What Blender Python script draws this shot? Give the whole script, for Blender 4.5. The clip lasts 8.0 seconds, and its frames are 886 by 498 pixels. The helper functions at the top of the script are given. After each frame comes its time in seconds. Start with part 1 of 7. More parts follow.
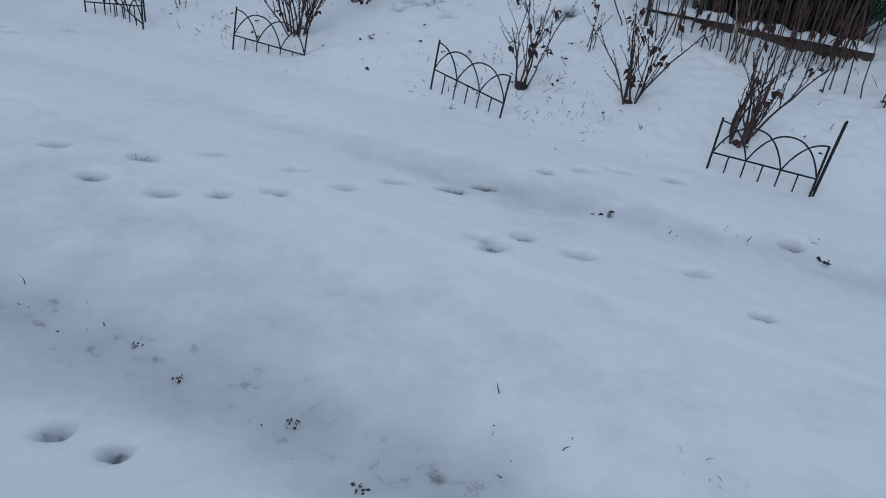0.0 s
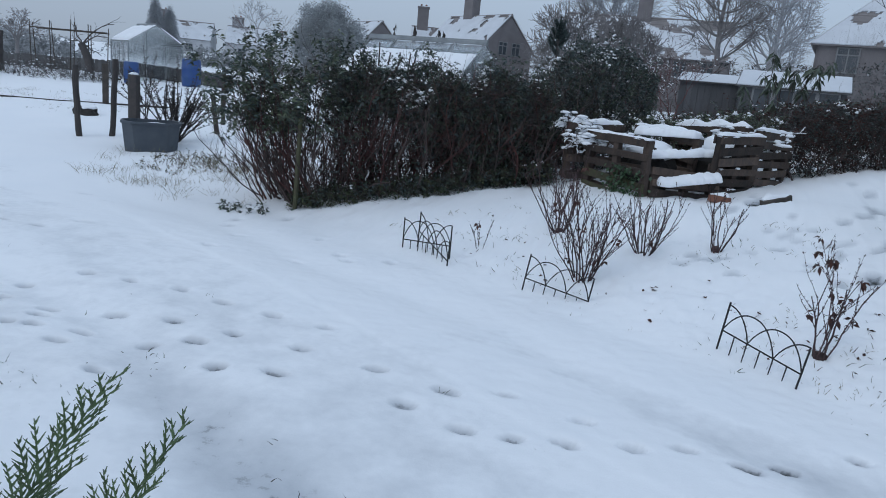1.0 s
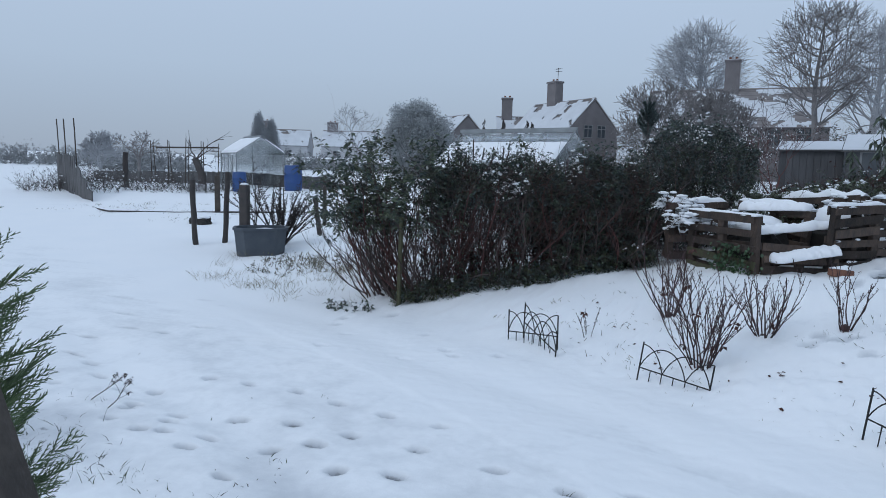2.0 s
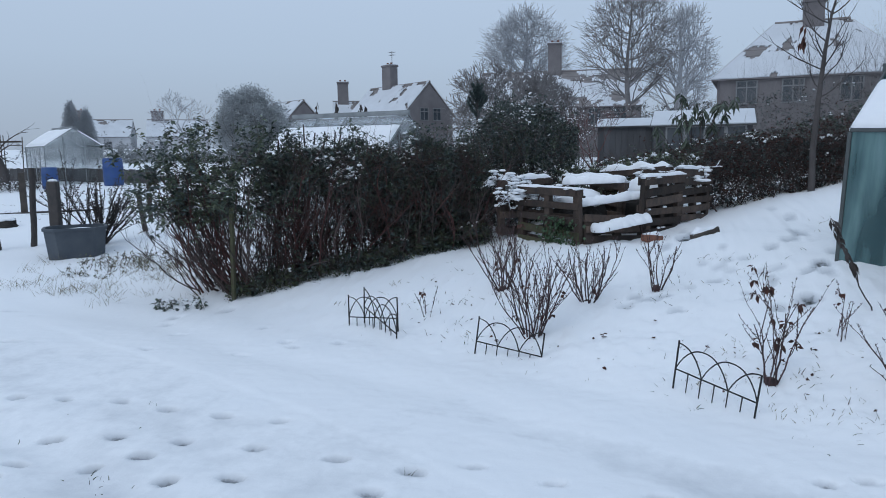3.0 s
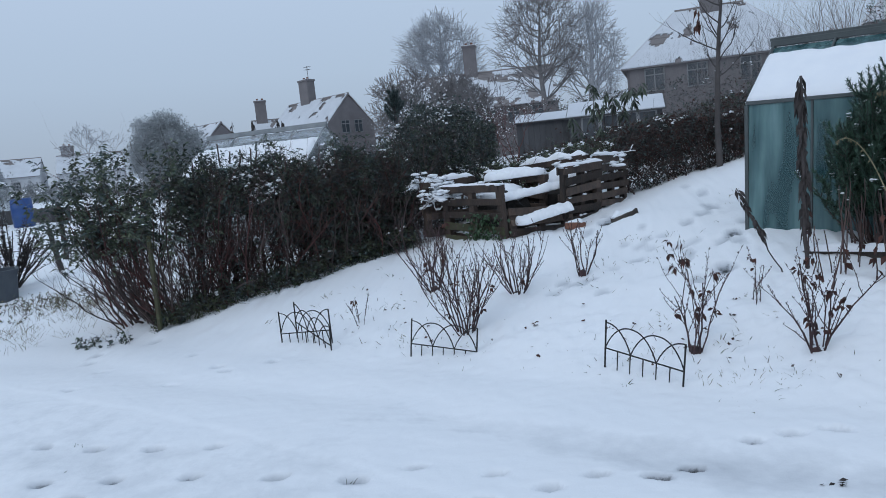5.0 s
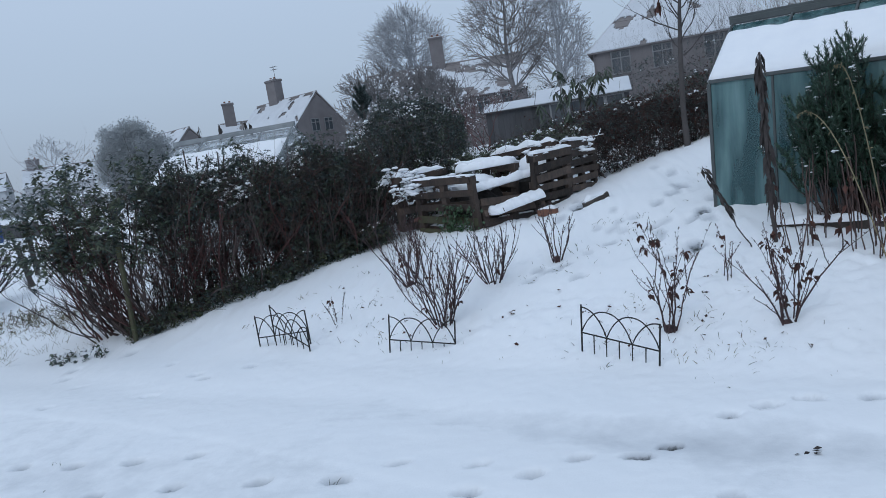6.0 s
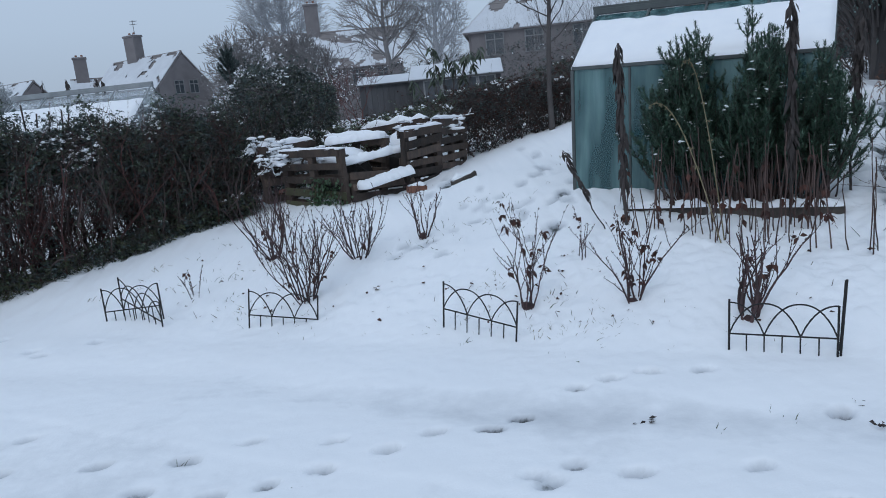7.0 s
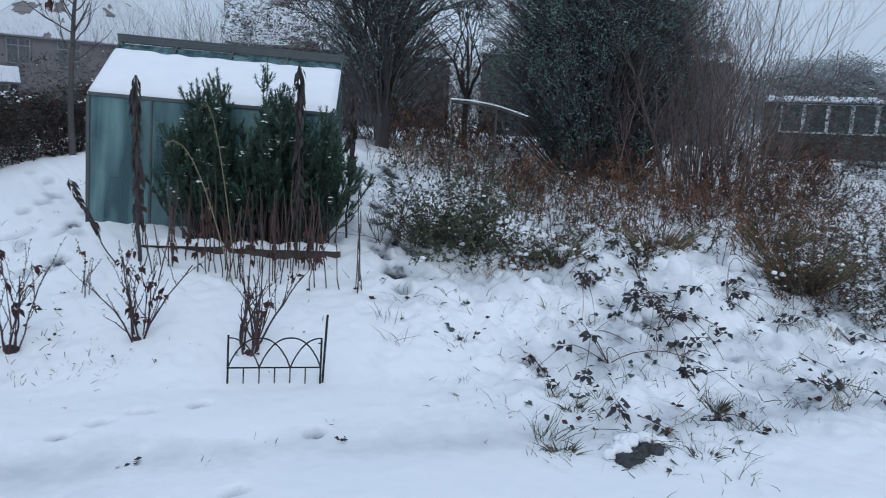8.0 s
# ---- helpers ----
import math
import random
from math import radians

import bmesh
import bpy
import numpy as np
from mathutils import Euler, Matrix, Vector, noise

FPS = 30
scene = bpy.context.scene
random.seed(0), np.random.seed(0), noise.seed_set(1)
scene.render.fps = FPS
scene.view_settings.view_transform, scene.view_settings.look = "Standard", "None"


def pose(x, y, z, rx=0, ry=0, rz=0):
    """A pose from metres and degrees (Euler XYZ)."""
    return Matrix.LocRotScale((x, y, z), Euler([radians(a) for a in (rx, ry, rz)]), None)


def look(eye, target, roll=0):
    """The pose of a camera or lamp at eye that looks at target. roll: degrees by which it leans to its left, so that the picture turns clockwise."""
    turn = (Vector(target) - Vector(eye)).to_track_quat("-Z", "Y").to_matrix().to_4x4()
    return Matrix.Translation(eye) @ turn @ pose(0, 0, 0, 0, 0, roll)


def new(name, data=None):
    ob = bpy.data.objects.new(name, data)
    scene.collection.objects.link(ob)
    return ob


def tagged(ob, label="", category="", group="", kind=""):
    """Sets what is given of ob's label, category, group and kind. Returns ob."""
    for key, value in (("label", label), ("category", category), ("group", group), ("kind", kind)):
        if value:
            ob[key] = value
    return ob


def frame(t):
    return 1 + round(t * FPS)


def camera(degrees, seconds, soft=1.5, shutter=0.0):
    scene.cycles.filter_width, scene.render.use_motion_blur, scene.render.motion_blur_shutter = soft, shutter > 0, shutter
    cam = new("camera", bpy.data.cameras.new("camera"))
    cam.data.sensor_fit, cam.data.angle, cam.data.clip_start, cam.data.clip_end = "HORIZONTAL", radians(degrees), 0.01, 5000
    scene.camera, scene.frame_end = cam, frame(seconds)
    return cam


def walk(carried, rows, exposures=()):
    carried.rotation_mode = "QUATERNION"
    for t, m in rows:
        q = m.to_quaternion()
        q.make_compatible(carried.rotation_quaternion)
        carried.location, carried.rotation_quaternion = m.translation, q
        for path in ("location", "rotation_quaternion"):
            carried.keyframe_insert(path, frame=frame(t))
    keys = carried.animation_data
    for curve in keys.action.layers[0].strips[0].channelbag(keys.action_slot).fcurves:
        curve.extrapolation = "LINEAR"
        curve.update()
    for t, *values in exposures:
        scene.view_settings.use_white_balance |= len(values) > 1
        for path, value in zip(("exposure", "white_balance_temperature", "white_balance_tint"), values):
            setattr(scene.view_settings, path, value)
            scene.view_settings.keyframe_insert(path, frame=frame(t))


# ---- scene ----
cam = camera(64.5, 8.0, soft=0.9, shutter=0.04)
PATH = [
    (0.0, 0.0, 0.0, 1.5, 61.25, -6.0, 0.0),
    (0.3, -0.0885, -0.0318, 1.5796, 66.794, -6.181, 4.799),
    (0.5, -0.1475, -0.0531, 1.6326, 70.07, -5.897, 9.521),
    (0.7, -0.1943, -0.0821, 1.663, 73.007, -5.476, 14.273),
    (1.0, -0.2644, -0.1257, 1.7086, 76.791, -5.395, 20.558),
    (1.2, -0.2949, -0.14, 1.7272, 78.95, -4.834, 24.062),
    (2.3, -0.379, -0.1797, 1.7786, 83.711, -0.844, 27.356),
    (2.5, -0.3863, -0.1831, 1.7831, 83.468, -0.116, 24.589),
    (2.7, -0.3448, -0.1467, 1.7734, 82.914, 0.374, 20.656),
    (3.0, -0.2825, -0.092, 1.759, 82.21, 0.734, 14.691),
    (3.5, -0.2554, -0.0863, 1.7704, 81.706, 0.86, 8.99),
    (4.0, -0.242, -0.0926, 1.7473, 82.396, 1.062, 8.635),
    (5.5, -0.1739, -0.0656, 1.7043, 82.282, 7.954, 8.048),
    (6.0, -0.1535, -0.0619, 1.7081, 81.63, 8.698, 6.529),
    (6.5, -0.1468, -0.0544, 1.695, 80.354, 7.852, 3.249),
    (7.0, -0.0998, -0.0258, 1.6981, 78.363, 5.488, -3.538),
    (7.2, -0.0614, -0.0458, 1.7038, 77.506, 4.209, -7.912),
    (7.5, -0.0039, -0.0758, 1.7124, 77.943, 1.052, -17.457),
    (7.8, 0.0723, -0.1628, 1.7051, 79.789, -1.778, -29.603),
    (8.0, 0.1231, -0.2207, 1.7002, 80.781, -2.881, -38.24),
]
EXPOSURES = [(0.0, -0.56), (0.2, -0.43), (0.5, -0.25), (1.0, -0.12), (2.5, -0.06), (3.5, -0.02), (6.0, -0.06), (7.5, -0.06), (8.0, 0.03)]
walk(cam, [(t, pose(x, y, z, rx, ry, rz)) for t, x, y, z, rx, ry, rz in PATH], EXPOSURES)

# ---- light: fog, brighter overhead than at the horizon ----
world = bpy.data.worlds.new("overcast")
scene.world = world
world.use_nodes = True
wn, wl = world.node_tree.nodes, world.node_tree.links
wn.clear()
w_out, w_bg = wn.new("ShaderNodeOutputWorld"), wn.new("ShaderNodeBackground")
w_co, w_sep = wn.new("ShaderNodeTexCoord"), wn.new("ShaderNodeSeparateXYZ")
w_ramp, w_mix, w_sky = wn.new("ShaderNodeValToRGB"), wn.new("ShaderNodeMix"), wn.new("ShaderNodeTexSky")
w_sky.sky_type, w_sky.sun_disc, w_sky.sun_elevation, w_sky.sun_rotation = "NISHITA", False, radians(38), radians(200)
w_gain = wn.new("ShaderNodeVectorMath")
w_gain.operation, w_gain.inputs[3].default_value = "SCALE", 0.10
w_ramp.color_ramp.interpolation = "LINEAR"
w_ramp.color_ramp.elements[0].color, w_ramp.color_ramp.elements[0].position = (0.345, 0.425, 0.545, 1), 0.0
w_ramp.color_ramp.elements[1].color, w_ramp.color_ramp.elements[1].position = (0.55, 0.69, 0.89, 1), 0.9
for place, shade in ((0.06, (0.388, 0.483, 0.622, 1)), (0.13, (0.445, 0.56, 0.72, 1)), (0.23, (0.488, 0.612, 0.792, 1))):
    w_ramp.color_ramp.elements.new(place).color = shade
w_mix.data_type, w_mix.inputs[0].default_value = "RGBA", 0.06
wl.new(w_co.outputs["Generated"], w_sep.inputs[0])
wl.new(w_sep.outputs["Z"], w_ramp.inputs[0])
wl.new(w_sky.outputs[0], w_gain.inputs[0])
wl.new(w_ramp.outputs[0], w_mix.inputs[6])
wl.new(w_gain.outputs[0], w_mix.inputs[7])
wl.new(w_mix.outputs[2], w_bg.inputs[0])
wl.new(w_bg.outputs[0], w_out.inputs[0])
w_bg.inputs[1].default_value = 1.0
sun = new("sun", bpy.data.lights.new("sun", "SUN"))
sun.data.energy, sun.data.angle, sun.data.color = 0.5, radians(40), (1.0, 0.985, 0.965)
sun.matrix_world = look((-6, -8, 12), (0, 4, 0))

# ---- materials ----
def material(name, colour, second=None, scale=8.0, rough=0.8, bump=0.3, metal=0.0, fine=60.0, spread=0.5, random_tint=0.0, transmission=0.0, alpha=1.0, stretch=1.0):
    """A surface with two scales of colour variation and relief, in metres."""
    m = bpy.data.materials.new(name)
    m.use_nodes = True
    n, l = m.node_tree.nodes, m.node_tree.links
    b = n["Principled BSDF"]
    co = n.new("ShaderNodeTexCoord")
    big, small = n.new("ShaderNodeTexNoise"), n.new("ShaderNodeTexNoise")
    big.inputs["Scale"].default_value, big.inputs["Detail"].default_value = scale, 5
    small.inputs["Scale"].default_value, small.inputs["Detail"].default_value = fine, 4
    grain = n.new("ShaderNodeMapping")
    grain.inputs["Scale"].default_value = (1, 1, stretch)
    l.new(co.outputs["Object"], grain.inputs["Vector"])
    l.new(grain.outputs[0], big.inputs["Vector"])
    l.new(grain.outputs[0], small.inputs["Vector"])
    ramp = n.new("ShaderNodeMapRange")
    ramp.inputs[1].default_value, ramp.inputs[2].default_value = 0.5 - spread / 2, 0.5 + spread / 2
    add = n.new("ShaderNodeMath")
    add.operation = "MULTIPLY_ADD"
    add.inputs[1].default_value, add.inputs[2].default_value = 0.35, -0.17
    l.new(small.outputs[0], add.inputs[0])
    plus = n.new("ShaderNodeMath")
    l.new(big.outputs[0], plus.inputs[0])
    l.new(add.outputs[0], plus.inputs[1])
    l.new(plus.outputs[0], ramp.inputs[0])
    mix = n.new("ShaderNodeMix")
    mix.data_type = "RGBA"
    mix.inputs[6].default_value = (*colour, 1)
    mix.inputs[7].default_value = (*(second or [c * 0.6 for c in colour]), 1)
    l.new(ramp.outputs[0], mix.inputs[0])
    last = mix.outputs[2]
    if random_tint:
        info, geo = n.new("ShaderNodeObjectInfo"), n.new("ShaderNodeNewGeometry")
        hsv, rnd, val = n.new("ShaderNodeHueSaturation"), n.new("ShaderNodeMath"), n.new("ShaderNodeMapRange")
        rnd.operation = "FRACT"
        two = n.new("ShaderNodeMath")
        l.new(info.outputs["Random"], two.inputs[0])
        l.new(geo.outputs["Random Per Island"], two.inputs[1])
        l.new(two.outputs[0], rnd.inputs[0])
        val.inputs[3].default_value, val.inputs[4].default_value = 1 - random_tint, 1 + random_tint
        l.new(rnd.outputs[0], val.inputs[0])
        l.new(val.outputs[0], hsv.inputs["Value"])
        l.new(last, hsv.inputs["Color"])
        last = hsv.outputs[0]
    l.new(last, b.inputs["Base Color"])
    b.inputs["Roughness"].default_value, b.inputs["Metallic"].default_value = rough, metal
    b.inputs["Transmission Weight"].default_value, b.inputs["Alpha"].default_value = transmission, alpha
    if bump:
        bp = n.new("ShaderNodeBump")
        bp.inputs["Strength"].default_value, bp.inputs["Distance"].default_value = bump, 0.01
        l.new(small.outputs[0], bp.inputs["Height"])
        l.new(bp.outputs[0], b.inputs["Normal"])
    return m


def ground_material():
    """Snow over turf: where the layer is thin, wet grass and soil show through in specks; ruts and prints also grey
    with painted shade.
    """
    m = bpy.data.materials.new("snow_over_turf")
    m.use_nodes = True
    n, l = m.node_tree.nodes, m.node_tree.links
    b = n["Principled BSDF"]
    co, att = n.new("ShaderNodeTexCoord"), n.new("ShaderNodeAttribute")
    att.attribute_name = "thin"
    noises = []
    for s, d in ((1.3, 4), (14.0, 5), (120.0, 4)):
        t = n.new("ShaderNodeTexNoise")
        t.inputs["Scale"].default_value, t.inputs["Detail"].default_value = s, d
        l.new(co.outputs["Object"], t.inputs["Vector"])
        noises.append(t)
    snow = n.new("ShaderNodeMix")
    snow.data_type = "RGBA"
    snow.inputs[6].default_value, snow.inputs[7].default_value = (0.85, 0.88, 0.915, 1), (0.91, 0.925, 0.945, 1)
    l.new(noises[0].outputs[0], snow.inputs[0])
    turf = n.new("ShaderNodeMix")
    turf.data_type = "RGBA"
    turf.inputs[6].default_value, turf.inputs[7].default_value = (0.026, 0.033, 0.032, 1), (0.050, 0.056, 0.054, 1)
    l.new(noises[1].outputs[0], turf.inputs[0])
    speck = n.new("ShaderNodeMath")
    speck.operation = "MULTIPLY_ADD"
    speck.inputs[1].default_value, speck.inputs[2].default_value = 1.1, -0.72
    l.new(noises[1].outputs[0], speck.inputs[0])
    more = n.new("ShaderNodeMath")
    more.operation = "MULTIPLY_ADD"
    more.inputs[1].default_value = 0.24
    l.new(noises[2].outputs[0], more.inputs[0])
    l.new(speck.outputs[0], more.inputs[2])
    both = n.new("ShaderNodeMath")
    l.new(more.outputs[0], both.inputs[0])
    l.new(att.outputs["Fac"], both.inputs[1])
    cover = n.new("ShaderNodeMapRange")
    cover.inputs[1].default_value, cover.inputs[2].default_value = 0.44, 0.78
    l.new(both.outputs[0], cover.inputs[0])
    # Grey snow tone: thin cover, plus soft shade of hollows put into the colour
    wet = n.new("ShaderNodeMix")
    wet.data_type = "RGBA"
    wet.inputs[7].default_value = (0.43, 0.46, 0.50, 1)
    snow_grey = n.new("ShaderNodeMapRange")
    snow_grey.inputs[1].default_value, snow_grey.inputs[2].default_value = 0.06, 0.55
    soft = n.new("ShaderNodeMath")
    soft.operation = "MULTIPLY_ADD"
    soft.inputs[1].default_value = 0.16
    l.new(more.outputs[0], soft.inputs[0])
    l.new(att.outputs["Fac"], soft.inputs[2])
    l.new(soft.outputs[0], snow_grey.inputs[0])
    l.new(snow_grey.outputs[0], wet.inputs[0])
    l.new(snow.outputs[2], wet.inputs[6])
    mix = n.new("ShaderNodeMix")
    mix.data_type = "RGBA"
    l.new(cover.outputs[0], mix.inputs[0])
    l.new(wet.outputs[2], mix.inputs[6])
    l.new(turf.outputs[2], mix.inputs[7])
    l.new(mix.outputs[2], b.inputs["Base Color"])
    b.inputs["Roughness"].default_value = 0.75
    b.inputs["Specular IOR Level"].default_value = 0.25
    height = n.new("ShaderNodeMath")
    height.operation = "MULTIPLY_ADD"
    height.inputs[1].default_value = 0.25
    l.new(noises[2].outputs[0], height.inputs[0])
    l.new(noises[1].outputs[0], height.inputs[2])
    bp = n.new("ShaderNodeBump")
    bp.inputs["Strength"].default_value, bp.inputs["Distance"].default_value = 0.35, 0.012
    l.new(height.outputs[0], bp.inputs["Height"])
    l.new(bp.outputs[0], b.inputs["Normal"])
    return m


GROUND = ground_material()
SNOW = material("fresh_snow", (0.89, 0.91, 0.935), (0.84, 0.865, 0.905), 6, 0.75, 0.25, fine=90)
IRON = material("black_painted_iron", (0.008, 0.009, 0.011), (0.018, 0.016, 0.015), 30, 0.75, 0.2, fine=200)
ROSE_STEM = material("rose_stem", (0.082, 0.042, 0.042), (0.032, 0.022, 0.024), 20, 0.8, 0.4, random_tint=0.3)
DEAD_LEAF = material("dead_leaf", (0.085, 0.032, 0.022), (0.035, 0.018, 0.016), 25, 0.85, 0.4, random_tint=0.4)
HEDGE_STEM = material("hedge_stem", (0.086, 0.060, 0.054), (0.045, 0.034, 0.033), 14, 0.85, 0.4, random_tint=0.4)
RED_STEM = material("red_stem", (0.11, 0.035, 0.032), (0.05, 0.022, 0.02), 14, 0.7, 0.3, random_tint=0.3)
PRIVET = material("evergreen_leaf", (0.066, 0.090, 0.056), (0.038, 0.055, 0.037), 12, 0.36, 0.2, random_tint=0.45)
PALE_LEAF = material("grey_green_leaf", (0.115, 0.135, 0.082), (0.070, 0.088, 0.055), 12, 0.65, 0.2, random_tint=0.35)
BRAMBLE_LEAF = material("bramble_leaf", (0.030, 0.040, 0.040), (0.045, 0.030, 0.034), 14, 0.6, 0.3, random_tint=0.35)
DARK_LEAF = material("dark_evergreen_leaf", (0.054, 0.082, 0.078), (0.034, 0.052, 0.050), 12, 0.36, 0.2, random_tint=0.4)
ROSEMARY = material("rosemary_needle", (0.075, 0.140, 0.094), (0.040, 0.084, 0.062), 10, 0.55, 0.2, random_tint=0.4)
CYPRESS = material("cypress_scale", (0.100, 0.150, 0.062), (0.055, 0.095, 0.042), 18, 0.6, 0.4, random_tint=0.3)
CANE = material("dry_cane", (0.095, 0.056, 0.047), (0.05, 0.032, 0.029), 18, 0.75, 0.4, random_tint=0.35)
SHADED_SOIL = material("shaded_soil", (0.030, 0.036, 0.044), (0.050, 0.056, 0.064), 18, 0.7, 0.7)
BLACK_STALK = material("rotted_stalk", (0.036, 0.031, 0.031), (0.062, 0.052, 0.049), 22, 0.9, 0.6, random_tint=0.3)
BRACKEN = material("dead_bracken", (0.27, 0.128, 0.068), (0.15, 0.074, 0.046), 9, 0.85, 0.3, random_tint=0.45)
STRAW = material("dry_grass", (0.23, 0.19, 0.115), (0.12, 0.11, 0.065), 9, 0.8, 0.2, random_tint=0.4)
GREEN_GRASS = material("winter_grass", (0.075, 0.085, 0.04), (0.04, 0.05, 0.025), 9, 0.8, 0.2, random_tint=0.4)
PALLET = material("old_pallet_wood", (0.100, 0.070, 0.054), (0.036, 0.030, 0.028), 9, 0.9, 0.8, random_tint=0.5, stretch=0.5)
MOSS_WOOD = material("algae_stained_wood", (0.085, 0.095, 0.045), (0.06, 0.05, 0.035), 9, 0.85, 0.6, random_tint=0.2)
WEATHERED = material("weathered_timber", (0.10, 0.085, 0.072), (0.045, 0.038, 0.034), 6, 0.85, 0.7, random_tint=0.2)
BLACK_WOOD = material("creosoted_timber", (0.042, 0.039, 0.04), (0.075, 0.065, 0.06), 9, 0.85, 0.7, random_tint=0.2)
ALUMINIUM = material("dull_aluminium", (0.34, 0.36, 0.37), (0.22, 0.24, 0.25), 6, 0.5, 0.2, metal=0.5)
GREEN_SHEET = material("green_glazing_sheet", (0.27, 0.47, 0.48), (0.040, 0.13, 0.145), 5, 0.22, 0.0, transmission=0.5, fine=9, spread=0.30, stretch=0.14)
CLEAR_GLASS = material("cloudy_glass", (0.74, 0.78, 0.78), (0.62, 0.66, 0.67), 4, 0.08, 0.0, transmission=0.93, fine=30, alpha=0.5)
TANK = material("grey_water_tank", (0.048, 0.060, 0.078), (0.070, 0.084, 0.10), 5, 0.6, 0.2)
BLUE = material("blue_plastic", (0.02, 0.065, 0.24), (0.03, 0.08, 0.20), 5, 0.45, 0.1)
WHITE = material("white_paint", (0.72, 0.74, 0.75), (0.58, 0.6, 0.62), 9, 0.5, 0.1)
BRICK = material("brick_wall", (0.195, 0.180, 0.182), (0.150, 0.137, 0.140), 1.5, 0.9, 0.3, fine=14)
TILE = material("clay_roof_tile", (0.24, 0.22, 0.215), (0.18, 0.165, 0.165), 1.5, 0.85, 0.4, fine=10)
PANE = material("window_pane", (0.05, 0.06, 0.07), (0.08, 0.09, 0.10), 2, 0.1, 0.0)
# Far bare wood: base colour paled to stand in for fog
FAR_BARK = material("fog_paled_bark", (0.40, 0.41, 0.43), (0.33, 0.338, 0.352), 1.2, 0.9, 0.2, fine=12)
GREY_BARK = material("grey_bark", (0.22, 0.21, 0.21), (0.14, 0.132, 0.132), 3, 0.9, 0.5, fine=30)
WAND = material("bare_wand", (0.165, 0.115, 0.104), (0.085, 0.062, 0.058), 9, 0.8, 0.4, random_tint=0.3)
DARK_BARK = material("dark_wet_bark", (0.050, 0.047, 0.048), (0.034, 0.032, 0.033), 5, 0.9, 0.7)
BARK = material("wet_bark", (0.100, 0.090, 0.088), (0.062, 0.056, 0.055), 5, 0.9, 0.7)
# Distant hedge leaves with the fog's paleness painted into their colour
FAR_FOLIAGE = material("fog_paled_foliage", (0.34, 0.355, 0.365), (0.29, 0.305, 0.31), 1.5, 0.9, 0.2, random_tint=0.1)
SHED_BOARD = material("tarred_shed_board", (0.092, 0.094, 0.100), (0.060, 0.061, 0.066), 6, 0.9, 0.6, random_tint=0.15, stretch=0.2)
# Leaf colour carries the haze over distant evergreens
FOG_GREEN = material("fog_dulled_leaf", (0.41, 0.435, 0.445), (0.36, 0.38, 0.39), 1.2, 0.9, 0.1, random_tint=0.05)
# Far boards greyed in base colour for the fog in front of them
FAR_BOARD = material("fog_greyed_board", (0.120, 0.120, 0.124), (0.085, 0.084, 0.086), 4, 0.9, 0.5, random_tint=0.2)
# Conifer colour lightened towards the sky, haze included
FOG_CONIFER = material("fog_paled_conifer", (0.41, 0.43, 0.455), (0.36, 0.38, 0.40), 1.5, 0.9, 0.2, random_tint=0.06)
# Evergreen lifted above its leaf tone: mist is mixed into the colour
SPRUCE = material("fog_lifted_evergreen", (0.168, 0.248, 0.240), (0.126, 0.188, 0.182), 2, 0.75, 0.2, random_tint=0.18)
TERRACOTTA = material("clay_block", (0.24, 0.11, 0.07), (0.15, 0.07, 0.05), 14, 0.85, 0.5)
# Roof snow darkened in colour, as fog dims it
ROOF_SNOW = material("fog_dulled_roof_snow", (0.66, 0.69, 0.73), (0.55, 0.575, 0.61), 0.8, 0.8, 0.2, fine=7)
SOIL = material("garden_compost", (0.020, 0.019, 0.018), (0.040, 0.036, 0.033), 14, 0.95, 0.9, fine=70)
# Terrace walls painted pale so that they fade into the fog
FOG_WALL = material("fog_paled_wall", (0.52, 0.53, 0.55), (0.44, 0.45, 0.47), 1.2, 0.9, 0.3, fine=9)
DARK_FRAME = material("dark_green_frame", (0.085, 0.10, 0.10), (0.05, 0.06, 0.062), 6, 0.5, 0.2)
# White frames toned to grey: the fog's lost contrast is painted in
FAR_FRAME = material("fog_greyed_frame", (0.23, 0.235, 0.24), (0.18, 0.185, 0.19), 5, 0.6, 0.1)
IVY = material("ivy_leaf", (0.045, 0.095, 0.040), (0.028, 0.06, 0.03), 14, 0.45, 0.2, random_tint=0.4)
FELT = material("roofing_felt", (0.06, 0.06, 0.062), (0.1, 0.1, 0.1), 5, 0.9, 0.4)

for leafy in (SPRUCE, FOG_GREEN, FOG_CONIFER, FAR_FOLIAGE, FAR_BARK):
    leafy.node_tree.nodes["Principled BSDF"].inputs["Specular IOR Level"].default_value = 0.12

# ---- building tools ----
UP = Vector((0, 0, 1))


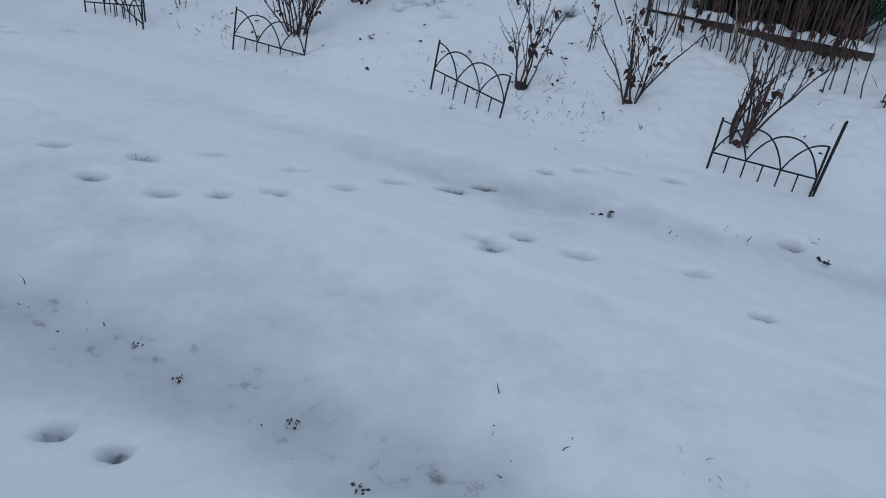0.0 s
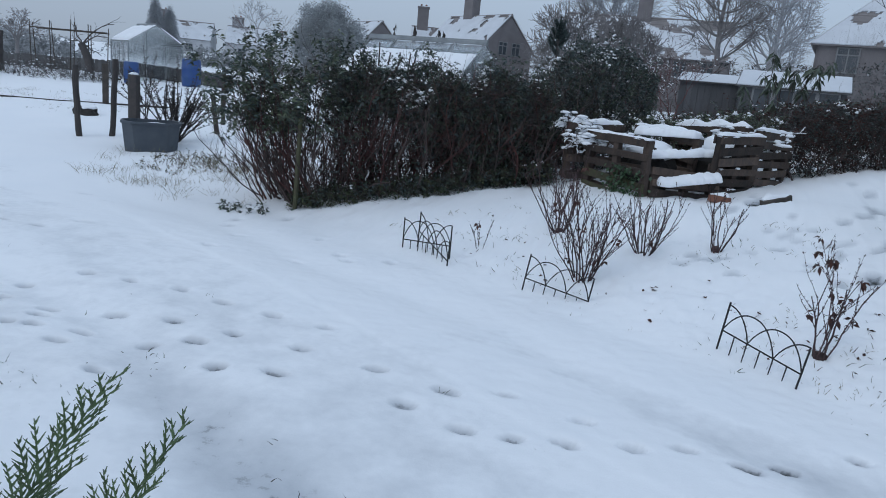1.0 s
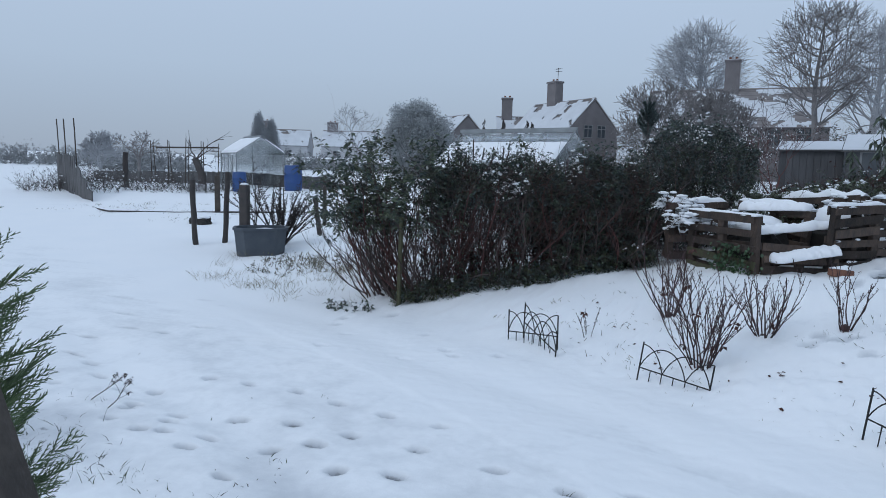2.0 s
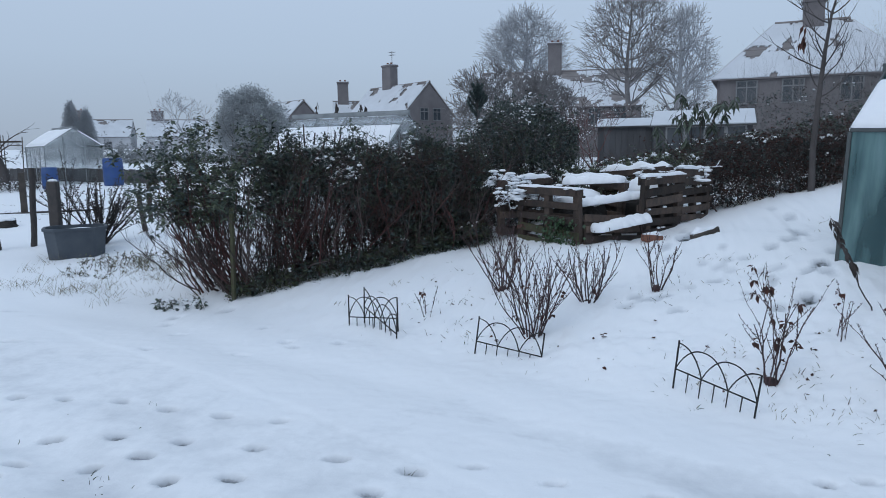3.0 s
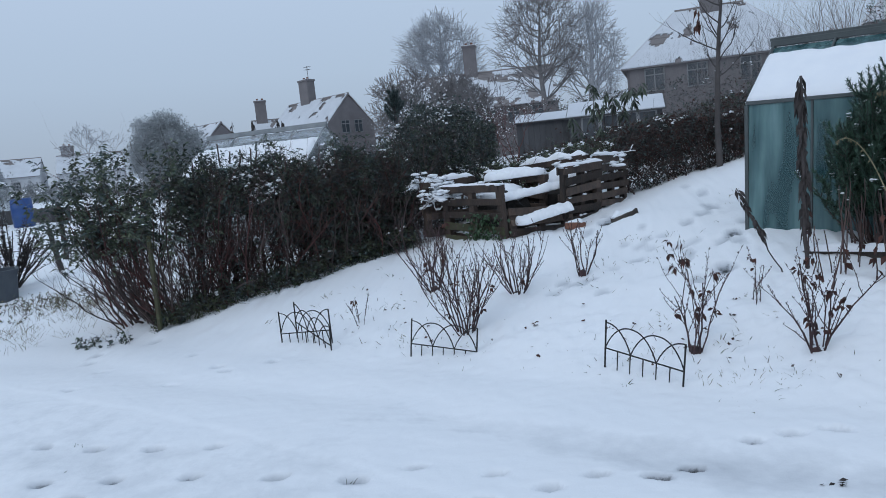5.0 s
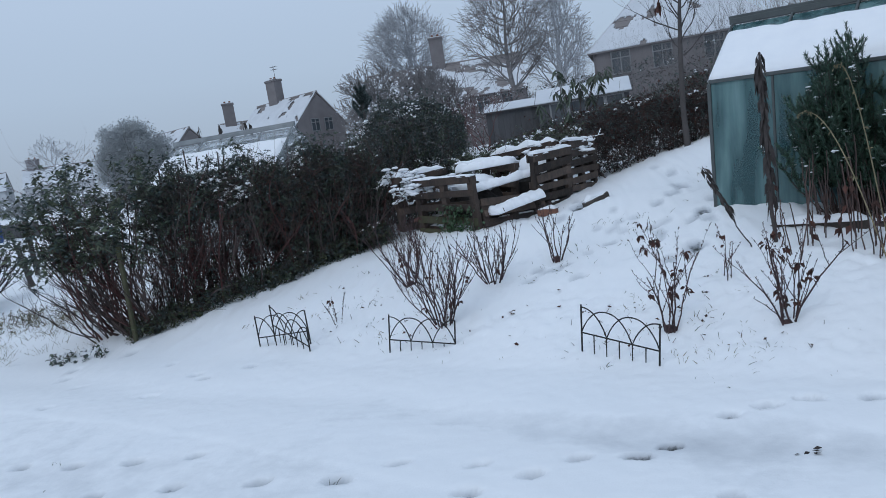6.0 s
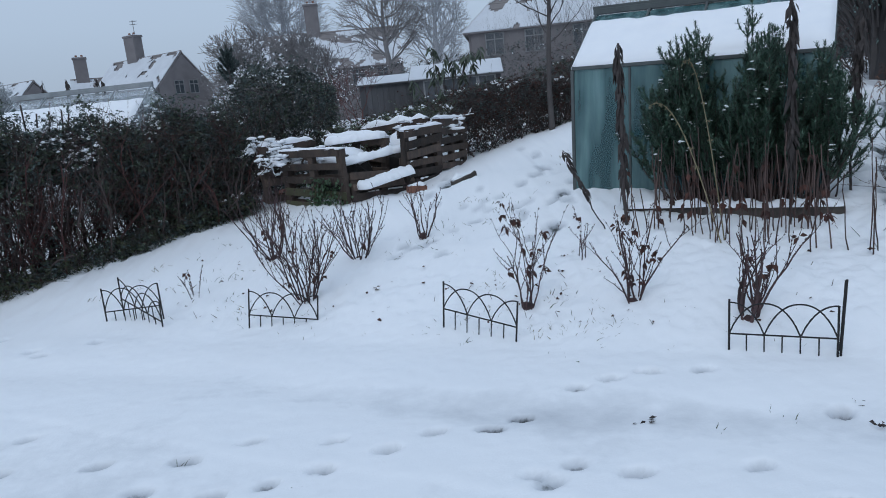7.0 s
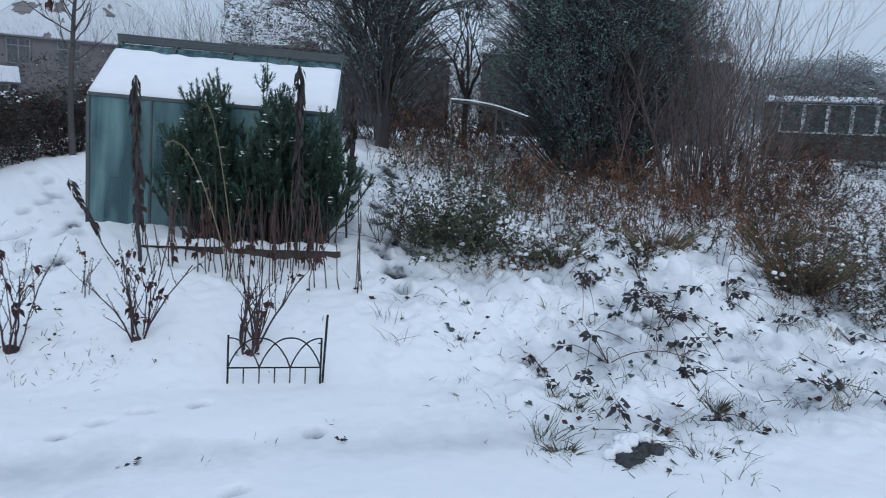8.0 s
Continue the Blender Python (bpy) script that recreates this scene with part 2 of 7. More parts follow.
class Geo:
    """Vertices and faces of one mesh, with a material slot for each face."""

    def __init__(self):
        self.v, self.f, self.m = [], [], []

    def add(self, verts, faces, slot=0):
        k = len(self.v)
        self.v.extend(verts)
        self.f.extend([tuple(i + k for i in q) for q in faces])
        self.m.extend([slot] * len(faces))

    def tube(self, pts, radii, sides=5, slot=0):
        pts = [Vector(p) for p in pts]
        n = len(pts)
        ring, faces = [], []
        a = None
        for i, p in enumerate(pts):
            d = (pts[min(i + 1, n - 1)] - pts[max(i - 1, 0)])
            d = d.normalized() if d.length > 1e-9 else UP
            a = (a - d * a.dot(d)) if a is not None else d.orthogonal()
            a = a.normalized() if a.length > 1e-6 else d.orthogonal().normalized()
            b = d.cross(a)
            r = radii[i] if hasattr(radii, "__len__") else radii
            for k in range(sides):
                c = 2 * math.pi * k / sides
                ring.append(p + r * (math.cos(c) * a + math.sin(c) * b))
        for i in range(n - 1):
            for k in range(sides):
                j = (k + 1) % sides
                faces.append((i * sides + k, i * sides + j, (i + 1) * sides + j, (i + 1) * sides + k))
        faces.append(tuple(range(sides))[::-1])
        faces.append(tuple((n - 1) * sides + k for k in range(sides)))
        self.add(ring, faces, slot)

    def leaf(self, p, d, length, width, rng, slot=0, droop=0.25):
        d = Vector(d).normalized()
        side = d.cross(Vector((rng.uniform(-1, 1), rng.uniform(-1, 1), rng.uniform(0.2, 1.2))))
        side = side.normalized() if side.length > 1e-5 else d.orthogonal().normalized()
        nrm = side.cross(d)
        p = Vector(p)
        mid = p + d * length * 0.5 - nrm * width * 0.16
        tip = p + d * length - UP * length * droop
        self.add([p, mid + side * width * 0.5 + nrm * width * 0.16, mid, mid - side * width * 0.5 + nrm * width * 0.16, tip],
                 [(0, 1, 2), (0, 2, 3), (2, 1, 4), (3, 2, 4)], slot)

    def blade(self, p, d, length, width, bend, slot=0):
        p, d = Vector(p), Vector(d).normalized()
        side = d.cross(Vector((d.y, -d.x, 0.3)))
        side = (side.normalized() if side.length > 1e-5 else d.orthogonal().normalized()) * width / 2
        q = p + d * length * 0.5 + bend * 0.3
        self.add([p + side, p - side, q - side * 0.8, q + side * 0.8, p + d * length + bend], [(0, 1, 2, 3), (3, 2, 4)], slot)

    def blob(self, p, rx, ry, rz, rng, slot=0, seg=8, rings=5):
        p = Vector(p)
        o = Vector((rng.uniform(-99, 99), rng.uniform(-99, 99), rng.uniform(-99, 99)))
        vs, fs = [p + Vector((0, 0, rz))], []
        for i in range(1, rings):
            th = math.pi * i / rings
            for k in range(seg):
                ph = 2 * math.pi * k / seg
                u = Vector((math.sin(th) * math.cos(ph), math.sin(th) * math.sin(ph), math.cos(th)))
                s = 1 + 0.38 * noise.noise(u * 1.3 + o)
                vs.append(p + Vector((u.x * rx * s, u.y * ry * s, u.z * rz * s * (1 if u.z > 0 else 0.6))))
        vs.append(p - Vector((0, 0, rz * 0.6)))
        for k in range(seg):
            fs.append((0, 1 + k, 1 + (k + 1) % seg))
            b = 1 + (rings - 2) * seg
            fs.append((b + k, len(vs) - 1, b + (k + 1) % seg))
        for i in range(rings - 2):
            a = 1 + i * seg
            for k in range(seg):
                j = (k + 1) % seg
                fs.append((a + k, a + seg + k, a + seg + j, a + j))
        self.add(vs, fs, slot)

    def box(self, m, sx, sy, sz, slot=0, chamfer=0.004):
        """A box with chamfered edges; m places its centre."""
        c = min(chamfer, sx * 0.3, sy * 0.3, sz * 0.3)
        x, y, z = sx / 2, sy / 2, sz / 2
        vs, index = [], {}
        for a in (-1, 1):
            for b in (-1, 1):
                for d in (-1, 1):
                    for k in range(3):
                        q = [a * (x - c), b * (y - c), d * (z - c)]
                        q[k] = (a * x, b * y, d * z)[k]
                        index[(a, b, d, k)] = len(vs)
                        vs.append(m @ Vector(q))
        fs = []
        for a in (-1, 1):
            fs.append([index[(a, b, d, 0)] for b, d in ((-1, -1), (1, -1), (1, 1), (-1, 1))][::a])
            fs.append([index[(b, a, d, 1)] for b, d in ((-1, -1), (1, -1), (1, 1), (-1, 1))][::-a])
            fs.append([index[(b, d, a, 2)] for b, d in ((-1, -1), (1, -1), (1, 1), (-1, 1))][::a])
            for b in (-1, 1):
                fs.append([index[(a, b, -1, 0)], index[(a, b, -1, 1)], index[(a, b, 1, 1)], index[(a, b, 1, 0)]][::-a * b])
                fs.append([index[(a, -1, b, 0)], index[(a, -1, b, 2)], index[(a, 1, b, 2)], index[(a, 1, b, 0)]][::a * b])
                fs.append([index[(-1, a, b, 1)], index[(-1, a, b, 2)], index[(1, a, b, 2)], index[(1, a, b, 1)]][::-a * b])
                for d in (-1, 1):
                    fs.append([index[(a, b, d, 0)], index[(a, b, d, 1)], index[(a, b, d, 2)]][::a * b * d])
        self.add(vs, [tuple(q) for q in fs], slot)

    def prism(self, poly, depth, m, slot=0):
        """A flat outline in the plane of m's x and z, with thickness along m's y."""
        n = len(poly)
        vs = [m @ Vector((x, -depth / 2, z)) for x, z in poly] + [m @ Vector((x, depth / 2, z)) for x, z in poly]
        fs = [tuple(range(n)), tuple(range(2 * n - 1, n - 1, -1))]
        fs += [(i, i + n, (i + 1) % n + n, (i + 1) % n) for i in range(n)]
        self.add(vs, fs, slot)


def mesh_of(name, geo, mats, smooth=True):
    me = bpy.data.meshes.new(name)
    me.from_pydata([tuple(p) for p in geo.v], [], geo.f)
    for q in mats:
        me.materials.append(q)
    me.polygons.foreach_set("material_index", geo.m)
    me.polygons.foreach_set("use_smooth", [smooth] * len(geo.f))
    me.update()
    return me


def part(name, geo, mats, parent, label="", smooth=False):
    """One mesh object under a thing or under a part."""
    mats = mats if isinstance(mats, (list, tuple)) else [mats]
    ob = new(name, mesh_of(name, geo, mats, smooth))
    ob.parent = parent
    return tagged(ob, label)


def thing(name, m, label, category, group="", kind=""):
    ob = new(name)
    ob.empty_display_size = 0.1
    ob.matrix_basis = m
    return tagged(ob, label, category, group, kind)


def at(x, y, turn=0, lift=0.0):
    """Standing on the ground at x, y."""
    return pose(x, y, land(x, y) + lift, 0, 0, turn)


def smooth_step(a, b, x):
    t = min(1.0, max(0.0, (x - a) / (b - a)))
    return t * t * (3 - 2 * t)


# ---- the ground: a level track, a bank behind the low fences ----
def lay(x, y):
    """Metres beyond the fence line, and along it to the left."""
    return 0.39 * (x - 0.1) + 0.92 * (y - 4.95), -0.92 * (x - 0.1) + 0.39 * (y - 4.95)


def land(x, y):
    s, u = lay(x, y)
    d = math.hypot(x, y)
    rise = 0.032 * min(20.0, max(0.0, d - 11)) * smooth_step(5, 10, u) + 0.03 * max(0, min(d - 45, 60)) * smooth_step(45, 80, d)
    if s > -0.2:
        f = 1.5 - 0.2 * max(0, min(u + 0.5, 2)) - 0.3 * smooth_step(2, 5, u) - 0.55 * smooth_step(5, 12, u)
        f -= 0.25 * smooth_step(2.6, 5, -u)
        s += 0.2
        rise += f * (0.11 * min(s, 9) + 0.02 * max(0, min(s - 9, 40)) + 0.17 * (1 - math.exp(-s * s / (1.2 * (s + 0.4)))))
    return rise


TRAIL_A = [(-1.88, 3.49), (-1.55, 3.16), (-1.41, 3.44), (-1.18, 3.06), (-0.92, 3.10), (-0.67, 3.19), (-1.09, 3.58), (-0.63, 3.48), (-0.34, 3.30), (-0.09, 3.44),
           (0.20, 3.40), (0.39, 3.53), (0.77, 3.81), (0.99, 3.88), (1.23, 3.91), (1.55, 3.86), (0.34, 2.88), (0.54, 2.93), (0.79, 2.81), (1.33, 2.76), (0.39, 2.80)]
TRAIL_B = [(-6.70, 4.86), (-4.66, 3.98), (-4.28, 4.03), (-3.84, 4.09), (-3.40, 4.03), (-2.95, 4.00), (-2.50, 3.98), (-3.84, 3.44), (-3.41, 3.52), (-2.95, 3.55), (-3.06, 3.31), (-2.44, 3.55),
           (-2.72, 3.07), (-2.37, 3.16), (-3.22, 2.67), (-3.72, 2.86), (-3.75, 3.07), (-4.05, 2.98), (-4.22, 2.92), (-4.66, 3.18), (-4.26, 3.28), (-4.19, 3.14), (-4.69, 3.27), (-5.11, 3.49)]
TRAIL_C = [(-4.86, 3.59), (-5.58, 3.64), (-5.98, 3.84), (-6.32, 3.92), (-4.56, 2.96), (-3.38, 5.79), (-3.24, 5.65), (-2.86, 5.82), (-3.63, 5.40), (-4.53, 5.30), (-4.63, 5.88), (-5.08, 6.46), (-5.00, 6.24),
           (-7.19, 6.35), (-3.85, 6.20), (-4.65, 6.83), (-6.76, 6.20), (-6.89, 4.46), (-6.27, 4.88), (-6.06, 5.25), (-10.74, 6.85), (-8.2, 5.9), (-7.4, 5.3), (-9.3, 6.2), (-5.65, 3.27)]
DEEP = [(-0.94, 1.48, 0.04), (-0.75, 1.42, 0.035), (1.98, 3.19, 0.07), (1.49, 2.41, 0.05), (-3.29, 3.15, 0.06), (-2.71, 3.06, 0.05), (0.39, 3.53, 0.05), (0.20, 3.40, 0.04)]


def build_ground():
    def steps(lo, hi, fine_lo, fine_hi, fine):
        out, p, g = [], fine_lo, fine
        while p > lo:
            out.append(p)
            p -= g
            g *= 1.075
        out = [lo] + out[::-1]
        p = fine_lo + fine
        while p < fine_hi:
            out.append(p)
            p += fine
        g = fine
        while p < hi:
            out.append(p)
            p += g
            g *= 1.075
        return out + [hi]
    xs, ys = steps(-900, 900, -5.2, 6.8, 0.027), steps(-500, 1200, 1.2, 5.6, 0.026)
    rng = random.Random(5)
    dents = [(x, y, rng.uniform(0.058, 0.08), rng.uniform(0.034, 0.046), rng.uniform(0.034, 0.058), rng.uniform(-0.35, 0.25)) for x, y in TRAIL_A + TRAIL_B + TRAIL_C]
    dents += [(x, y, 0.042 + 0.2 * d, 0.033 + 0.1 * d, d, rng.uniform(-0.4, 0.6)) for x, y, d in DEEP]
    for k in range(70):
        s, u = rng.uniform(1.2, 6.5), rng.uniform(-0.6, 1.4)
        x, y = 0.1 + 0.39 * s - 0.92 * u, 4.95 + 0.92 * s + 0.39 * u
        dents.append((x, y, 0.1, 0.07, rng.uniform(0.015, 0.035), rng.uniform(-1, 1)))
    for k in range(60):
        t = rng.random()
        dents.append((3.7 + 2.6 * t + rng.uniform(-0.3, 0.3), 4.9 + 4.2 * t + rng.uniform(-0.3, 0.3), 0.11, 0.08, rng.uniform(0.02, 0.05), rng.uniform(0.5, 1.5)))
    X, Y = np.meshgrid(np.array(xs), np.array(ys))
    Z = np.array([[land(x, y) for x in xs] for y in ys])
    S, U = 0.39 * (X - 0.1) + 0.92 * (Y - 4.95), -0.92 * (X - 0.1) + 0.39 * (Y - 4.95)
    thin = np.zeros_like(Z)
    lump = np.zeros_like(Z)
    for i, y in enumerate(ys):
        for j, x in enumerate(xs):
            if abs(x) < 30 and abs(y) < 30:
                a = noise.noise((x * 0.8, y * 0.8, 1.0))
                lump[i, j] = 0.022 * a + 0.009 * noise.noise((x * 3.1, y * 3.1, 4.0)) + 0.007 * noise.noise((x * 9, y * 9, 8.0)) + 0.0045 * noise.noise((x * 19, y * 19, 9.0))
                thin[i, j] = 0.11 * noise.noise((x * 0.9 + 7, y * 0.9, 3.0)) + 0.10 * noise.noise((x * 4.5, y * 4.5, 13.0))
    bank = 1 / (1 + np.exp(-np.clip((S - 0.1) * 5, -60, 60)))
    Z += lump * (0.8 + 2.6 * bank)
    # the track: a packed lane whose far edge is a low step, with a shallow rut on either side
    ease = np.clip(U / 3, 0, 1)
    bend = S + 1.90 - 0.27 * ease * ease * (3 - 2 * ease) - 0.0036 * np.maximum(0, U - 5) ** 2 + 0.066 * np.maximum(0, -U) + 0.012 * np.sin(U * 5.3) + 0.008 * np.sin(U * 13.1)
    Z += 0.009 / (1 + np.exp(-np.clip(bend * 150, -60, 60))) * np.exp(-((U - 2) / 14) ** 4)
    thin += 0.09 / (1 + np.exp(np.clip(bend * 70, -60, 60))) * np.exp(-((S + 3.0) / 1.35) ** 4) * np.exp(-((U - 2) / 14) ** 4)
    for centre, wide, deep, soil in ((-1.02, 0.24, 0.035, 0.24), (-3.22, 0.27, 0.06, 0.30), (-2.55, 0.28, 0.012, 0.04)):
        wob = np.sin(U * 1.7 + centre) * 0.08 + np.sin(U * 0.6) * 0.1
        g = np.exp(-((S - centre - wob) / wide) ** 2) * np.exp(-((U - 0) / 9) ** 4)
        Z -= deep * g
        if centre == -1.02:
            g = g / (1 + np.exp((U - 0.6) * 3))
        if centre == -3.22:
            g = g / (1 + np.exp((U - 2.2) * 2))
        # rut greying: thinned snow and the hollow's soft shade together
        thin += soil * g
    # scuffed, thinly covered verge on the near side of the track
    verge = np.exp(-((X + 0.75 * (Y - 2.5) + 4.75) / 0.75) ** 2 - ((Y - 2.55) / 0.5) ** 2)
    for i, y in enumerate(ys):
        for j, x in enumerate(xs):
            if verge[i, j] > 0.03:
                thin[i, j] += verge[i, j] * (0.26 + 0.22 * noise.noise((x * 3.4, y * 3.4, 40.0)))
                Z[i, j] += verge[i, j] * 0.022 * noise.noise((x * 6.5, y * 6.5, 43.0))
    # rough ground beyond the end of the fences
    wild = 1 / (1 + np.exp(-np.clip((-U - 3.7 + 0.25 * S) * 3, -60, 60))) / (1 + np.exp(-np.clip((S + 1.3) * 3, -60, 60)))
    wild *= np.exp(-((X / 22) ** 4))
    for i, y in enumerate(ys):
        for j, x in enumerate(xs):
            if wild[i, j] > 0.05:
                a, b = noise.noise((x * 2.2, y * 2.2, 20.0)), noise.noise((x * 6, y * 6, 24.0))
                Z[i, j] += wild[i, j] * (0.11 * a + 0.08 * b + 0.05 * noise.noise((x * 14, y * 14, 28.0)))
                thin[i, j] += wild[i, j] * (0.21 + 0.30 * noise.noise((x * 1.4, y * 1.4, 30.0)) + 0.25 * noise.noise((x * 4.2, y * 4.2, 33.0)))
    for x, y, a, b, deep, turn in dents:
        j0, j1 = np.searchsorted(xs, x - 0.3), np.searchsorted(xs, x + 0.3)
        i0, i1 = np.searchsorted(ys, y - 0.3), np.searchsorted(ys, y + 0.3)
        dx, dy = X[i0:i1, j0:j1] - x, Y[i0:i1, j0:j1] - y
        c, s = math.cos(turn), math.sin(turn)
        r = ((dx * c + dy * s) / a) ** 2 + ((dy * c - dx * s) / b) ** 2
        Z[i0:i1, j0:j1] += -deep * np.exp(-r ** 3.2)
        # prints grey inside: thin snow, with their shade painted in
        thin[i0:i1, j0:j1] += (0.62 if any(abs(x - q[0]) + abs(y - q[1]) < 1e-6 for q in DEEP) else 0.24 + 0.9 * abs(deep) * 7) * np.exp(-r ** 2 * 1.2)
    Z -= np.maximum(0, np.hypot(X, Y) - 250) * 0.01
    n, k = len(xs), len(ys)
    me = bpy.data.meshes.new("ground")
    verts = np.stack([X, Y, Z], -1).reshape(-1, 3)
    idx = np.arange(n * k).reshape(k, n)
    quads = np.stack([idx[:-1, :-1], idx[:-1, 1:], idx[1:, 1:], idx[1:, :-1]], -1).reshape(-1, 4)
    me.from_pydata(verts.tolist(), [], quads.tolist())
    me.polygons.foreach_set("use_smooth", [True] * len(me.polygons))
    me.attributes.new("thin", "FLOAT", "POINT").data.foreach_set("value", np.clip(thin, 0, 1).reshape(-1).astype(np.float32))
    me.materials.append(GROUND)
    me.update()
    return tagged(new("ground", me), "snow-covered garden ground with a trodden track and paw prints", "ground", kind="structure")


build_ground()


# ---- plants ----
def shoot(geo, p, d, length, radius, rng, kids=3, depth=1, wander=0.18, lift=0.25, sides=5, slot=0, tips=None, steps=6, taper=0.35):
    """A stem that wanders upward and forks."""
    p, d = Vector(p), Vector(d).normalized()
    pts, radii = [p.copy()], [radius]
    for i in range(steps):
        d = (d + Vector((rng.gauss(0, wander), rng.gauss(0, wander), rng.gauss(0, wander * 0.6) + lift * 0.3))).normalized()
        p = p + d * length / steps
        pts.append(p.copy())
        radii.append(radius * (1 - (1 - taper) * (i + 1) / steps))
    geo.tube(pts, radii, sides, slot)
    if tips is not None:
        tips.append((pts, d.copy(), depth))
    if depth > 0:
        for k in range(kids):
            i = rng.randint(max(1, steps // 3), steps - 1)
            out = Vector((rng.uniform(-1, 1), rng.uniform(-1, 1), rng.uniform(0.1, 0.9))).normalized()
            way = ((pts[i] - pts[i - 1]).normalized() * 0.9 + out * 0.75).normalized()
            shoot(geo, pts[i], way, length * rng.uniform(0.3, 0.62), radii[i] * 0.62, rng, max(1, kids - 1), depth - 1, wander, lift, max(3, sides - 1), slot, tips, max(3, steps - 2), taper)


def rose_bush(x, y, height, spread, stems, leaves, seed, label, kids=3, thick=0.008, hip=0, stubby=False):
    """Bare rose: upright forked stems from one crown, a few withered leaves, buds along the stems."""
    rng = random.Random(seed)
    bush = thing("rose_bush", at(x, y), label, "shrub", "rose bushes in the bed")
    tips = []
    for i in range(stems):
        g = Geo()
        a = 2 * math.pi * i / stems + rng.uniform(-0.4, 0.4)
        lean = spread * rng.uniform(0.25, 1.0)
        mine = []
        root = Vector((math.cos(a) * 0.035, math.sin(a) * 0.035, -0.05))
        shoot(g, root, (math.cos(a) * lean, math.sin(a) * lean, 1), height * rng.uniform(0.72, 1.08), thick * rng.uniform(0.6, 1.1), rng, kids + 1, 1, 0.11, 0.16, 6, 0, mine, 8, 0.42)
        for pts, d, depth in mine:
            for q in range(1, len(pts)):
                for _ in range(2):
                    c = pts[q].lerp(pts[q - 1], rng.random())
                    o = Vector((rng.uniform(-1, 1), rng.uniform(-1, 1), rng.uniform(0, 1))).normalized()
                    g.tube([c, c + o * 0.012 + UP * 0.006], [0.004, 0.0015], 3)
        part("stem", g, ROSE_STEM, bush)
        tips += mine
    if stems > 4:
        g = Geo()
        g.blob((0, 0, -0.01), 0.045, 0.045, 0.04, rng, 0, 8, 5)
        part("crown", g, ROSE_STEM, bush)
    if leaves:
        g = Geo()
        for k in range(leaves):
            pts, d, depth = rng.choice(tips)
            c = pts[rng.randint(1, len(pts) - 1)]
            for _ in range(rng.randint(3, 6)):
                o = Vector((rng.uniform(-1, 1), rng.uniform(-1, 1), rng.uniform(-1.2, 0.2)))
                g.leaf(c + o * 0.012, o, rng.uniform(0.03, 0.06), rng.uniform(0.025, 0.045), rng, 0, 0.3)
        part("withered_leaves", g, DEAD_LEAF, bush, "curled brown withered leaves")
    return bush


def fence_panel(x, y, turn, lean, tip, sink, seed, label, width=0.6, group=True):
    """Low iron border fence: two end posts, a rail, crossing gothic arches above and spikes below."""
    rng = random.Random(seed)
    f = thing("border_fence", at(x, y, turn) @ pose(0, 0, -sink, lean, tip, 0), label, "garden fence", "low iron border fences" if group else "")
    narrow = width < 0.2
    r, rail, top = 0.0055, 0.165, 0.46 if narrow else 0.365
    for sx in (0, width):
        g = Geo()
        g.tube([(sx, 0, -0.05), (sx, 0, top + (0.02 if sx == 0 else 0))], [r * 1.25] * 2, 8)
        part("post", g, IRON, f)
    g = Geo()
    g.tube([(0, 0, rail), (width, 0, rail)], [r] * 2, 8)
    part("rail", g, IRON, f)
    bay = width / 3
    for k in range(1, 2 if narrow else 6):
        g = Geo()
        g.tube([(k * bay / 2, 0, rail), (k * bay / 2, 0, 0.0)], [r * 0.9, r * 0.7], 6)
        part("spike", g, IRON, f)
    for k in range(-1, 0 if narrow else 3):
        pts = []
        for i in range(17):
            w = -1 + 2 * i / 16
            px = (k + 1) * bay + w * bay
            if -1e-6 <= px <= width + 1e-6:
                pts.append((px, 0.004 * (1 if k % 2 else -1), rail + (top - rail) * (1 - abs(w) ** 2.3) ** 0.9))
        g = Geo()
        g.tube(pts, [r * 0.9] * len(pts), 6)
        part("arch", g, IRON, f)
    return f


fence_panel(-2.95, 6.30, -17, -6, -5, 0.06, 1, "black iron border fence panel with crossing arches, stuck in snow")
fence_panel(-2.82, 6.38, -38, 8, 16, -0.03, 2, "black iron border fence panel leaning behind another one")
fence_panel(-1.54, 5.68, -14, -4, 6, 0.06, 3, "black iron border fence panel beside the largest rose bush")
fence_panel(0.06, 5.02, -35, 5, 9, 0.0, 4, "black iron border fence panel tilted in the snow")
fence_panel(1.80, 4.06, -26, -3, 1, 0.045, 5, "black iron border fence panel in front of a thick-stemmed rose")
fence_panel(2.36, 3.80, 62, 3, -1, 0.0, 6, "narrow black iron fence panel standing crosswise to the others", 0.05)

rose_bush(-1.07, 5.93, 0.86, 0.72, 15, 6, 21, "large leafless rose bush behind an iron fence panel", 5, 0.0088)
rose_bush(-1.55, 7.20, 0.85, 0.78, 10, 4, 22, "bare rose bush with a few rusty leaves", 4, 0.0085)
rose_bush(-0.63, 6.69, 0.66, 0.85, 11, 1, 23, "bare spreading rose bush in the snowy bed", 4, 0.0085)
rose_bush(0.01, 6.96, 0.62, 0.50, 6, 0, 24, "slender bare rose bush near the pallets", 2, 0.008)
rose_bush(0.71, 5.07, 0.62, 0.30, 7, 16, 25, "small rose bush with withered brown leaves", 3, 0.008)
rose_bush(1.45, 4.82, 0.70, 0.36, 8, 16, 26, "rose bush with reddish stems and withered leaves", 3, 0.008)
rose_bush(2.07, 4.34, 0.66, 0.40, 9, 8, 27, "thick-stemmed pruned rose bush behind the end fence panel", 3, 0.013)
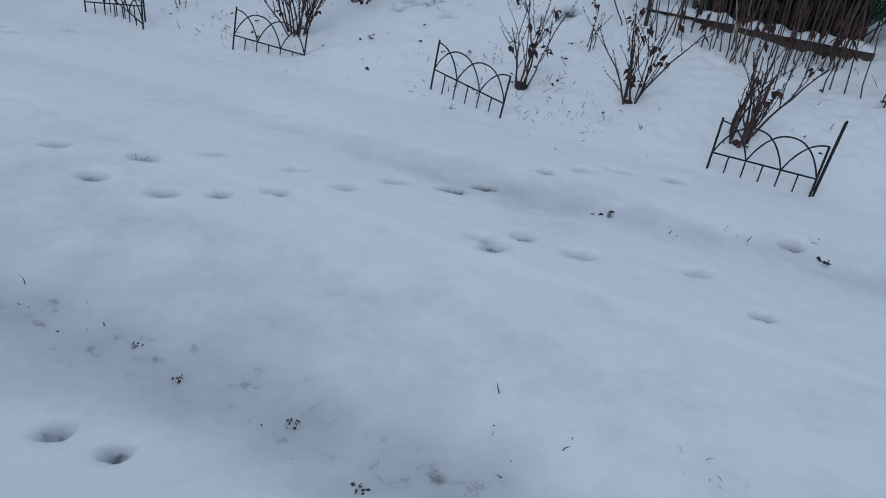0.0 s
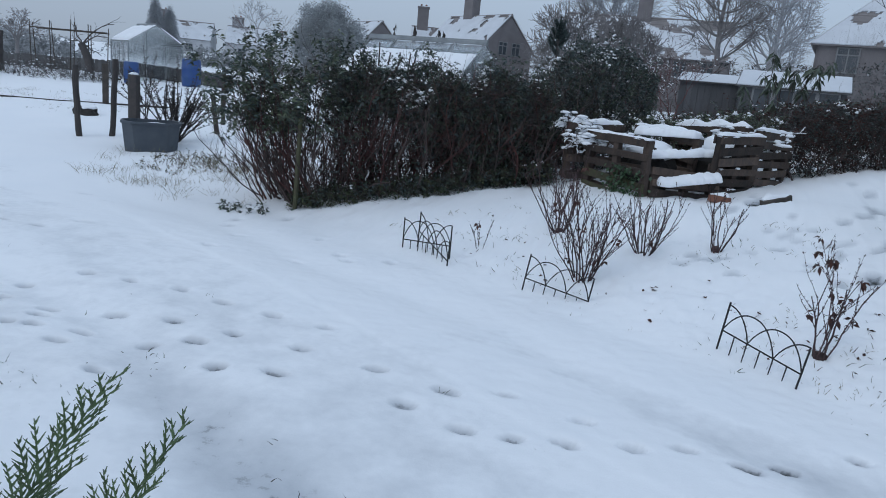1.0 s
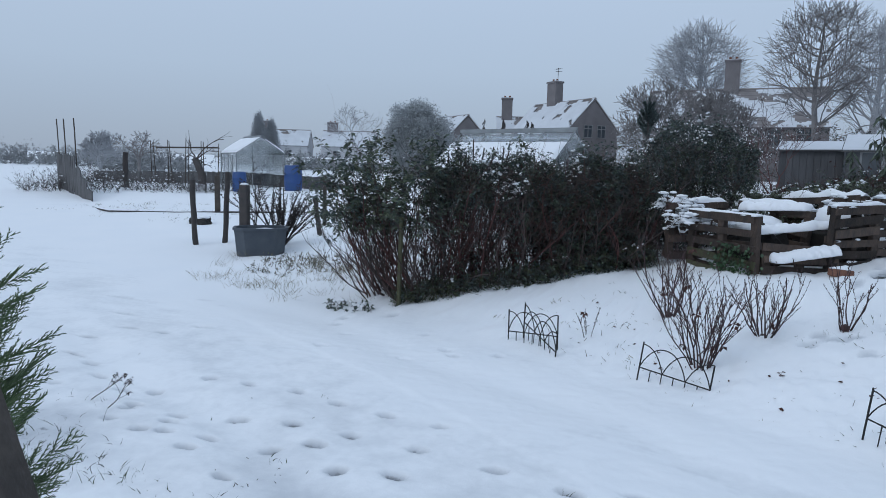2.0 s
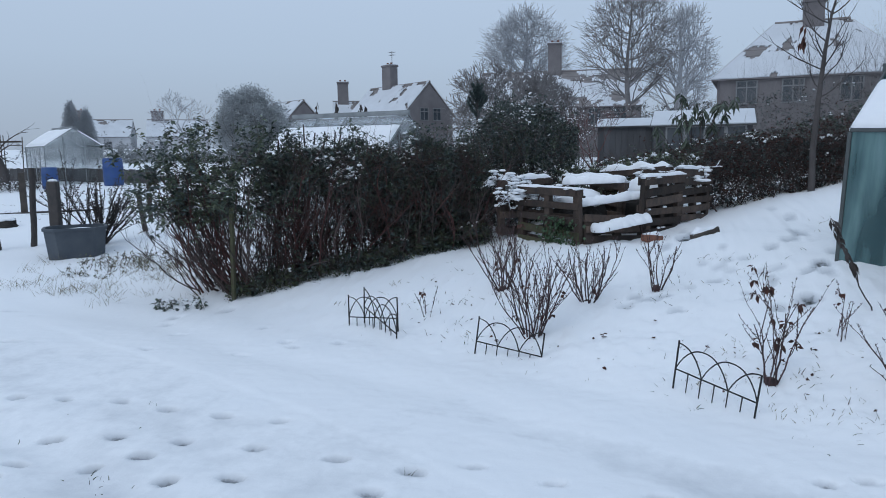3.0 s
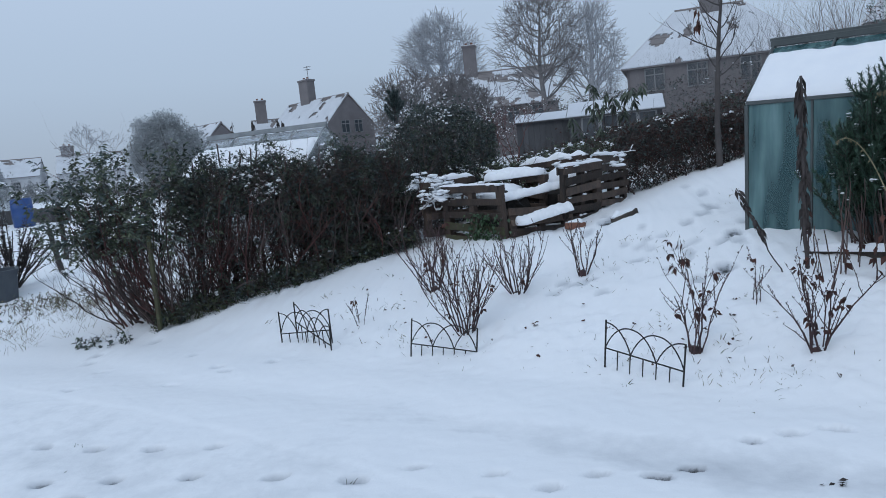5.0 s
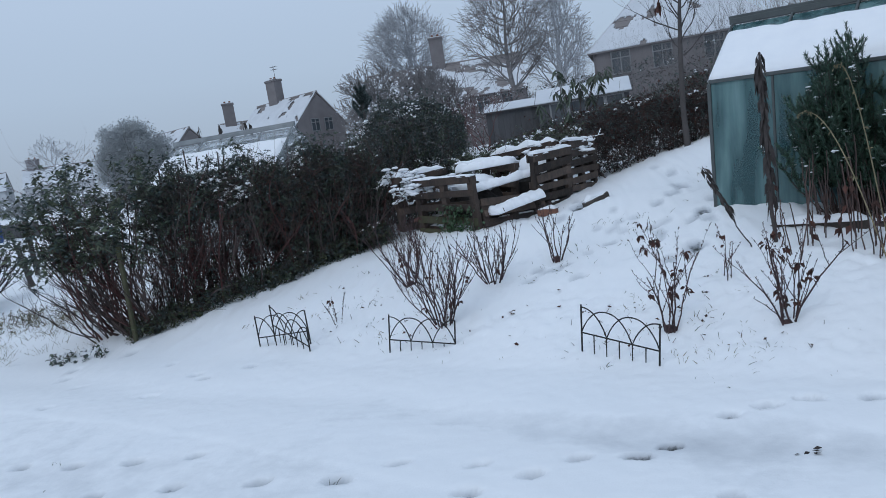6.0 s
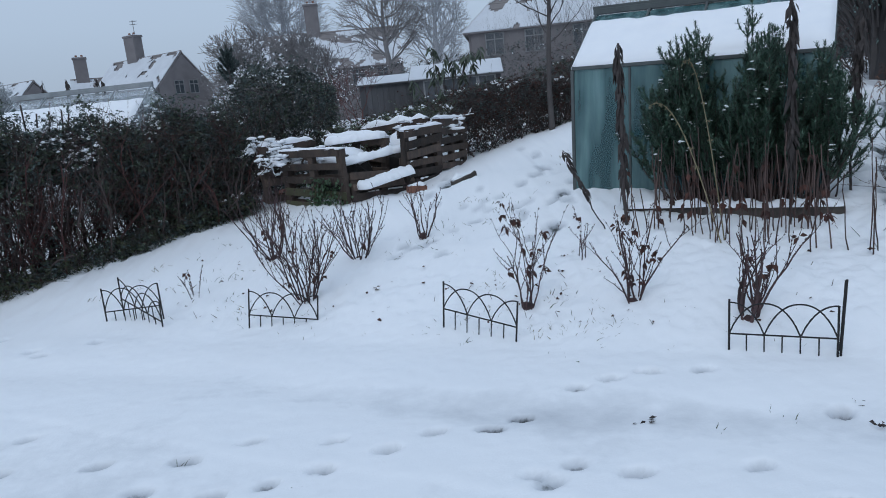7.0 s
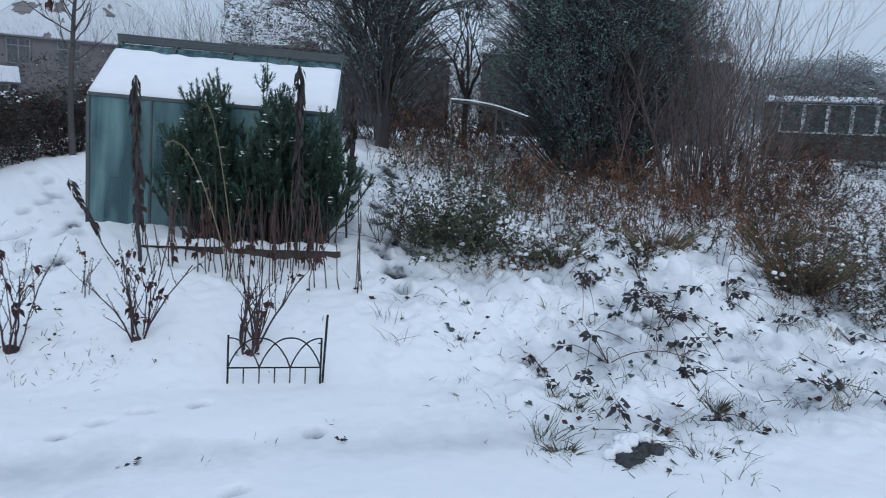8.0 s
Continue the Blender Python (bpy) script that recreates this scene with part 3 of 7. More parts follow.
rose_bush(-2.21, 6.54, 0.32, 0.35, 3, 1, 28, "two or three thin bare twigs in the snow", 1, 0.004)
rose_bush(1.26, 5.55, 0.36, 0.16, 3, 1, 29, "short cluster of thin bare twigs", 1, 0.005)


def grass_tuft(x, y, blades, height, spread, seed, mat, label, name="grass_tuft"):
    rng = random.Random(seed)
    t = thing(name, at(x, y), label, "grass", kind="stuff")
    g = Geo()
    for k in range(blades):
        a, r = rng.uniform(0, 6.283), spread * math.sqrt(rng.random())
        px, py = math.cos(a) * r, math.sin(a) * r
        z = land(x + px, y + py) - land(x, y) - 0.02
        d = Vector((rng.gauss(0, 0.45), rng.gauss(0, 0.45), 1))
        h = height * rng.uniform(0.4, 1.0)
        g.blade((px, py, z), d, h, rng.uniform(0.003, 0.006), Vector((rng.gauss(0, 0.35) * h, rng.gauss(0, 0.35) * h, -0.15 * h)))
    part("blades", g, mat, t)
    return t


# ---- hedge ----
def hedge_run(name, line, top, depth, stems, clusters, leaf, seed, label, stem_mats, leaf_mats, twigs=0, snow=60, foot=0.0, crown=0.0, loose=0.05, category="hedge"):
    """A hedge along a line of ground points: stems, crossing twigs, sprays of leaves filling its body, snow caught in it.
    top(f): height of the body along it; foot(f): height below which it is nearly leafless."""
    rng = random.Random(seed)
    cx = sum(p[0] for p in line) / len(line)
    cy = sum(p[1] for p in line) / len(line)
    base = land(cx, cy)
    h = thing(name, pose(cx, cy, base), label, category)
    lens = [math.dist(line[i], line[i + 1]) for i in range(len(line) - 1)]
    total = sum(lens)
    foot = foot if callable(foot) else (lambda f, k=foot: k)

    def spot(f):
        d = f * total
        for i, n in enumerate(lens):
            if d <= n or i == len(lens) - 1:
                a, b = Vector(line[i]), Vector(line[i + 1])
                w = (b - a).normalized()
                return a + w * min(d, n), Vector((-w.y, w.x)), w
            d -= n

    def place(f, across, up):
        p, side, w = spot(f)
        q = p + side * across * depth / 2
        return Vector((q.x - cx, q.y - cy, land(q.x, q.y) - base + up))
    g = Geo()
    for k in range(stems):
        f = rng.random()
        a = place(f, rng.gauss(0, 0.4), -0.05)
        shoot(g, a, (rng.gauss(0, 0.35), rng.gauss(0, 0.35), 1), top(f) * rng.uniform(0.55, 1.0), rng.uniform(0.004, 0.013), rng, 3, 1, 0.17, 0.14, 5, rng.randrange(len(stem_mats)), None, 7, 0.4)
    for k in range(twigs):
        f = rng.random()
        a = place(f, rng.uniform(-0.9, 0.9), top(f) * rng.uniform(0.05, 0.9))
        shoot(g, a, (rng.gauss(0, 1), rng.gauss(0, 1), rng.uniform(-0.2, 1.0)), rng.uniform(0.2, 0.6), rng.uniform(0.0018, 0.004), rng, 2, 1, 0.2, 0.05, 3, rng.randrange(len(stem_mats)), None, 4, 0.5)
    part("brushwood", g, stem_mats, h)
    g, cap = Geo(), Geo()
    caught = []
    for k in range(clusters):
        f = rng.random()
        t = top(f) * (1 + 0.10 * noise.noise((f * total * 2.3, seed, 0)) + 0.07 * noise.noise((f * total * 7, seed, 3)))
        v = rng.random()
        round_off = math.sqrt(max(0.03, 1 - max(0.0, (v - 0.62) / 0.38) ** 2.4))
        across = rng.uniform(-1, 1)
        across = math.copysign(abs(across) ** 0.6, across) * round_off * (0.86 + 0.35 * noise.noise((f * total * 3, v * 4, seed + 7)))
        up = v * t
        if up < foot(f) and rng.random() < 0.88:
            continue
        c = place(f, across, up)
        if rng.random() < crown and v > 0.93:
            c.z += rng.uniform(0, 0.25)
        out = Vector((rng.gauss(0, 1), rng.gauss(0, 1), rng.gauss(0.45, 0.6))).normalized()
        ln = leaf * rng.uniform(1.2, 2.6)
        g.tube([c - out * ln * 0.6, c + out * ln * 0.5], [0.002, 0.0012], 3, len(leaf_mats))
        slot = rng.randrange(len(leaf_mats))
        for q in range(5):
            o = (out * 0.6 + Vector((rng.gauss(0, 1), rng.gauss(0, 1), rng.gauss(0, 0.7)))).normalized()
            g.leaf(c + out * ln * rng.uniform(-0.5, 0.5) + o * loose * 0.2, o, leaf * rng.uniform(0.6, 1.15), leaf * rng.uniform(0.36, 0.58), rng, slot)
        if v > 0.5 and rng.random() < 0.6:
            caught.append((c, v + rng.gauss(0, 0.12) + 0.5 * noise.noise((f * total * 1.7, up * 2, seed + 20))))
    part("foliage", g, [*leaf_mats, stem_mats[0]], h)
    caught.sort(key=lambda c: -c[1])
    for c, _ in caught[:snow]:
        for _ in range(3):
            r = 0.006 + 0.018 * rng.random() ** 1.5
            cap.blob(c + Vector((rng.gauss(0, 0.018), rng.gauss(0, 0.018), 0.008 + rng.gauss(0, 0.012))), r * rng.uniform(0.8, 1.5), r * rng.uniform(0.8, 1.3), r * 0.85, rng, 0, 7, 5)
    if snow:
        part("snow_clumps", cap, SNOW, h, "small clumps of caught snow", True)
    return h


HEDGE_LINE = [(-4.78, 7.82), (-4.45, 8.15), (-3.6, 9.0), (-2.45, 10.15)]
hedge_run("mixed_hedge", HEDGE_LINE, lambda f: 1.70 - 0.34 * f + 0.07 * math.sin(f * 19) + 0.06 * math.sin(f * 47 + 1), 1.0, 300, 15500, 0.052, 31, "overgrown mixed hedge of brown stems and dark leaves with snow", [HEDGE_STEM, RED_STEM, HEDGE_STEM],
          (PRIVET, DARK_LEAF, PRIVET, DARK_LEAF), 2600, 300, lambda f: 1.05 * (1 - smooth_step(0.2, 0.68, f)), 0.3)


def cut_stem(x, y, height, lean, seed):
    """A sawn hedge stem standing clear of the leaves."""
    rng = random.Random(seed)
    c = thing("cut_stem", at(x, y) @ pose(0, 0, 0, lean[0], lean[1], 0), "sawn-off brown stem standing out of the hedge", "branch", "sawn stems in the hedge")
    g = Geo()
    g.tube([(rng.gauss(0, 0.015), rng.gauss(0, 0.015), -0.05 + (height + 0.05) * i / 6) for i in range(7)], [0.017 - 0.0013 * i for i in range(7)], 7)
    shoot(g, (0, 0, height * 0.72), (rng.uniform(-1, 1), rng.uniform(-1, 1), 0.9), 0.34, 0.007, rng, 1, 1, 0.12, 0.1, 5)
    part("stem", g, HEDGE_STEM, c)


stub = random.Random(38)
for k in range(11):
    f = stub.uniform(0.0, 0.24)
    cut_stem(-4.7 + 2.2 * f + stub.gauss(0, 0.1), 8.05 + 2.2 * f + stub.gauss(0, 0.1), stub.uniform(1.65, 1.98), (stub.gauss(0, 3), stub.gauss(0, 4)), 3800 + k)


hedge_run("ivy_verge", [(-4.95, 7.32), (-4.45, 7.65), (-3.75, 8.25), (-2.75, 9.35), (-2.2, 9.75)], lambda f: 0.20 + 0.10 * f, 0.45, 20, 1500, 0.05, 36, "low dark ivy and grass along the foot of the hedge", [HEDGE_STEM],
          (DARK_LEAF, PRIVET, GREEN_GRASS), 80, 10, 0.0, 0.0, category="ground cover")


def end_shrub(x, y, seed, label):
    """Arching shrub at the hedge end: bare reddish limbs below, long drooping leaves on top."""
    rng = random.Random(seed)
    t = thing("arching_shrub", at(x, y), label, "shrub")
    foliage, tips = Geo(), []
    for k in range(70):
        g, mine = Geo(), []
        low = k < 32
        a = rng.uniform(2.3, 4.6) if low else rng.uniform(1.6, 5.2)
        d = Vector((math.cos(a) * 0.75, math.sin(a) * 0.6, rng.uniform(0.15, 0.8) if low else rng.uniform(1.1, 2.2)))
        shoot(g, (rng.gauss(-0.05, 0.24), rng.gauss(0.05, 0.15), -0.05), d, rng.uniform(0.8, 1.5) if low else rng.uniform(1.2, 1.85), rng.uniform(0.006, 0.017), rng, 5, 2, 0.19, 0.26, 5, 0, mine, 8, 0.3)
        part("limb", g, RED_STEM if k % 3 == 0 else HEDGE_STEM, t)
        tips += mine
    high = [q for q in tips if 1.0 < q[0][-1].z < 2.2 and q[2] < 2] or tips
    for k in range(1900):
        pts, d, _ = rng.choice(high)
        i = rng.randint(max(1, len(pts) - 3), len(pts) - 1)
        c = pts[i].lerp(pts[i - 1], rng.random())
        slot = rng.randrange(4)
        for q in range(4):
            a = rng.uniform(0, 6.28)
            foliage.leaf(c + d * rng.uniform(-0.03, 0.03), (math.cos(a), math.sin(a), rng.uniform(-0.6, 0.9)), rng.uniform(0.045, 0.105), rng.uniform(0.022, 0.038), rng, slot, 0.25)
    caught = Geo()
    for k in range(46):
        pts, d, _ = rng.choice(high)
        r = rng.uniform(0.008, 0.022)
        caught.blob(pts[-1], r * 1.5, r, r * 0.6, rng, 0, 7, 5)
    part("snow_clumps", caught, SNOW, t, "small clumps of caught snow", True)
    part("foliage", foliage, [PRIVET, PRIVET, DARK_LEAF, PALE_LEAF], t)
    return t


end_shrub(-4.95, 7.55, 32, "tall arching shrub with drooping grey-green leaves at the hedge end")
hedge_run("evergreen_shrub", [(-3.0, 11.3), (-1.9, 11.5), (-1.1, 11.6)], lambda f: 1.15 + 0.80 * math.sin(0.25 + f * 2.6), 1.4, 60, 5600, 0.055, 33, "dense dark evergreen shrub dusted with snow behind the pallets", [HEDGE_STEM],
          (DARK_LEAF, PRIVET, DARK_LEAF), 200, 90, 0.0, 0.2, category="shrub")
hedge_run("beech_hedge", [(0.85, 10.85), (1.7, 11.1), (2.6, 11.1), (3.6, 11.6), (5.0, 12.1)], lambda f: 0.98 - 0.36 * smooth_step(0, 0.5, f), 0.5, 150, 7000, 0.045, 34, "clipped brown hedge with a line of snow along its top", [HEDGE_STEM],
          (DEAD_LEAF, DARK_LEAF, BLACK_STALK), 700, 130)
hedge_run("bramble_bank", [(-0.8, 13.2), (0.8, 13.4), (2.4, 13.6), (4.2, 14.2)], lambda f: 0.70 + 0.2 * f, 1.2, 60, 3200, 0.06, 37, "dark brambles and weeds before the garden huts", [HEDGE_STEM],
          (DARK_LEAF, PRIVET, DEAD_LEAF), 500, 60, 0.0, 0.2)
hedge_run("bramble_heap", [(-1.3, 10.7), (-0.3, 10.95), (0.7, 11.1)], lambda f: 0.80, 0.8, 50, 1100, 0.06, 35, "green brambles heaped with snow over the compost bins", [HEDGE_STEM],
          (PRIVET, PALE_LEAF), 150, 140, 0.3)


def stake(x, y, height, radius, mat, label, lean=(0, 0), category="post", square=False, cap=False, name="wooden_post"):
    rng = random.Random(int(x * 37 + y * 91))
    s = thing(name, at(x, y) @ pose(0, 0, 0, lean[0], lean[1], rng.uniform(0, 90) if square else 0), label, category)
    g = Geo()
    if square:
        g.box(pose(0, 0, height / 2 - 0.1), radius * 2, radius * 2, height + 0.2, 0, radius * 0.25)
    else:
        pts = [(rng.gauss(0, radius * 0.18), rng.gauss(0, radius * 0.18), -0.1 + (height + 0.1) * i / 6) for i in range(7)]
        g.tube(pts, [radius * rng.uniform(0.88, 1.08) for _ in pts], 10)
    part("shaft", g, mat, s)
    if cap:
        g = Geo()
        g.blob((0, 0, height + 0.005), radius * 0.95, radius * 0.95, 0.035, rng, 0, 10, 6)
        part("snow_cap", g, SNOW, s, "round cap of snow", True)
    return s


stake(-4.80, 7.22, 1.1, 0.022, MOSS_WOOD, "green-stained wooden post at the end of the hedge", (0, 2), square=True)


# ---- pallet compost bins ----
def pallet(m, width, height, label, mossy=False, snow=0.05, front=5, seed=1):
    """A pallet stood on edge: boards on both faces, three bearers between, snow on the top edge."""
    rng = random.Random(seed)
    p = thing("wooden_pallet", m, label, "pallet", "pallets of the compost bins")
    for k in range(3):
        g = Geo()
        g.box(pose((k - 1) * (width - 0.1) / 2, 0, height / 2), 0.095, 0.078, height, 0, 0.006)
        part("bearer", g, PALLET, p)
    for side, n in ((-1, front), (1, 3)):
        for k in range(n):
            z = 0.05 + (height - 0.1) * k / (n - 1)
            g = Geo()
            g.box(pose(rng.gauss(0, 0.006), side * 0.051, z, rng.gauss(0, 3), rng.gauss(0, 2.4), 0), width + rng.uniform(-0.09, 0.05), 0.022, rng.uniform(0.085, 0.105), 0, 0.004)
            if side < 0 and snow and rng.random() < 0.5:
                for q in range(rng.randint(1, 3)):
                    lump = Geo()
                    r = rng.uniform(0.010, 0.028)
                    lump.blob((rng.uniform(-width / 2, width / 2) * 0.95, -0.05, z + 0.048), r * rng.uniform(1.4, 3.5), r * 0.8, r * 0.7, rng, 0, 9, 5)
                    part("ledge_snow", lump, SNOW, p, "bit of snow on a board edge", True)
            part("board", g, MOSS_WOOD if mossy and k < 2 and side < 0 else PALLET, p)
    if snow:
        g = Geo()
        n = 26
        ring = []
        o = rng.uniform(0, 50)
        for i in range(n + 1):
            x = -width / 2 + width * i / n
            h = snow * (0.75 + 0.6 * noise.noise((x * 5, o, 0))) * min(1, (min(i, n - i) + 0.6) / 3)
            w = 0.062 + 0.02 * noise.noise((x * 6, o, 9))
            for a in range(7):
                t = math.pi * a / 6
                ring.append((x, -math.cos(t) * w, height + math.sin(t) * h - (0.01 if a in (0, 6) else 0)))
        fs = []
        for i in range(n):
            for a in range(6):
                q = i * 7 + a
                fs.append((q, q + 7, q + 8, q + 1))
        fs += [tuple(range(6, -1, -1)), tuple(n * 7 + a for a in range(7))]
        g.add(ring, fs)
        part("snow_cap", g, SNOW, p, "ridge of snow along the top edge", True)
    return p


pallet(pose(-1.28, 9.25, 0.50, 3, 1, -40), 1.15, 0.80, "upright wooden pallet with green algae forming a compost bin front", True, 0.025, 5, 41)
pallet(pose(-0.40, 9.10, 0.58, -14, 2, 28), 0.92, 0.36, "short slumped pallet under a thick slab of snow", False, 0.0, 3, 42)
pallet(pose(0.12, 9.55, 0.66, 6, -3, 50), 0.80, 0.78, "upright wooden pallet forming the side of a compost bin", False, 0.05, 6, 43)
pallet(pose(0.58, 10.20, 0.78, 0, 3, 60), 0.90, 0.72, "upright wooden pallet at the far compost bin", False, 0.06, 6, 44)
pallet(pose(-0.80, 9.95, 0.66, -3, 4, -36), 1.1, 0.72, "wooden pallet dividing two compost bins", False, 0.085, 4, 45)
pallet(pose(-0.15, 10.45, 0.80, 0, -4, -30), 1.1, 0.70, "snow-topped wooden pallet at the back of a bin", False, 0.10, 4, 46)
pallet(pose(-1.72, 10.0, 0.60, 0, 0, 42), 0.9, 0.78, "wooden pallet side half buried under snowy branches", False, 0.08, 4, 47)


def snow_ridge(length, wide, high, base, seed):
    """One uneven ridge of snow lying along a board."""
    g, n = Geo(), max(12, int(length / 0.03))
    ring = []
    for i in range(n + 1):
        x = -length / 2 + length * i / n
        end = min(1.0, (min(i, n - i) + 0.4) / 3)
        h = high * (0.85 + 0.9 * noise.noise((x * 6, seed, 0)) + 0.4 * noise.noise((x * 17, seed, 4))) * end
        w = wide * (1 + 0.35 * noise.noise((x * 5, seed, 9))) * (0.5 + 0.5 * end)
        for a in range(9):
            t = math.pi * a / 8
            ring.append((x, -math.cos(t) * w + 0.01, base + max(0.004, h) * math.sin(t) ** 0.8 - (0.012 if a in (0, 8) else 0)))
    fs = [(i * 9 + a, i * 9 + a + 9, i * 9 + a + 10, i * 9 + a + 1) for i in range(n) for a in range(8)]
    fs += [tuple(range(8, -1, -1)), tuple(n * 9 + a for a in range(9))]
    g.add(ring, fs)
    return g


def wall_ivy(m, wide, high, n, seed, label):
    """Ivy trailing over boards."""
    rng = random.Random(seed)
    t = thing("ivy", m, label, "climber")
    g = Geo()
    for k in range(7):
        x = rng.uniform(-wide / 2, wide / 2)
        g.tube([(x, 0, 0), (x + rng.gauss(0, 0.06), -0.02, high * 0.5), (x + rng.gauss(0, 0.1), -0.01, high)], [0.004, 0.003, 0.002], 4)
    part("stems", g, HEDGE_STEM, t)
    g = Geo()
    for k in range(n):
        x, z = rng.gauss(0, wide * 0.3), high * rng.random() ** 1.3
        o = Vector((rng.gauss(0, 0.6), -0.5, rng.gauss(-0.4, 0.5)))
        g.leaf((x, -rng.uniform(0, 0.07), z), o, rng.uniform(0.03, 0.06), rng.uniform(0.028, 0.05), rng)
    part("leaves", g, IVY, t)
    return t


wall_ivy(pose(-1.28, 9.25, 0.50, 3, 1, -40) @ pose(0.27, -0.07, 0.02), 0.55, 0.42, 330, 48, "green ivy trailing over the pallet front")


def compost_heap(x, y, rx, ry, rz, seed, label):
    rng = random.Random(seed)
    c = thing("compost_heap", at(x, y), label, "compost")
    g = Geo()
    g.blob((0, 0, 0.02), rx, ry, rz, rng, 0, 22, 12)
    part("mound", g, SOIL, c)
    g = Geo()
    g.blob((0, 0, rz * 0.78), rx * 0.72, ry * 0.72, rz * 0.34, rng, 0, 20, 10)
    part("snow_cover", g, SNOW, c, "cap of snow on the heap", True)
    return c


compost_heap(-0.95, 9.62, 0.48, 0.36, 0.55, 59, "dark compost heap inside a pallet bin")
compost_heap(-0.05, 10.0, 0.50, 0.36, 0.55, 60, "dark compost heap with snow in the far bin")


def snow_slab(m, length, wide, thick, seed, label):
    """A ragged sheet of snow lying over boards, lumpy on top and crumbling at its edges."""
    nx, ny = 70, 18
    vs, fs = [], []
    for i in range(nx + 1):
        x = (i / nx - 0.5) * length
        ragged = 1 + 0.42 * noise.noise((x * 5, 1, seed)) + 0.18 * noise.noise((x * 13, 2, seed)) + 0.03 * noise.noise((x * 34, 3, seed))
        end = min(1.0, (min(i, nx - i) / nx * 14) ** 0.5 + 0.03)
        for j in range(ny + 1):
            w = j / ny * 2 - 1
            y = w * wide / 2 * ragged * end
            dome = max(0.0, 1 - abs(w) ** 4) ** 0.6 * end
            bump = 0.75 + 0.45 * noise.noise((x * 6, y * 8, seed + 5)) + 0.28 * noise.noise((x * 17, y * 17, seed + 6)) + 0.12 * noise.noise((x * 44, y * 44, seed + 7))
            vs.append((x, y, thick * dome * bump - 0.035 * abs(w) ** 3))
    low = len(vs)
    vs += [(x, y * 0.96, -0.05 + 0.02 * min(z, 0.0)) for x, y, z in vs]
    for i in range(nx):
        for j in range(ny):
            q = i * (ny + 1) + j
            fs.append((q, q + ny + 1, q + ny + 2, q + 1))
            fs.append((low + q, low + q + 1, low + q + ny + 2, low + q + ny + 1))
    for i in range(nx):
        for j, flip in ((0, 1), (ny, -1)):
            q = i * (ny + 1) + j
            fs.append((q, low + q, low + q + ny + 1, q + ny + 1)[::flip])
    g = Geo()
    g.add(vs, fs)
    ob = new("snow_slab", mesh_of("snow_slab", g, [SNOW]))
    ob.matrix_basis = m
    return tagged(ob, label, "snow")


snow_slab(pose(-0.36, 9.02, 0.86, 0, -9, 28), 0.80, 0.32, 0.065, 51, "thick slab of snow on the slumped pallet")
snow_slab(pose(-0.52, 9.35, 1.14, 0, -6, 26), 1.05, 0.20, 0.06, 52, "bolster of snow along a pallet top")
snow_slab(pose(-0.75, 9.85, 1.36, 0, -3, -30), 1.0, 0.25, 0.07, 53, "bolster of snow on the back pallet")


def snowy_twigs(x, y, z, rx, ry, seed, label):
    """Cut branches laid on the bins, thickly coated with snow."""
    rng = random.Random(seed)
    t = thing("snowy_branches", pose(x, y, z), label, "branches")
    g, cap = Geo(), Geo()
    for k in range(62):
        a = Vector((rng.uniform(-rx, rx), rng.uniform(-ry, ry), rng.uniform(-0.20, 0.0)))
        d = Vector((rng.gauss(0, 1), rng.gauss(0, 1), rng.uniform(-0.9, 0.05))).normalized()
        tips = []
        shoot(g, a, d, rng.uniform(0.09, 0.24), 0.005, rng, 4, 1, 0.25, -0.1, 4, 0, tips, 5, 0.4)
        for pts, _, depth in tips:
            fat = rng.uniform(0.006, 0.013) if depth else rng.uniform(0.003, 0.009)
            line = []
            for i in range(len(pts) - 1):
                line += [pts[i], pts[i].lerp(pts[i + 1], 0.5)]
            line.append(pts[-1])
            line = [q + UP * fat * 0.7 + Vector((rng.gauss(0, 0.003), rng.gauss(0, 0.003), 0)) for q in line]
            if depth or rng.random() < 0.3:
                cap.tube(line, [max(0.002, fat * rng.uniform(0.35, 1.35) * (0.4 if i in (0, len(line) - 1) else 1)) for i in range(len(line))], 7)
            if rng.random() < 0.42:
                r = rng.uniform(0.016, 0.036)
                cap.blob(rng.choice(line), r * rng.uniform(1.2, 2.2), r * rng.uniform(0.9, 1.5), r * 0.75, rng, 0, 11, 7)
    part("brushwood", g, HEDGE_STEM, t)
    part("snow_clumps", cap, SNOW, t, "lumpy white coating of snow", True)
    return t


snowy_twigs(-1.62, 9.62, 1.30, 0.42, 0.22, 56, "cut branches thickly coated with snow on the bins")
snowy_twigs(0.35, 10.35, 1.52, 0.45, 0.25, 57, "branches coated with snow over the far bin")
snowy_twigs(-1.95, 9.95, 1.45, 0.25, 0.25, 58, "snow-coated branch ends hanging from the hedge")


def timber_block(x, y, turn, tilt, sx, sy, sz, label, seed, mat=WEATHERED):
    rng = random.Random(seed)
    t = thing("timber_block", at(x, y, turn, sz * 0.35) @ pose(0, 0, 0, 0, tilt, 0), label, "timber")
    g = Geo()
    g.box(pose(0, 0, 0), sx, sy, sz, 0, 0.012)
    part("block", g, mat, t)
    part("snow_cap", snow_ridge(sx * 0.98, sy * 0.5, 0.04, sz / 2, seed), SNOW, t, "thin cap of snow", True)
    return t


timber_block(0.62, 8.75, 35, -14, 0.36, 0.12, 0.12, "short weathered timber lying in snow before the pallets", 53)
timber_block(0.02, 8.95, 30, 6, 0.24, 0.14, 0.09, "broken clay-coloured block at the foot of the pallets", 54, TERRACOTTA)


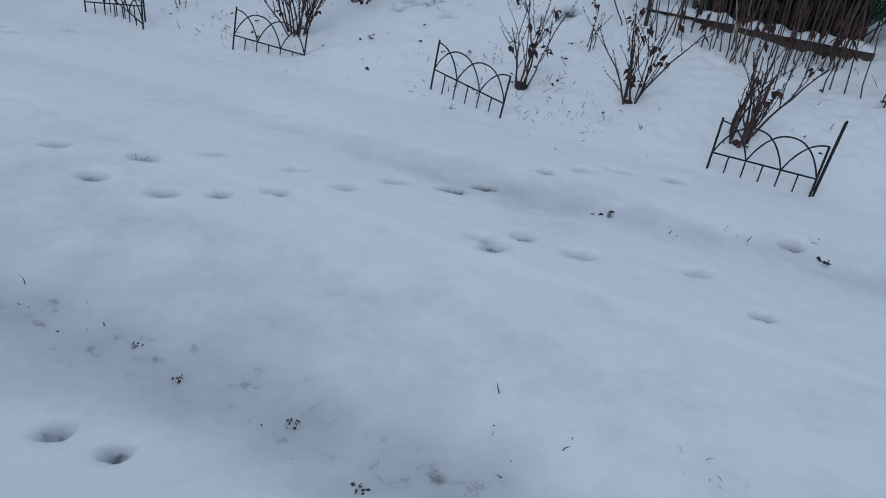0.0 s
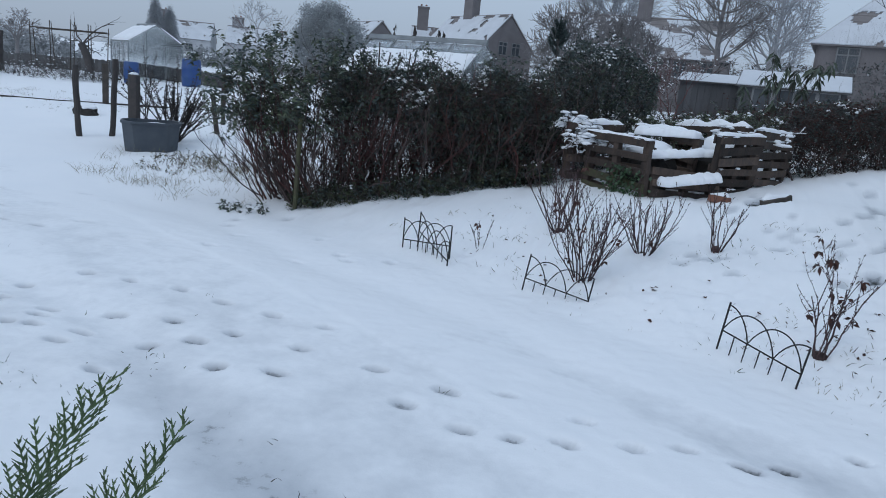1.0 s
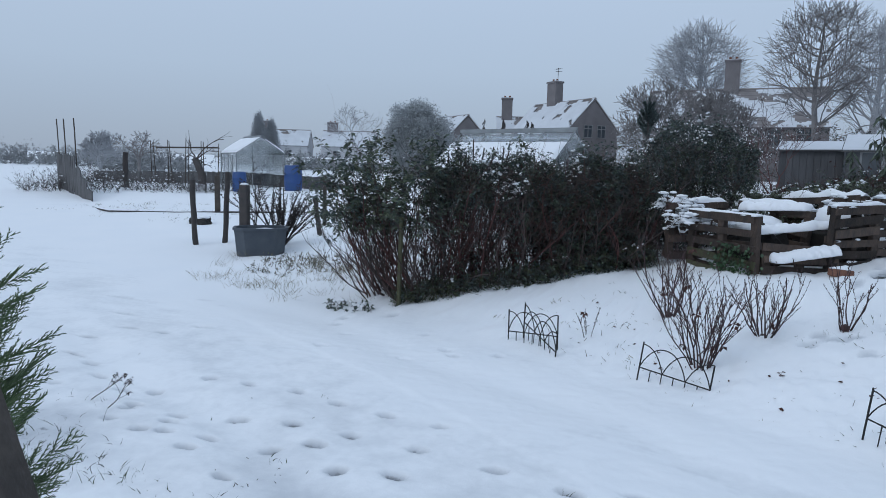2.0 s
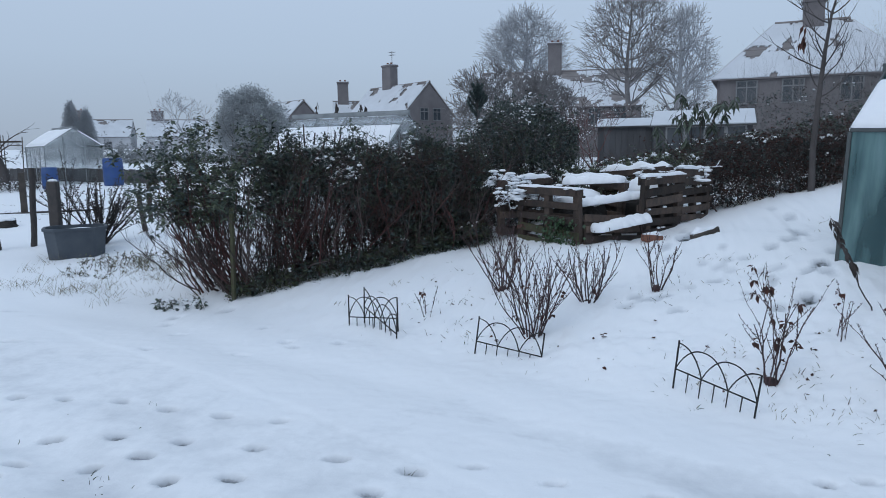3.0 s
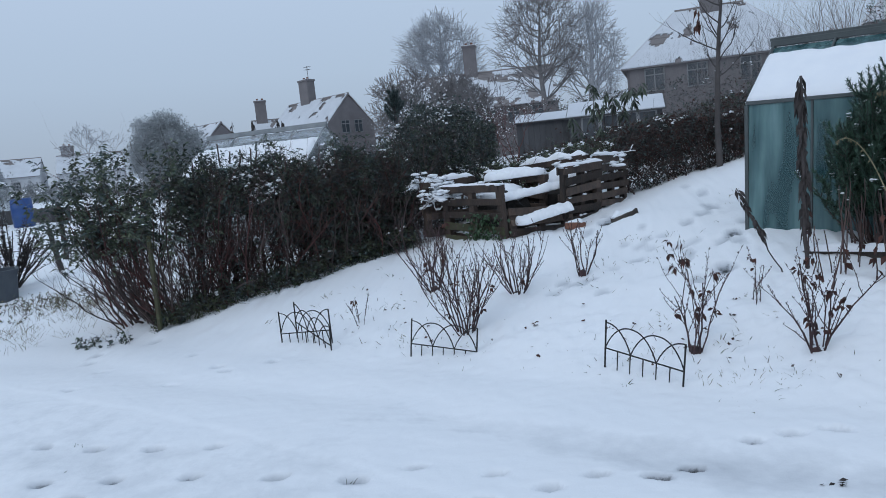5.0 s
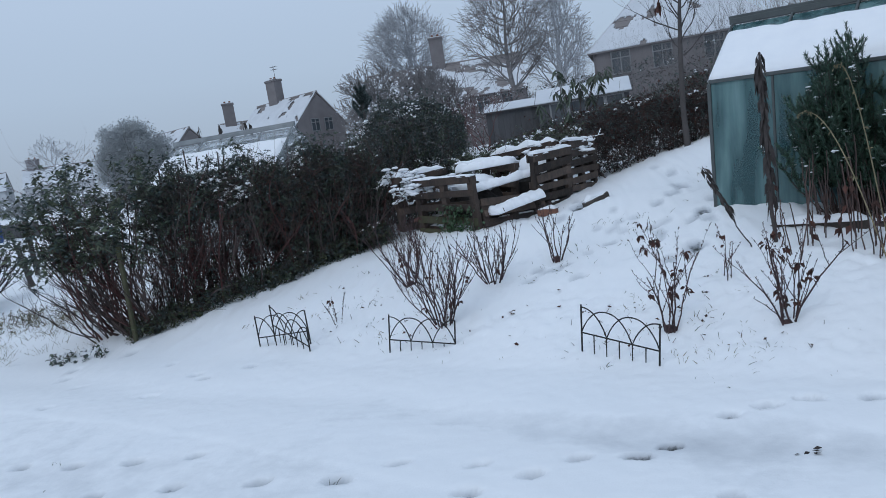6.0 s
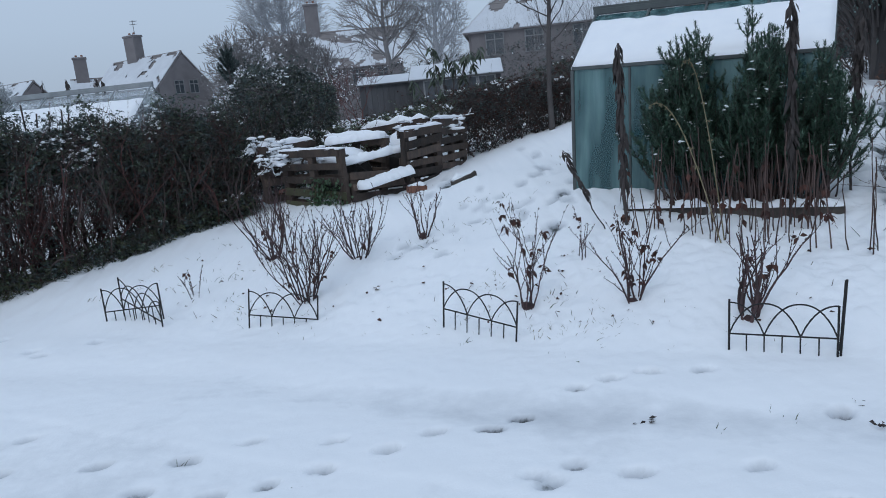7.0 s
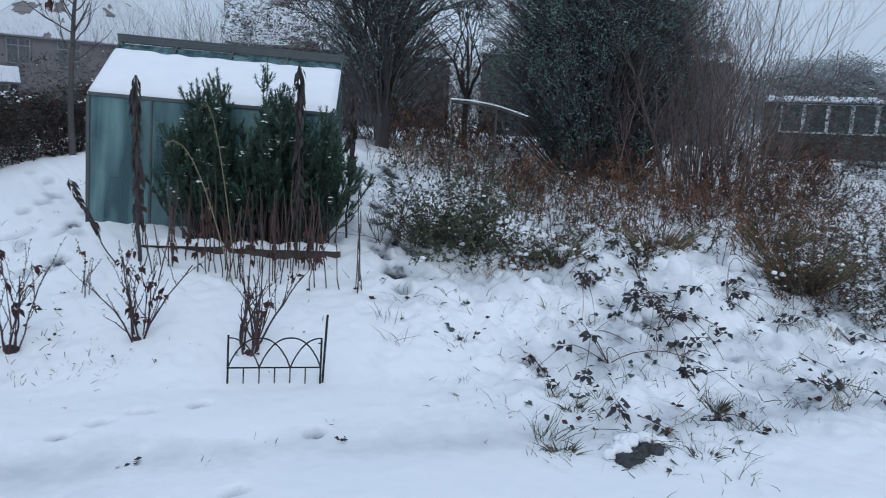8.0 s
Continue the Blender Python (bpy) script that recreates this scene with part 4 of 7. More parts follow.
# ---- greenhouse ----
def greenhouse(m, length, width, eave, ridge, label, glazing, frame_mat, bays, snow_from, snow_to, seed, slot_panels=True):
    """Framed greenhouse: x along the front wall, y to the back. Base wall, posts, bars, one pane a bay, snow on the roof."""
    rng = random.Random(seed)
    gh = thing("greenhouse", m, label, "greenhouse")
    bar = 0.022

    def rod(name, a, b, w=bar, mat=None):
        g = Geo()
        a, b = Vector(a), Vector(b)
        q = (b - a).to_track_quat("X", "Z").to_matrix().to_4x4()
        g.box(Matrix.Translation((a + b) / 2) @ q, (b - a).length, w, w, 0, 0.004)
        part(name, g, mat or frame_mat, gh)
    for y in (0, width):
        rod("sill_rail", (0, y, 0.0), (length, y, 0.0), 0.05)
        rod("eave_rail", (0, y, eave), (length, y, eave), 0.035)
        for k in range(bays + 1):
            x = length * k / bays
            rod("glazing_bar", (x, y, 0.02), (x, y, eave - 0.02), 0.034 if k in (0, bays) else bar)
            rod("roof_bar", (x, y, eave + 0.01), (x, width / 2 + (0.03 if y else -0.03), ridge - 0.01), bar)
    rod("ridge_bar", (-0.03, width / 2, ridge + 0.015), (length + 0.03, width / 2, ridge + 0.015), 0.06)
    rod("ridge_cap", (-0.04, width / 2, ridge + 0.058), (length + 0.04, width / 2, ridge + 0.058), 0.03)
    for x in (0, length):
        rod("end_rail", (x, 0, 0.0), (x, width, 0.0), 0.05)
        rod("end_post", (x, width / 2 - 0.35, 0.02), (x, width / 2 - 0.35, ridge - 0.3))
        rod("end_post", (x, width / 2 + 0.35, 0.02), (x, width / 2 + 0.35, ridge - 0.3))
        g = Geo()
        g.prism([(0, 0.03), (width, 0.03), (width, eave - 0.02), (width / 2, ridge - 0.03), (0, eave - 0.02)], 0.005, Matrix.Translation((x, 0, 0)) @ pose(0, 0, 0, 0, 0, 90))
        part("end_pane", g, glazing, gh)
    for k in range(bays):
        x0, x1 = length * k / bays + 0.012, length * (k + 1) / bays - 0.012
        for y in (0, width):
            g = Geo()
            g.box(pose((x0 + x1) / 2, y, (eave + 0.03) / 2, rng.gauss(0, 0.5), 0, 0), x1 - x0, 0.005, eave - 0.06, 0, 0.001)
            part("wall_pane", g, glazing, gh)
            a, b = Vector(((x0 + x1) / 2, y, eave + 0.03)), Vector(((x0 + x1) / 2, width / 2, ridge - 0.02))
            q = (b - a).to_track_quat("Y", "Z").to_matrix().to_4x4()
            g = Geo()
            g.box(Matrix.Translation((a + b) / 2) @ q, x1 - x0, (b - a).length - 0.03, 0.005, 0, 0.001)
            part("roof_pane", g, glazing, gh)
    # snow lying on the front slope, slipped a little from the ridge
    for y, lo, hi in ((0, snow_from, snow_to), (width, 0.0, 0.85)):
        g = Geo()
        nx, ny = 60, 14
        a, b = Vector((0, y, eave)), Vector((0, width / 2, ridge))
        slope_v = (b - a)
        nrm = Vector((0, -slope_v.z, slope_v.y)).normalized() if y == 0 else Vector((0, slope_v.z, -slope_v.y)).normalized()
        nrm = nrm if nrm.z > 0 else -nrm
        vs, fs = [], []
        for i in range(nx + 1):
            x = -0.01 + (length + 0.02) * i / nx
            end = hi + 0.045 * noise.noise((x * 2.1, seed, 1)) + 0.03 * noise.noise((x * 7, seed, 2))
            beg = lo + 0.012 * noise.noise((x * 4, seed, 5))
            for j in range(ny + 1):
                t = j / ny
                f = beg + (end - beg) * t
                edge = min(1, min(t, 1 - t) * 6, min(i, nx - i) / nx * 40)
                h = 0.012 + 0.062 * edge ** 0.5 * (1 + 0.18 * noise.noise((x * 3, f * 4, seed + 3)))
                vs.append(a + slope_v * f + Vector((x, 0, 0)) + nrm * h)
        for i in range(nx):
            for j in range(ny):
                q = i * (ny + 1) + j
                fs.append((q, q + ny + 1, q + ny + 2, q + 1))
        rim = [i * (ny + 1) for i in range(nx + 1)]
        top = [i * (ny + 1) + ny for i in range(nx + 1)]
        for line in (rim, top):
            k = len(vs)
            for q in line:
                vs.append(vs[q] - nrm * 0.02 - UP * 0.004)
            for i in range(nx):
                fs.append((line[i], line[i + 1], k + i + 1, k + i))
        g.add(vs, fs)
        part("roof_snow", g, SNOW, gh, "thick blanket of snow", True)
    return gh


GH_TURN = math.degrees(math.atan2(-1.2, 1.9))
greenhouse(pose(1.62, 7.12, 0.62, 0, 2.0, GH_TURN), 2.28, 1.75, 1.30, 1.88, "small greenhouse with green translucent glazing and a snow-covered roof", GREEN_SHEET, DARK_FRAME, 4, 0.0, 0.80, 61)
greenhouse(pose(-6.99, 12.07, 0.50, 0, 0, -11.6), 2.62, 1.9, 1.25, 1.98, "aluminium greenhouse with a snowy roof behind the hedge", CLEAR_GLASS, ALUMINIUM, 4, 0.0, 0.72, 62)


def staging(x, y, turn, z, length, label):
    """Slatted bench inside the greenhouse."""
    b = thing("greenhouse_staging", pose(x, y, z, 0, 0, turn), label, "bench")
    for k in range(5):
        g = Geo()
        g.box(pose(length / 2, k * 0.1, 0.72), length, 0.07, 0.022, 0, 0.004)
        part("slat", g, WEATHERED, b)
    for sx in (0.05, length - 0.05):
        for sy in (0.02, 0.38):
            g = Geo()
            g.box(pose(sx, sy, 0.36), 0.045, 0.045, 0.72, 0, 0.004)
            part("leg", g, WEATHERED, b)
    return b


staging(2.05, 7.75, GH_TURN, 0.60, 1.7, "dark slatted staging bench inside the greenhouse")
inside = random.Random(64)
for k in range(7):
    f = inside.random()
    q = Vector((1.80 + 0.75 * f, 7.22 - 0.47 * f + inside.uniform(0.02, 0.2)))
    g = Geo()
    g.tube([(0, 0, 0), (inside.gauss(0, 0.05), 0.03, inside.uniform(0.6, 1.1))], [0.014, 0.011], 6)
    part("cane", g, WHITE if k % 2 else STRAW, thing("pale_cane", pose(q.x, q.y, 0.64), "pale cane leaning inside the greenhouse", "cane", "canes inside the greenhouse"))


# ---- the bed before the greenhouse ----
def rosemary(x, y, turn, wide, deep, height, plumes, seed, label):
    """Fan of bushy plumes on bare woody feet: each plume a curved stem with upswept side sprigs, all thick with needles."""
    rng = random.Random(seed)
    b = thing("rosemary_bush", at(x, y, turn), label, "shrub")
    wood, leaf, caught = Geo(), Geo(), Geo()
    crest = [(-1.15, 0.62), (-0.98, 0.85), (-0.80, 1.08), (-0.62, 1.42), (-0.50, 1.60), (-0.34, 1.62), (-0.18, 1.15), (-0.02, 1.15), (0.10, 1.74), (0.28, 1.60), (0.46, 1.22), (0.70, 1.34), (0.82, 1.08), (1.0, 0.84), (1.22, 0.60)]

    def crest_at(u):
        for (a, h), (c, k) in zip(crest, crest[1:]):
            if a <= u <= c:
                return h + (k - h) * (u - a) / (c - a)
        return 0.4

    def dress(run, skip, dense):
        for i in range(1 + skip, len(run)):
            seg = run[i] - run[i - 1]
            way = seg.normalized()
            for q in range(int(seg.length / dense)):
                c = run[i - 1] + seg * rng.random()
                o = Vector((rng.gauss(0, 1), rng.gauss(0, 1), rng.gauss(0, 1)))
                o = (o - way * o.dot(way)).normalized()
                w = (o + way * rng.uniform(0.5, 1.3)).normalized()
                s = w.cross(o + way).normalized() * 0.0042 if w.cross(o + way).length > 1e-4 else w.orthogonal() * 0.0042
                ln = rng.uniform(0.022, 0.042)
                leaf.add([c + s, c - s, c + w * ln - s * 0.3, c + w * ln + s * 0.3], [(0, 1, 2, 3)])
    for k in range(plumes):
        u = rng.choice((-1.05, -0.92, 0.98, 1.08)) + rng.gauss(0, 0.03) if k % 20 == 0 else rng.uniform(-0.82, 0.84) if k % 3 else rng.choice((-0.55, -0.38, 0.12, 0.28, 0.70)) + rng.gauss(0, 0.045)
        top = crest_at(u) * height / 1.6 * (rng.uniform(0.84, 1.02) if k % 4 == 0 else rng.uniform(0.72, 1.0) if abs(u) > 0.72 else rng.uniform(0.40, 0.92))
        tip = Vector((u * wide * 0.5, rng.gauss(-0.02, deep * 0.34), top))
        foot = Vector((max(-0.85, min(0.8, u)) * wide * (0.40 if abs(u) < 0.88 else 0.30) + rng.gauss(0, 0.05), rng.gauss(0, deep * 0.18), -0.03))
        out = (tip - foot) * Vector((1, 1, 0))
        pts = []
        for i in range(9):
            f = i / 8
            pts.append(foot + out * (f ** (0.8 if abs(u) > 0.88 else 1.0)) + UP * (top + 0.03) * (f ** (1.2 if abs(u) > 0.88 else 1.0)) + Vector((rng.gauss(0, 0.008), rng.gauss(0, 0.008), 0)))
        wood.tube(pts, [0.0085 * (1 - 0.8 * i / 8) for i in range(9)], 5)
        dress(pts, 3, 0.0026)
        for i in range(3, 8):
            for _ in range(2 if i < 7 else 3):
                way = (pts[i + 1] - pts[i]).normalized()
                o = (way * 0.75 + Vector((rng.uniform(-1, 1), rng.uniform(-1, 1), rng.uniform(-0.1, 0.3))).normalized() * 0.8).normalized()
                ln = rng.uniform(0.07, 0.20) * (1.15 - 0.06 * i)
                e = [pts[i], pts[i] + o * ln * 0.5, pts[i] + o * ln * 0.85 + UP * ln * 0.12, pts[i] + o * ln * 1.1 + UP * ln * 0.36]
                wood.tube(e, [0.0038, 0.003, 0.0022, 0.0012], 3)
                dress(e, 0, 0.0027)
                if rng.random() < (0.085 if u < -0.2 else 0.03):
                    for _ in range(4):
                        r = rng.uniform(0.005, 0.015)
                        c = e[1].lerp(e[3], rng.random())
                        caught.blob(c + Vector((rng.gauss(0, 0.012), rng.gauss(0, 0.012), r)), r * rng.uniform(1.0, 2.2), r * rng.uniform(0.8, 1.5), r * 0.6, rng, 0, 8, 5)
    part("brushwood", wood, HEDGE_STEM, b)
    part("needles", leaf, ROSEMARY, b)
    part("snow_clumps", caught, SNOW, b, "small clumps of caught snow", True)
    return b


rosemary(2.86, 6.02, GH_TURN, 1.90, 0.46, 1.60, 190, 71, "large dark green rosemary bush before the greenhouse with specks of snow")


def dead_stalk(x, y, height, seed, label, lean=(0, 0), fat=0.018, bare=0.22, blade=1.0):
    """A rotted stalk with withered leaves hanging down it."""
    rng = random.Random(seed)
    s = thing("dead_stalk", at(x, y) @ pose(0, 0, 0, lean[0], lean[1], 0), label, "dead plant")
    g = Geo()
    pts = [(rng.gauss(0, 0.008), rng.gauss(0, 0.008), -0.05 + (height + 0.05) * i / 9) for i in range(10)]
    g.tube(pts, [fat * (1 - 0.45 * i / 9) for i in range(10)], 7)
    part("stalk", g, BLACK_STALK, s)
    g = Geo()
    for k in range(int(height * 85 * (1 - bare) * 1.28)):
        z = height * rng.uniform(bare, 1.0)
        o = Vector((rng.uniform(-1, 1), rng.uniform(-1, 1), -2.2))
        g.leaf((rng.gauss(0, 0.01), rng.gauss(0, 0.01), z), o, rng.uniform(0.07, 0.15) * blade, rng.uniform(0.03, 0.05) * blade, rng, 0, 0.3)
    part("withered_leaves", g, BLACK_STALK, s, "blackened hanging leaves")
    return s


dead_stalk(1.78, 5.98, 1.58, 72, "tall blackened dead stalk with hanging leaves")
dead_stalk(3.04, 5.55, 1.75, 73, "tall blackened dead stalk in the rosemary bush", fat=0.012)
dead_stalk(3.66, 5.74, 1.55, 74, "leaning blackened dead stalk beside the greenhouse", (1, 2), 0.012, 0.45)
dead_stalk(1.60, 6.0, 0.82, 75, "short drooping dead stalk at the greenhouse corner", (0, -24), 0.006, 0.45, 0.6)


for k, (x, y, h) in enumerate([(-7.3, 14.8, 2.5), (-6.83, 15.0, 2.45), (-6.25, 15.2, 2.35), (-6.08, 15.25, 2.3)]):
    dead_stalk(x, y, h, 830 + k, "tall dead stalk standing behind the aluminium greenhouse", (2 * k - 3, 3 - k), 0.010)


def cane(x, y, height, seed, lean):
    rng = random.Random(seed)
    c = thing("raspberry_cane", at(x, y) @ pose(0, 0, 0, lean[0], lean[1], 0), "cut brown raspberry cane standing in the snow", "cane", "raspberry canes")
    g = Geo()
    pts = [(rng.gauss(0, 0.006), rng.gauss(0, 0.006), -0.05 + (height + 0.05) * i / 5) for i in range(6)]
    g.tube(pts, [0.0058 * rng.uniform(0.8, 1.1) * (1 - 0.3 * i / 5) for i in range(6)], 6)
    part("cane", g, CANE, c)
    if rng.random() < 0.3:
        g = Geo()
        for _ in range(4):
            o = Vector((rng.uniform(-1, 1), rng.uniform(-1, 1), -1.0))
            g.leaf(pts[rng.randint(2, 4)], o, 0.07, 0.045, rng)
        part("withered_leaves", g, DEAD_LEAF, c)
    return c


row = random.Random(76)
for k in range(62):
    f = row.random()
    cane(1.75 + 1.50 * f + row.gauss(0, 0.10), 5.95 - 0.95 * f + row.gauss(0, 0.16), row.uniform(0.4, 0.82), 800 + k, (row.gauss(0, 4), row.gauss(0, 4)))


def arching_stem(x, y, seed, label, reach, height):
    rng = random.Random(seed)
    a = thing("seeding_weed", at(x, y), label, "weed")
    g = Geo()
    pts = [Vector((reach[0] * t, reach[1] * t, height * math.sin(t * 1.75))) for t in [i / 12 for i in range(13)]]
    g.tube(pts, [0.006 * (1 - 0.7 * i / 12) for i in range(13)], 5)
    for i in range(4, 13):
        for _ in range(5):
            o = Vector((rng.uniform(-1, 1), rng.uniform(-1, 1), rng.uniform(-1, 0.6)))
            g.leaf(pts[i] + o * 0.004, o, rng.uniform(0.015, 0.035), 0.014, rng)
    part("stem", g, STRAW, a)
    return a


arching_stem(2.35, 5.35, 77, "thin arching yellowish stem with seed heads", (-0.42, 0.35), 1.15)
arching_stem(2.40, 5.40, 78, "upright yellowish stem with seed heads", (-0.18, 0.30), 1.45)


def bed_edge(a, b, seed, label, mat=WEATHERED):
    rng = random.Random(seed)
    a, b = Vector(a), Vector(b)
    m = (a + b) / 2
    t = thing("bed_board", at(m.x, m.y, math.degrees(math.atan2(b.y - a.y, b.x - a.x))), label, "garden edging")
    L = (b - a).length
    g = Geo()
    g.box(pose(0, 0, 0.0), L, 0.045, 0.16, 0, 0.008)
    part("board", g, mat, t)
    part("snow_cap", snow_ridge(L, 0.07, 0.055, 0.078, seed), SNOW, t, "uneven line of snow on the board", True)
    return t


bed_edge((2.55, 5.95), (3.42, 5.42), 81, "low timber edging board with snow on top")
bed_edge((1.86, 6.30), (2.50, 5.93), 82, "low brown edging board under lumpy snow")


# ---- trough, posts and plot beyond the hedge end ----
def water_tank(x, y, turn, label):
    rng = random.Random(91)
    t = thing("water_tank", at(x, y, turn, -0.03), label, "water tank")
    w, d, h = 0.92, 0.74, 0.52

    def rim(z, k):
        cut = 0.17
        x, y = w / 2 * k, d / 2 * k
        ring = [(-x + cut, -y), (x - cut, -y), (x, -y + cut), (x, y - cut), (x - cut, y), (-x + cut, y), (-x, y - cut), (-x, -y + cut)]
        return [(px, py, z) for px, py in ring]
    loops = [rim(0, 0.9), rim(h - 0.04, 1.0), rim(h - 0.04, 1.05), rim(h, 1.05), rim(h, 0.95), rim(0.1, 0.86)]
    n = 8
    vs = [p for q in loops for p in q]
    fs = [(i * n + k, i * n + (k + 1) % n, (i + 1) * n + (k + 1) % n, (i + 1) * n + k) for i in range(5) for k in range(n)]
    fs += [tuple(range(n))[::-1], tuple(5 * n + k for k in range(n))]
    g = Geo()
    g.add(vs, fs)
    part("body", g, TANK, t)
    g = Geo()
    g.blob((0.03, 0, h - 0.10), 0.36, 0.27, 0.07, rng, 0, 16, 8)
    part("snow_fill", g, SNOW, t, "snow lying inside the tank", True)
    return t


water_tank(-9.22, 9.66, 40, "dark grey plastic water tank with snow inside")
stake(-9.86, 9.93, 1.22, 0.085, BLACK_WOOD, "thick dark post with a cap of snow behind the tank", square=True, cap=True)
stake(-11.14, 9.9, 1.28, 0.055, BLACK_WOOD, "dark weathered wooden post standing in snow", (0, -2))
stake(-10.82, 10.38, 1.42, 0.055, BLACK_WOOD, "tall dark leaning wooden post", (0, 4))
stake(-9.57, 11.88, 0.85, 0.05, BLACK_WOOD, "short leaning dark post near the hedge", (0, -10))
stake(-14.74, 14.08, 1.0, 0.07, WEATHERED, "brown square wooden post in the next plot", square=True)
stake(-10.6, 13.4, 1.2, 0.045, WEATHERED, "pale square wooden stake by the hedge", square=True)


def sprout_plant(x, y, seed, label, stems=10, height=1.15, fan=(-0.35, 0.85)):
    """Gone-over kale: dark leafless stems studded with buds, fanning to one side from a crown."""
    rng = random.Random(seed)
    p = thing("kale_plant", at(x, y), label, "vegetable plant")
    for k in range(stems):
        g = Geo()
        f = fan[0] + (fan[1] - fan[0]) * (k + rng.random()) / stems
        d = Vector((0.73 * f + rng.gauss(0, 0.15), 0.68 * f + rng.gauss(0, 0.15), 1))
        tips = []
        shoot(g, (rng.gauss(0, 0.05), rng.gauss(0, 0.05), -0.05), d, height * rng.uniform(0.6, 1.0) * (1 - 0.15 * abs(f)), 0.013, rng, 3, 1, 0.09, 0.05, 5, 0, tips, 7, 0.5)
        for pts, dd, _ in tips:
            for i in range(2, len(pts)):
                for _ in range(8):
                    o = Vector((rng.uniform(-1, 1), rng.uniform(-1, 1), rng.uniform(0.1, 1)))
                    g.leaf(pts[i - 1].lerp(pts[i], rng.random()), o, rng.uniform(0.03, 0.065), 0.02, rng)
        part("stem", g, BLACK_STALK, p)
    return p


sprout_plant(-9.45, 10.45, 92, "dark gone-over kale plant fanning out behind the tank", 26, 1.35)
sprout_plant(-9.95, 10.16, 93, "few dark upright stems beside the tank", 3, 1.6, (-0.1, 0.35))


def far_frame(x, y, turn, label):
    """Cage of thin canes tied together."""
    rng = random.Random(94)
    f = thing("cane_frame", at(x, y, turn), label, "plant frame")
    for k in range(9):
        g = Geo()
        px, py = (k % 5) * 0.62, (k // 5) * 1.3
        g.tube([(px, py, -0.1), (px + rng.gauss(0, 0.05), py, 1.75 + rng.uniform(0, 0.2))], [0.022, 0.016], 6)
        part("cane", g, WEATHERED, f)
    for py in (0, 1.3):
        g = Geo()
        g.tube([(0, py, 1.55), (2.5, py, 1.6)], [0.02] * 2, 6)
        part("cross_cane", g, WEATHERED, f)
    return f


far_frame(-23.5, 19.3, 42, "frame of thin canes over a vegetable bed")
greenhouse(pose(-22.0, 21.5, 0.74, 0, 0, -30), 2.2, 1.95, 1.42, 2.06, "aluminium greenhouse with clear panes and a snowy roof slope", CLEAR_GLASS, ALUMINIUM, 4, 0.0, 0.98, 63)


def barrel(x, y, label, h=0.95, r=0.32):
    b = thing("water_butt", at(x, y), label, "barrel")
    prof = [(0, 0.92), (0.05, 0.97), (0.3, 1.0), (0.34, 1.04), (0.38, 1.0), (0.62, 1.0), (0.66, 1.04), (0.70, 1.0), (0.95, 0.96), (1.0, 0.88)]
    g = Geo()
    g.tube([(0, 0, h * a) for a, _ in prof], [r * k for _, k in prof], 20)
    part("body", g, BLUE, b, smooth=True)
    return b


barrel(-19.1, 19.5, "blue plastic water butt beside the far greenhouse", 0.72, 0.25)
barrel(-17.65, 20.8, "blue plastic drum near the far greenhouse", 0.95, 0.33)


def stump(x, y, label):
    rng = random.Random(95)
    s = thing("tree_stump", at(x, y), label, "tree")
    g = Geo()
    g.tube([(0, 0, -0.1), (-0.03, -0.02, 0.45), (-0.12, -0.1, 0.8), (-0.22, -0.2, 1.12)], [0.17, 0.15, 0.14, 0.12], 10)
    part("trunk", g, BARK, s)
    for k in range(5):
        g = Geo()
        shoot(g, (-0.2, -0.18, 1.05), (rng.uniform(-1, 1), rng.uniform(-1, 1), 0.35), 1.5, 0.032, rng, 2, 1, 0.32, -0.12, 5)
        part("limb", g, BARK, s)
    return s


stump(-22.05, 20.55, "pollarded stump with a few crooked bare limbs")
stake(-23.9, 18.4, 1.35, 0.10, BLACK_WOOD, "broad dark post among the far beds")


def board_fence(points, height, label, mat=WEATHERED, name="plot_fence", boards_per=0.16):
    """A low fence of upright boards along ground points."""
    rng = random.Random(int(points[0][0] * 13))
    f = thing(name, pose(points[0][0], points[0][1], 0), label, "fence")
    for (ax, ay), (bx, by) in zip(points, points[1:]):
        L = math.dist((ax, ay), (bx, by))
        n = int(L / boards_per)
        turn = math.degrees(math.atan2(by - ay, bx - ax))
        for k in range(n):
            t = (k + 0.5) / n
            x, y = ax + (bx - ax) * t, ay + (by - ay) * t
            h = height * rng.uniform(0.94, 1.04)
            g = Geo()
            g.box(pose(x - points[0][0], y - points[0][1], land(x, y) + h / 2 - 0.05, rng.gauss(0, 1), rng.gauss(0, 1), turn), boards_per * 0.96, 0.022, h + 0.1, 0, 0.004)
            part("board", g, mat, f)
    return f


board_fence([(-25.8, 16.9), (-22.6, 15.4)], 1.32, "run of boards along a plot, greyed for fog", FAR_BOARD)
for k, high in enumerate((0.95, 0.66, 0.36)):
    board_fence([(-22.6 + 0.87 * k, 15.4 - 0.43 * k), (-21.73 + 0.87 * k, 14.97 - 0.43 * k)], high, "slumped boards at the end of a plot fence, greyed for fog", FAR_BOARD)
board_fence([(-30, 21.5), (-22.6, 22.3), (-16.5, 21.6)], 0.50, "low grey boards edging the far vegetable beds", FAR_BOARD)
for px, py in ((-25.9, 17.1), (-25.2, 16.9), (-22.9, 15.7)):
    stake(px, py, 2.6, 0.022, WEATHERED, "thin bean pole above the dark boards", (0, -3), name="bean_pole")


